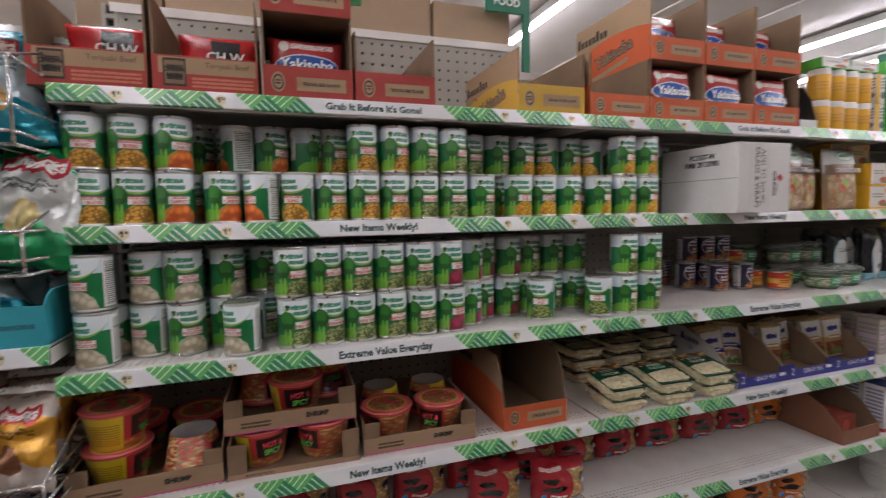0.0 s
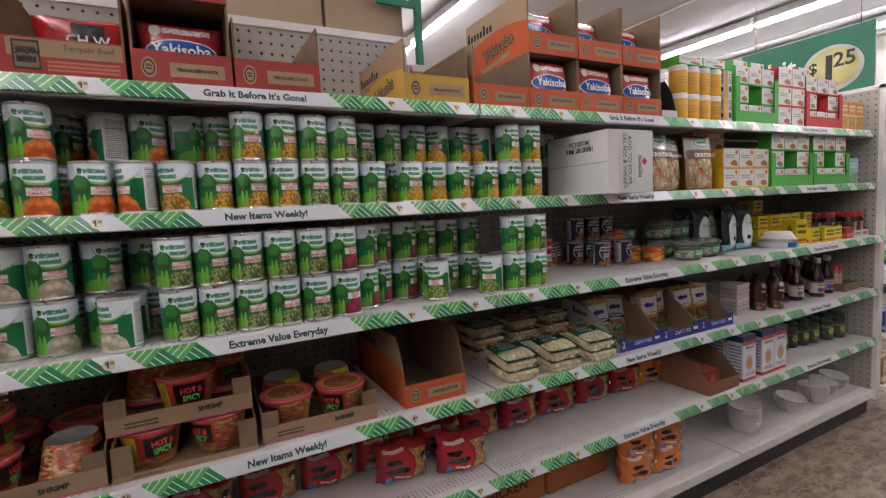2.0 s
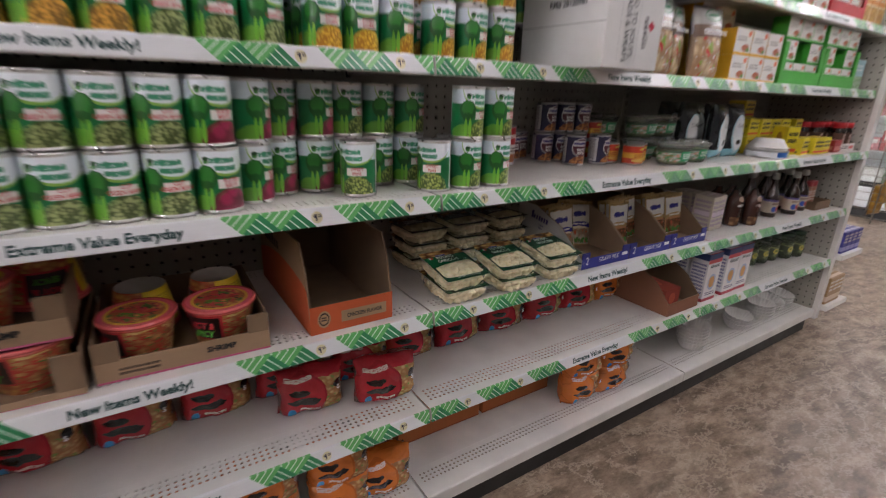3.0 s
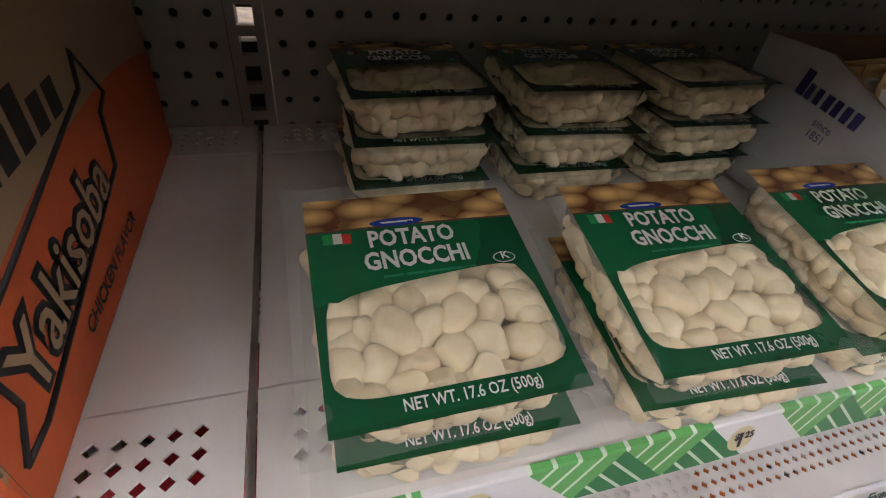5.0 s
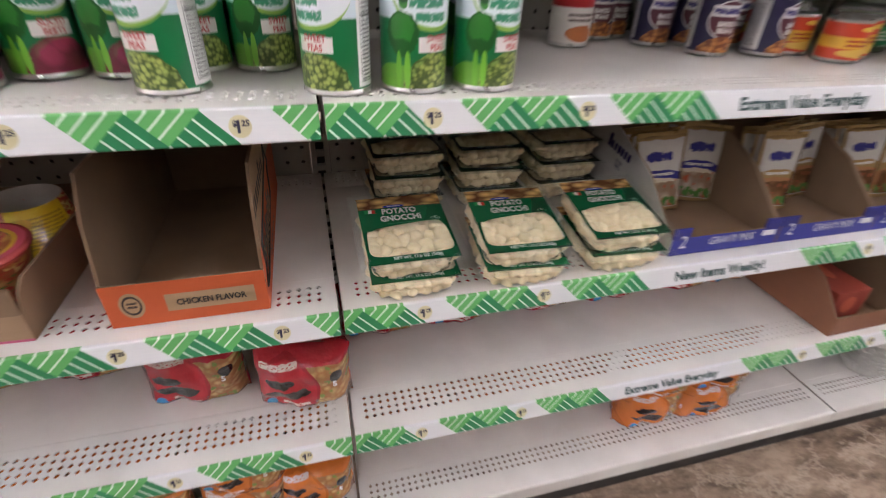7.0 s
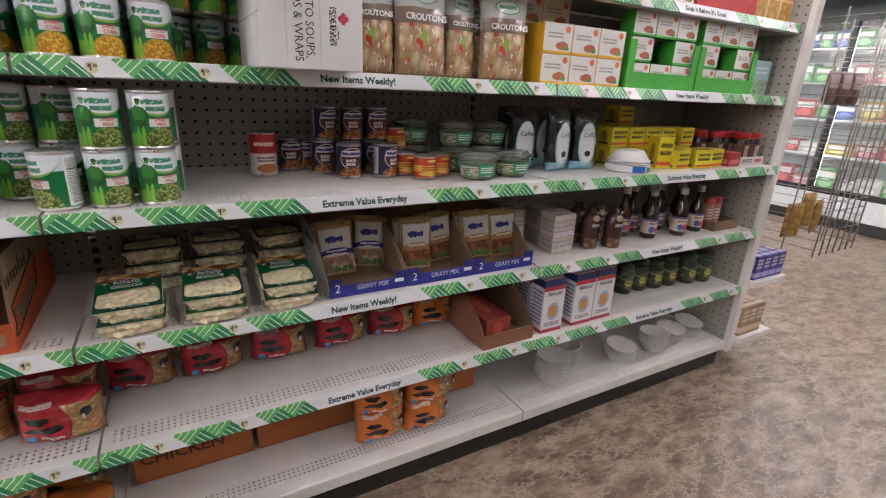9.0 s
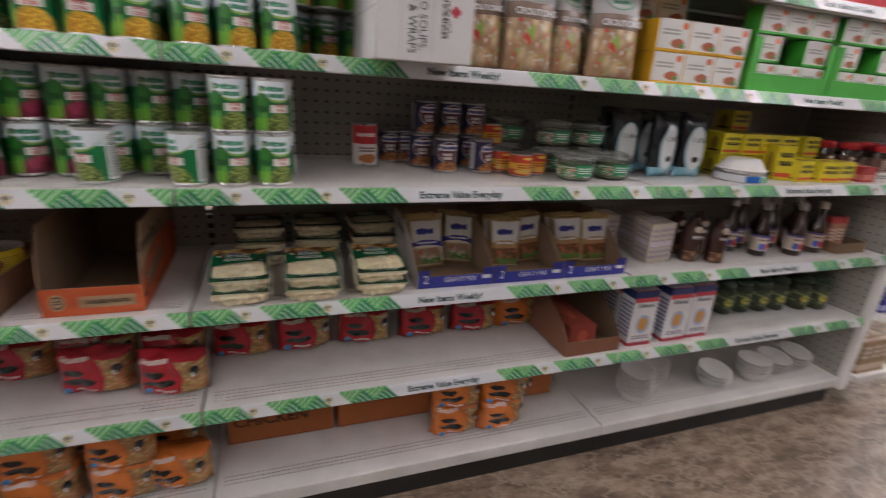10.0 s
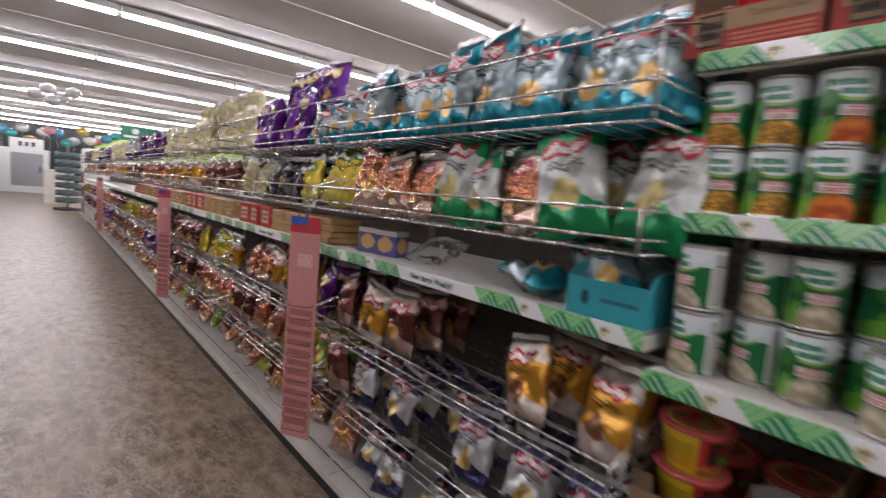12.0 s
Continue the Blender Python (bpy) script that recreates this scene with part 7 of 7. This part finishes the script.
def fill_snacks(n):
    rnd = random.Random(40 + n)
    x1 = -SEC * n
    rows = ROWS_NEAR if n == 0 else ROWS_NEXT if n == 1 else None
    for j, (z, rails) in enumerate(BASKETS):
        if rows:
            row = rows[j]
        else:
            pool = (("cream", "purple", "navy"), ("orange", "copper", "brown"), ("brown", "copper", "yellow"), ("brown", "purple", "copper"))[j]
            start = pool[n % 3]
            row = [(start if q < 4 else pool[(n + 1) % 3], j == 0) for q in range(7)]
            if n == 2 and j == 0:
                row = [("cream", 1)] * 7
        step = SEC / len(row)
        for q, (kind, big) in enumerate(row):
            for deep in range(3 if n < 2 else 1):
                xx = x1 - step * (q + 0.5) + rnd.uniform(-0.012, 0.012)
                if n == 0 and ((j == 2 and q in (2, 3)) or (j == 3 and q == 3 and deep == 0)):
                    continue
                m = pose(xx, 0.03 + 0.105 * deep + rnd.uniform(0, 0.02), z + 0.006, rnd.uniform(-22, -2), rnd.uniform(-15, 15), rnd.uniform(-20, 20))
                snack_bag(kind, big, q + deep + n, m)
        if n == 1 and j == 0:
            for q in range(4):
                snack_bag("purple", 1, q, pose(x1 - 0.32 - 0.11 * q, 0.12, z + 0.14, -12, rnd.uniform(-8, 8), rnd.uniform(-15, 15)))
        if n == 2 and j == 0:
            for q in range(9):
                snack_bag("cream", 1, q, pose(x1 - 0.04 - 0.13 * q, 0.11 + 0.03 * (q % 2), z + 0.13, -10, rnd.uniform(-12, 12), rnd.uniform(-15, 15)))
    # bags lying about on the bottom deck
    kinds = ("navy", "navy", "navy", "green", "navy", "navy", "navy") if n == 0 else ("lime", "copper", "copper", "copper", "brown", "copper", "brown")
    for q in range(7):
        snack_bag(kinds[(q + n) % 7], 0, q, pose(x1 - SEC * (q + 0.5) / 7, 0.17 + rnd.uniform(-0.02, 0.04), BASE_Z + 0.01, rnd.uniform(-60, -25), 0, rnd.uniform(-25, 25)))


def middle_shelf(n):
    """Biscuits and boxes on the flat shelf between the baskets."""
    z, x1 = 1.067, -SEC * n
    if n == 0:
        blue = label("turquoise_tray_print", (0.03, 0.33, 0.40), [("disc", 0.25, 0.5, 0.05, 0.2, (0.01, 0.05, 0.08)), ("lines", 0.45, 0.9, 0.4, 0.6, (0.02, 0.12, 0.16), 1)], 0.55)
        bs = plain("turquoise_card", (0.03, 0.33, 0.40), 0.55, vary=0.1)
        display_carton("half-empty turquoise display tray of snack pouches", "", pose(-0.095, 0.01, z), 0.17, 0.25, 0.10, 0.075, 0.04, blue, bs, bs)
        for k in range(3):
            snack_bag("teal", 0, k, pose(-0.10 - 0.02 * k, 0.07 + 0.05 * k, z + 0.01, -35, 20 * (k - 1), 30 - 20 * k))
        snack_bag("teal", 0, 1, pose(-0.235, 0.06, z + 0.035, -85, 0, 70))
        for k in range(2):
            b = thing("small_box", "blue and orange biscuit packet on the shelf", "biscuit packet", "", pose(-0.95 - 0.11 * k, 0.10, z, 0, 0, 10))
            block("carton", 0.10, 0.06, 0.085, label("biscuit_print_%d" % k, (0.10, 0.10, 0.30), [("blob", 0.5, 0.45, 0.35, 0.3, (0.6, 0.38, 0.15), 5.0), ("rect", 0, 1, 0.8, 1, (0.6, 0.55, 0.5))], 0.35, coat=0.3), b)
        bag = thing("snack_bag", "clear bag lying on the shelf", "snack bag", "", pose(-0.80, 0.09, z + 0.005, -70))
        obj("foil_bag", SMALL[1].copy(), CLEAR, bag)
    else:
        wafer = label("wafer_print", (0.58, 0.38, 0.16), [("lines", 0, 1, 0, 1, (0.36, 0.20, 0.07), 8)], 0.5)
        red = label("red_biscuit_print", (0.55, 0.04, 0.03), [("rect", 0.2, 0.8, 0.2, 0.8, (0.68, 0.55, 0.4)), ("lines", 0.25, 0.75, 0.3, 0.7, (0.4, 0.05, 0.04), 2)], 0.4)
        for k in range(7):
            for j in range(4 if k < 4 else 1):
                b = thing("biscuit_pack", "flat tan wafer packet stacked on the shelf" if k < 4 else "red and cream biscuit packet on the shelf", "biscuit packet", "wafer packets" if k < 4 else "red biscuit packets", pose(x1 - 0.09 - 0.155 * k, 0.09, z + 0.024 * j, 0, 0, (k * 7 + j * 5) % 11 - 5))
                block("wrapper", 0.13, 0.13, 0.0235 if k < 4 else 0.10, wafer if k < 4 else red, b, 0.004)


for n in range(11):
    snack_section(n)
    fill_snacks(n)
    if n < 5:
        middle_shelf(n)


join_far_bags()


def clip_strip(x, z0=0.36, z1=1.17):
    """Pink hanging strip with rows of clips."""
    s = thing("clip_strip", "pink hanging display strip with rows of metal clips", "display strip", "pink display strips", pose(x, -0.093, z0, 0, 0, 32))
    bm = bmesh.new()
    add_box(bm, -0.06, 0.06, -0.0015, 0.0015, 0, z1 - z0, 0.0005)
    project_uv(bm)
    part("strip", bm, [TAPE, TAPE, TAPE], s)
    for k in range(11):
        z = 0.03 + 0.046 * k
        tube("clip", [(-0.05, -0.002, z + 0.01), (-0.045, -0.014, z), (0.045, -0.014, z + 0.004), (0.05, -0.002, z + 0.012)], 0.0022, plain("dark_clip", (0.22, 0.08, 0.08), 0.4) if "dark_clip" not in bpy.data.materials else bpy.data.materials["dark_clip"], s)
    tube("hook", [(0, 0.0, z1 - z0 - 0.005), (0, 0.004, z1 - z0 + 0.06), (0.018, 0.030, z1 - z0 + 0.063)], 0.006, CLEAR, s)


for x in (-1.205, -3.66, -8.5):
    clip_strip(x)


# ---- signs and lamps over the shelving ----
SIGN_GREEN = plain("green_sign_paint", (0.005, 0.16, 0.085), 0.45, vary=0.08, scale=4)
WHITE_PAINT = plain("white_sign_paint", (0.78, 0.78, 0.76), 0.45, vary=0.06)
CREAM_PAINT = plain("cream_sign_paint", (0.74, 0.68, 0.30), 0.45, vary=0.06)


def aisle_sign():
    s = thing("aisle_sign", "green aisle sign on a green post behind the top shelf", "sign", "", pose(1.275, 0.512, 1.552))
    slab("post", -0.014, 0.014, 0.012, 0.03, 0.0, 1.4, SIGN_GREEN, s, 0.003)
    slab("blade", -0.165, -0.018, 0.0, 0.012, 0.44, 1.15, SIGN_GREEN, s, 0.003)
    slab("blade", 0.018, 0.25, 0.0, 0.012, 0.60, 1.15, SIGN_GREEN, s, 0.003)
    lettering("FOOD", 0.036, pose(-0.085, -0.002, 0.475, 90), s, WHITE_INK, bold=0.001)
    lettering("9", 0.085, pose(-0.085, -0.002, 0.60, 90), s, WHITE_INK, bold=0.002)
    slab("divider", -0.165, -0.018, -0.001, 0.0, 0.522, 0.526, WHITE_PAINT, s, 0)


aisle_sign()


def price_banner():
    """Green hanging banner with the round price badge, facing up the aisle."""
    s = thing("price_banner", "green hanging banner with a round cream price badge", "sign", "", pose(6.5, 1.62, 2.20))
    slab("board", 0, 0.03, -0.52, 0.75, 0.0, 0.68, SIGN_GREEN, s, 0.004)
    for k, (r, mt) in enumerate(((0.235, WHITE_PAINT), (0.205, CREAM_PAINT))):
        d = obj("badge", lathe_data("badge", [(0.001, 0.004), (r, 0.004), (r, 0.0)], 40), mt, s)
        d.matrix_basis = Matrix.Translation((-0.002 - 0.003 * k, -0.17, 0.30)) @ pose(0, 0, 0, 90, 0, -90) @ Matrix.Diagonal((1.15, 1, 1, 1))
    lettering("1", 0.36, Matrix.Translation((-0.012, -0.145, 0.29)) @ pose(0, 0, 0, 90, 0, -90), s, INK, bold=0.012)
    lettering("$", 0.16, Matrix.Translation((-0.012, 0.0, 0.33)) @ pose(0, 0, 0, 90, 0, -90), s, INK, bold=0.003)
    lettering("25", 0.20, Matrix.Translation((-0.012, -0.28, 0.37)) @ pose(0, 0, 0, 90, 0, -90), s, INK, bold=0.004)
    lettering("it", 0.26, Matrix.Translation((-0.004, 0.24, 0.40)) @ pose(0, 0, 0, 90, 0, -90), s, WHITE_INK, bold=0.006)
    lettering("h", 0.26, Matrix.Translation((-0.004, 0.40, 0.40)) @ pose(0, 0, 0, 90, 0, -90), s, CREAM_PAINT, bold=0.006)
    for y in (-0.4, 0.6):
        tube("cable", [(0.015, y, 0.68), (0.015, y, CEIL - 2.20)], 0.004, STEEL, s)


price_banner()


# ---- end of the run: side ledges, wire rack, glass-door coolers ----
def end_ledges():
    for z, mt, lab, w, h, n in ((0.475, (0.05, 0.045, 0.30), "purple", 0.055, 0.115, 4), (0.185, (0.38, 0.24, 0.12), "brown and cream", 0.06, 0.15, 3)):
        sh = thing("end_ledge", "narrow white ledge on the end panel", "shelf", "end ledges", pose(3.71, 0.0, z))
        slab("ledge", -0.008, 0.26, -0.02, 0.42, -0.03, 0.0, WHITE_ENAMEL, sh, 0.003)
        pr = label("end_box_print_" + lab[:3], mt, [("rect", 0, 1, 0.1, 0.3, tuple(min(0.8, c + 0.3) for c in mt)), ("lines", 0.1, 0.9, 0.45, 0.9, (0.65, 0.6, 0.55), 3)], 0.45)
        for k in range(n):
            b = thing("small_box", "small %s box on the end ledge" % lab, "box", lab + " boxes", pose(3.745 + 0.06 * k, 0.05, z + 0.001))
            block("carton", w, 0.1, h, pr, b)


end_ledges()


def grid_rack():
    """Tall wire rack hung on the end of the shelving."""
    r = thing("wire_rack", "grey wire grid rack hung with small packs at the aisle end", "rack", "", pose(3.7065, -0.20, 0.66))
    dark = plain("dark_wire", (0.34, 0.31, 0.28), 0.35, 0.7)
    for k in range(23):
        z = 0.03 + k * 0.0404
        tube("wire", [(0.0, 0.24, z), (0.0, 0.0, z), (0.34, 0.0, z), (0.34, 0.24, z)], 0.0016, dark, r)
    for x in (0.0, 0.057, 0.113, 0.17, 0.227, 0.283, 0.34):
        tube("upright_wire", [(x, 0.0, 0.0), (x, 0.0, 0.95)], 0.003, dark, r)
    for y in (0.12, 0.24):
        for x in (0.0, 0.34):
            tube("upright_wire", [(x, y, 0.0), (x, y, 0.95)], 0.003, dark, r)
    yel = label("yellow_pack_print", (0.55, 0.30, 0.03), [("food", 0, 1, 0, 1, (0.62, 0.36, 0.05), (0.3, 0.14, 0.02), 6)], 0.4)
    for k in range(3):
        b = thing("snack_pouch", "orange pack hanging in the wire rack", "snack pouch", "orange packs in the rack", pose(3.78 + 0.10 * k, -0.06, 0.70 + 0.04 * (k % 2), 0, 0, 12 * (k - 1)))
        obj("foil_bag", pouch_data("foil_bag", 0.10, 0.15, 0.03, 300 + k), yel, b)
    red = label("red_pack_print", (0.20, 0.09, 0.09), [("rect", 0.1, 0.9, 0.5, 0.9, (0.36, 0.28, 0.27)), ("food", 0, 1, 0, 0.5, (0.25, 0.12, 0.10), (0.1, 0.05, 0.04), 6)], 0.4)
    for k in range(3):
        b = thing("snack_pouch", "red pack hanging high in the wire rack", "snack pouch", "red packs in the rack", pose(3.78 + 0.10 * k, -0.06, 1.26))
        obj("foil_bag", pouch_data("foil_bag", 0.09, 0.13, 0.03, 310 + k), red, b)


grid_rack()


def cooler():
    black = plain("black_cooler_frame", (0.015, 0.015, 0.016), 0.35)
    inner = plain("cooler_white", (0.75, 0.78, 0.80), 0.4)
    lamp = glowing("cooler_lamp", (0.95, 0.98, 1.0), 5.0)
    c = thing("cooler", "glass-door cooler with black frames and lit white shelves", "cooler", "", pose(7.35, 0, FLOOR))
    slab("plinth", 0.05, 0.9, -3.9, 4.5, 0.0, 0.12, black, c)
    slab("bumper", 0.0, 0.06, -3.9, 4.5, 0.12, 0.34, inner, c, 0.01, "white bumper panel")
    slab("back", 0.85, 0.9, -3.9, 4.5, 0.12, 2.2, inner, c)
    slab("canopy", 0.0, 0.9, -3.9, 4.5, 2.0, 2.25, black, c)
    for z in (0.36, 0.72, 1.08, 1.44, 1.78):
        slab("shelf", 0.15, 0.85, -3.9, 4.5, z - 0.02, z, inner, c)
    y = -3.9
    while y < 4.5:
        d = slab("door", 0.0, 0.05, y, y + 0.06, 0.34, 2.0, black, c, 0.004)
        slab("door_sill", 0.004, 0.046, y + 0.06, y + 0.76, 0.34, 0.40, black, c, 0.004)
        p = slab("pane", 0.02, 0.026, y + 0.06, y + 0.76, 0.40, 2.0, CLEAR, c, 0)
        p.visible_shadow = False
        slab("lamp", 0.07, 0.09, y + 0.015, y + 0.045, 0.40, 1.95, lamp, c)
        y += 0.76
    rnd = random.Random(77)
    prints = [label("cold_print_%d" % k, col, [("rect", 0.1, 0.9, 0.55, 0.85, (0.7, 0.68, 0.66)), ("blob", 0.5, 0.3, 0.3, 0.2, tuple(min(0.8, q * 1.8 + 0.1) for q in col), 5.0)], 0.4) for k, col in enumerate(((0.42, 0.04, 0.04), (0.62, 0.60, 0.56), (0.05, 0.10, 0.30), (0.55, 0.35, 0.08), (0.10, 0.28, 0.10), (0.45, 0.14, 0.16)))]
    for z in (0.36, 0.72, 1.08, 1.44, 1.78):
        y = -0.6
        while y < 3.6:
            w = rnd.uniform(0.12, 0.26)
            h = rnd.uniform(0.10, 0.24) if z < 1.7 else 0.16
            b = thing("frozen_box", "boxed frozen food in the cooler", "food box", "boxes in the cooler", pose(7.62, y + w / 2, FLOOR + z + 0.001, 0, 0, -90))
            block("carton", w - 0.008, 0.16, h, prints[rnd.randrange(6)], b, 0.004)
            y += w


cooler()


# ---- far end of the shop ----
def far_end():
    white = plain("freezer_white", (0.74, 0.75, 0.76), 0.4)
    grey = label("freezer_door_print", (0.30, 0.31, 0.33), [("food", 0, 1, 0, 1, (0.36, 0.37, 0.40), (0.24, 0.25, 0.27), 12)], 0.35)
    f = thing("ice_freezer", "white ice freezer with a grey mottled door", "freezer", "", pose(-29.0, -1.35, FLOOR))
    slab("cabinet", 0.0, 0.8, -0.95, 0.95, 0.0, 1.95, white, f, 0.02)
    d = slab("door", 0.8, 0.83, -0.35, 0.75, 0.30, 1.75, grey, f, 0.01)
    slab("handle", 0.83, 0.86, 0.60, 0.66, 0.9, 1.2, INK, d, 0.01)
    slab("header", 0.2, 0.8, -0.4, 0.75, 1.95, 2.4, white, f, 0.01)
    for k in range(3):
        slab("letter_bar", 0.801, 0.806, -0.1 + 0.22 * k, 0.02 + 0.22 * k, 2.05, 2.25, INK, f, 0)
    g = thing("hanging_sign", "green hanging department sign over the far aisle", "sign", "", pose(-20.0, 2.3, 2.42))
    slab("board", -0.02, 0.02, -0.9, 0.95, 0.0, 0.5, SIGN_GREEN, g, 0.005)
    for y in (-0.45, 0.5):
        o = obj("badge", lathe_data("badge", [(0.001, 0.004), (0.10, 0.004), (0.10, 0.0)], 20), WHITE_PAINT, g)
        o.matrix_basis = Matrix.Translation((0.021, y, 0.33)) @ pose(0, 0, 0, 90, 0, 90)
        tube("cable", [(0, y, 0.5), (0, y, CEIL - 2.42)], 0.005, STEEL, g)
    slab("letter_bar", 0.021, 0.024, -0.8, 0.0, 0.1, 0.18, WHITE_PAINT, g, 0)
    slab("letter_bar", 0.021, 0.024, 0.2, 0.85, 0.1, 0.18, WHITE_PAINT, g, 0)
    cols = {"white": (0.72, 0.70, 0.68), "pink": (0.62, 0.30, 0.34), "blue": (0.12, 0.35, 0.55), "teal": (0.08, 0.42, 0.42), "silver": (0.6, 0.6, 0.62), "gold": (0.6, 0.45, 0.12)}
    mats = {k: plain("%s_balloon" % k, v, 0.2, 0.4, coat=0.4) for k, v in cols.items()}
    ball = lathe_data("balloon", [(0.001, -0.30)] + [(0.26 * math.cos(a), 0.20 * math.sin(a) - 0.05) for a in np.linspace(-1.45, 1.5, 11).tolist()] + [(0.001, 0.155)], 20)
    rnd = random.Random(9)
    for k in range(20):
        name = list(cols)[k % 6]
        b = thing("balloon", "shiny %s foil balloon by the far wall" % name, "balloon", "foil balloons", pose(-29.3 + rnd.uniform(-0.3, 0.5), -2.6 + 0.32 * k + rnd.uniform(-0.1, 0.1), 2.75 + rnd.uniform(-0.35, 0.45)))
        obj("skin", ball.copy(), mats[name], b)
        tube("ribbon", [(0, 0, -0.3), (0.05, 0.02, -0.7), (0, 0, FLOOR - b.location.z)], 0.004, WHITE_PAINT, b)
    for k, (y, dz) in enumerate(((-0.85, 0.0), (-0.62, 0.12), (-0.40, -0.04), (-0.18, 0.08), (-0.55, -0.16))):
        b = thing("balloon", "silver foil balloon hanging from the ceiling", "balloon", "silver hanging balloons", pose(-14.0 + 0.1 * k, y, 2.92 + dz, 0, 0, 30 * k) @ Matrix.Diagonal((0.6, 0.6, 0.6, 1)))
        obj("skin", ball.copy(), mats["silver"], b)
        tube("ribbon", [(0, 0, 0.15), (0.0, 0.0, (CEIL - 2.92 - dz) / 0.6)], 0.004, WHITE_PAINT, b)
    lime = plain("lime_wall", (0.32, 0.48, 0.12), 0.6)
    structure("wall_panel", (-30.99, -30.9, 1.5, 9.0, 0.9, 3.1), lime, "lime green wall panel", "wall")
    # white end shelving with bits of stock, near the far end
    e = thing("end_shelving", "white end-of-aisle shelving with red and dark stock", "shelving", "", pose(-14.2, 0.05, FLOOR))
    slab("side_panel", 0.0, 0.05, 0.0, 0.9, 0.0, 1.75, WHITE_ENAMEL, e, 0.005)
    slab("side_panel", -0.9, -0.85, 0.0, 0.9, 0.0, 1.75, WHITE_ENAMEL, e, 0.005)
    for z in (0.15, 0.55, 0.9, 1.25):
        slab("shelf", -0.85, 0.0, -0.05, 0.9, z - 0.03, z, WHITE_ENAMEL, e, 0.003)
    pr = label("far_stock_print", (0.35, 0.07, 0.09), [("food", 0, 1, 0, 1, (0.45, 0.10, 0.12), (0.15, 0.12, 0.12), 5)], 0.5)
    for z in (0.15, 0.55, 0.9):
        for k in range(4):
            b = thing("small_box", "dark red stock on the end shelving", "box", "far red boxes", pose(-14.2 - 0.12 - 0.2 * k, 0.15, FLOOR + z + 0.001))
            block("carton", 0.17, 0.2, 0.26, pr, b)
    t = thing("spinner_rack", "dark spinner rack with small hanging goods", "rack", "", pose(-17.7, -0.12, FLOOR))
    dark = plain("spinner_dark", (0.08, 0.08, 0.09), 0.5)
    obj("pole", lathe_data("pole", [(0.001, 0), (0.35, 0.0), (0.35, 0.06), (0.03, 0.09), (0.03, 1.9), (0.001, 1.9)], 20), dark, t)
    stock = label("spinner_print", (0.10, 0.11, 0.13), [("food", 0, 1, 0, 1, (0.32, 0.34, 0.38), (0.03, 0.08, 0.08), 9)], 0.4)
    for k in range(7):
        o = obj("pocket", lathe_data("pocket", [(0.10, 0.0), (0.30, 0.02), (0.30, 0.17), (0.10, 0.18)], 14), stock, t)
        o.matrix_basis = pose(0, 0, 0.2 + 0.22 * k)
    c = thing("checkout_counter", "cream counter end with a dark screen on it", "counter", "", pose(-21.2, -0.30, FLOOR))
    slab("counter", -0.6, 0.6, -0.35, 0.45, 0.0, 1.15, WHITE_ENAMEL, c, 0.02)
    slab("screen", -0.1, 0.1, -0.1, 0.1, 1.15, 1.55, INK, c, 0.02)


far_end()
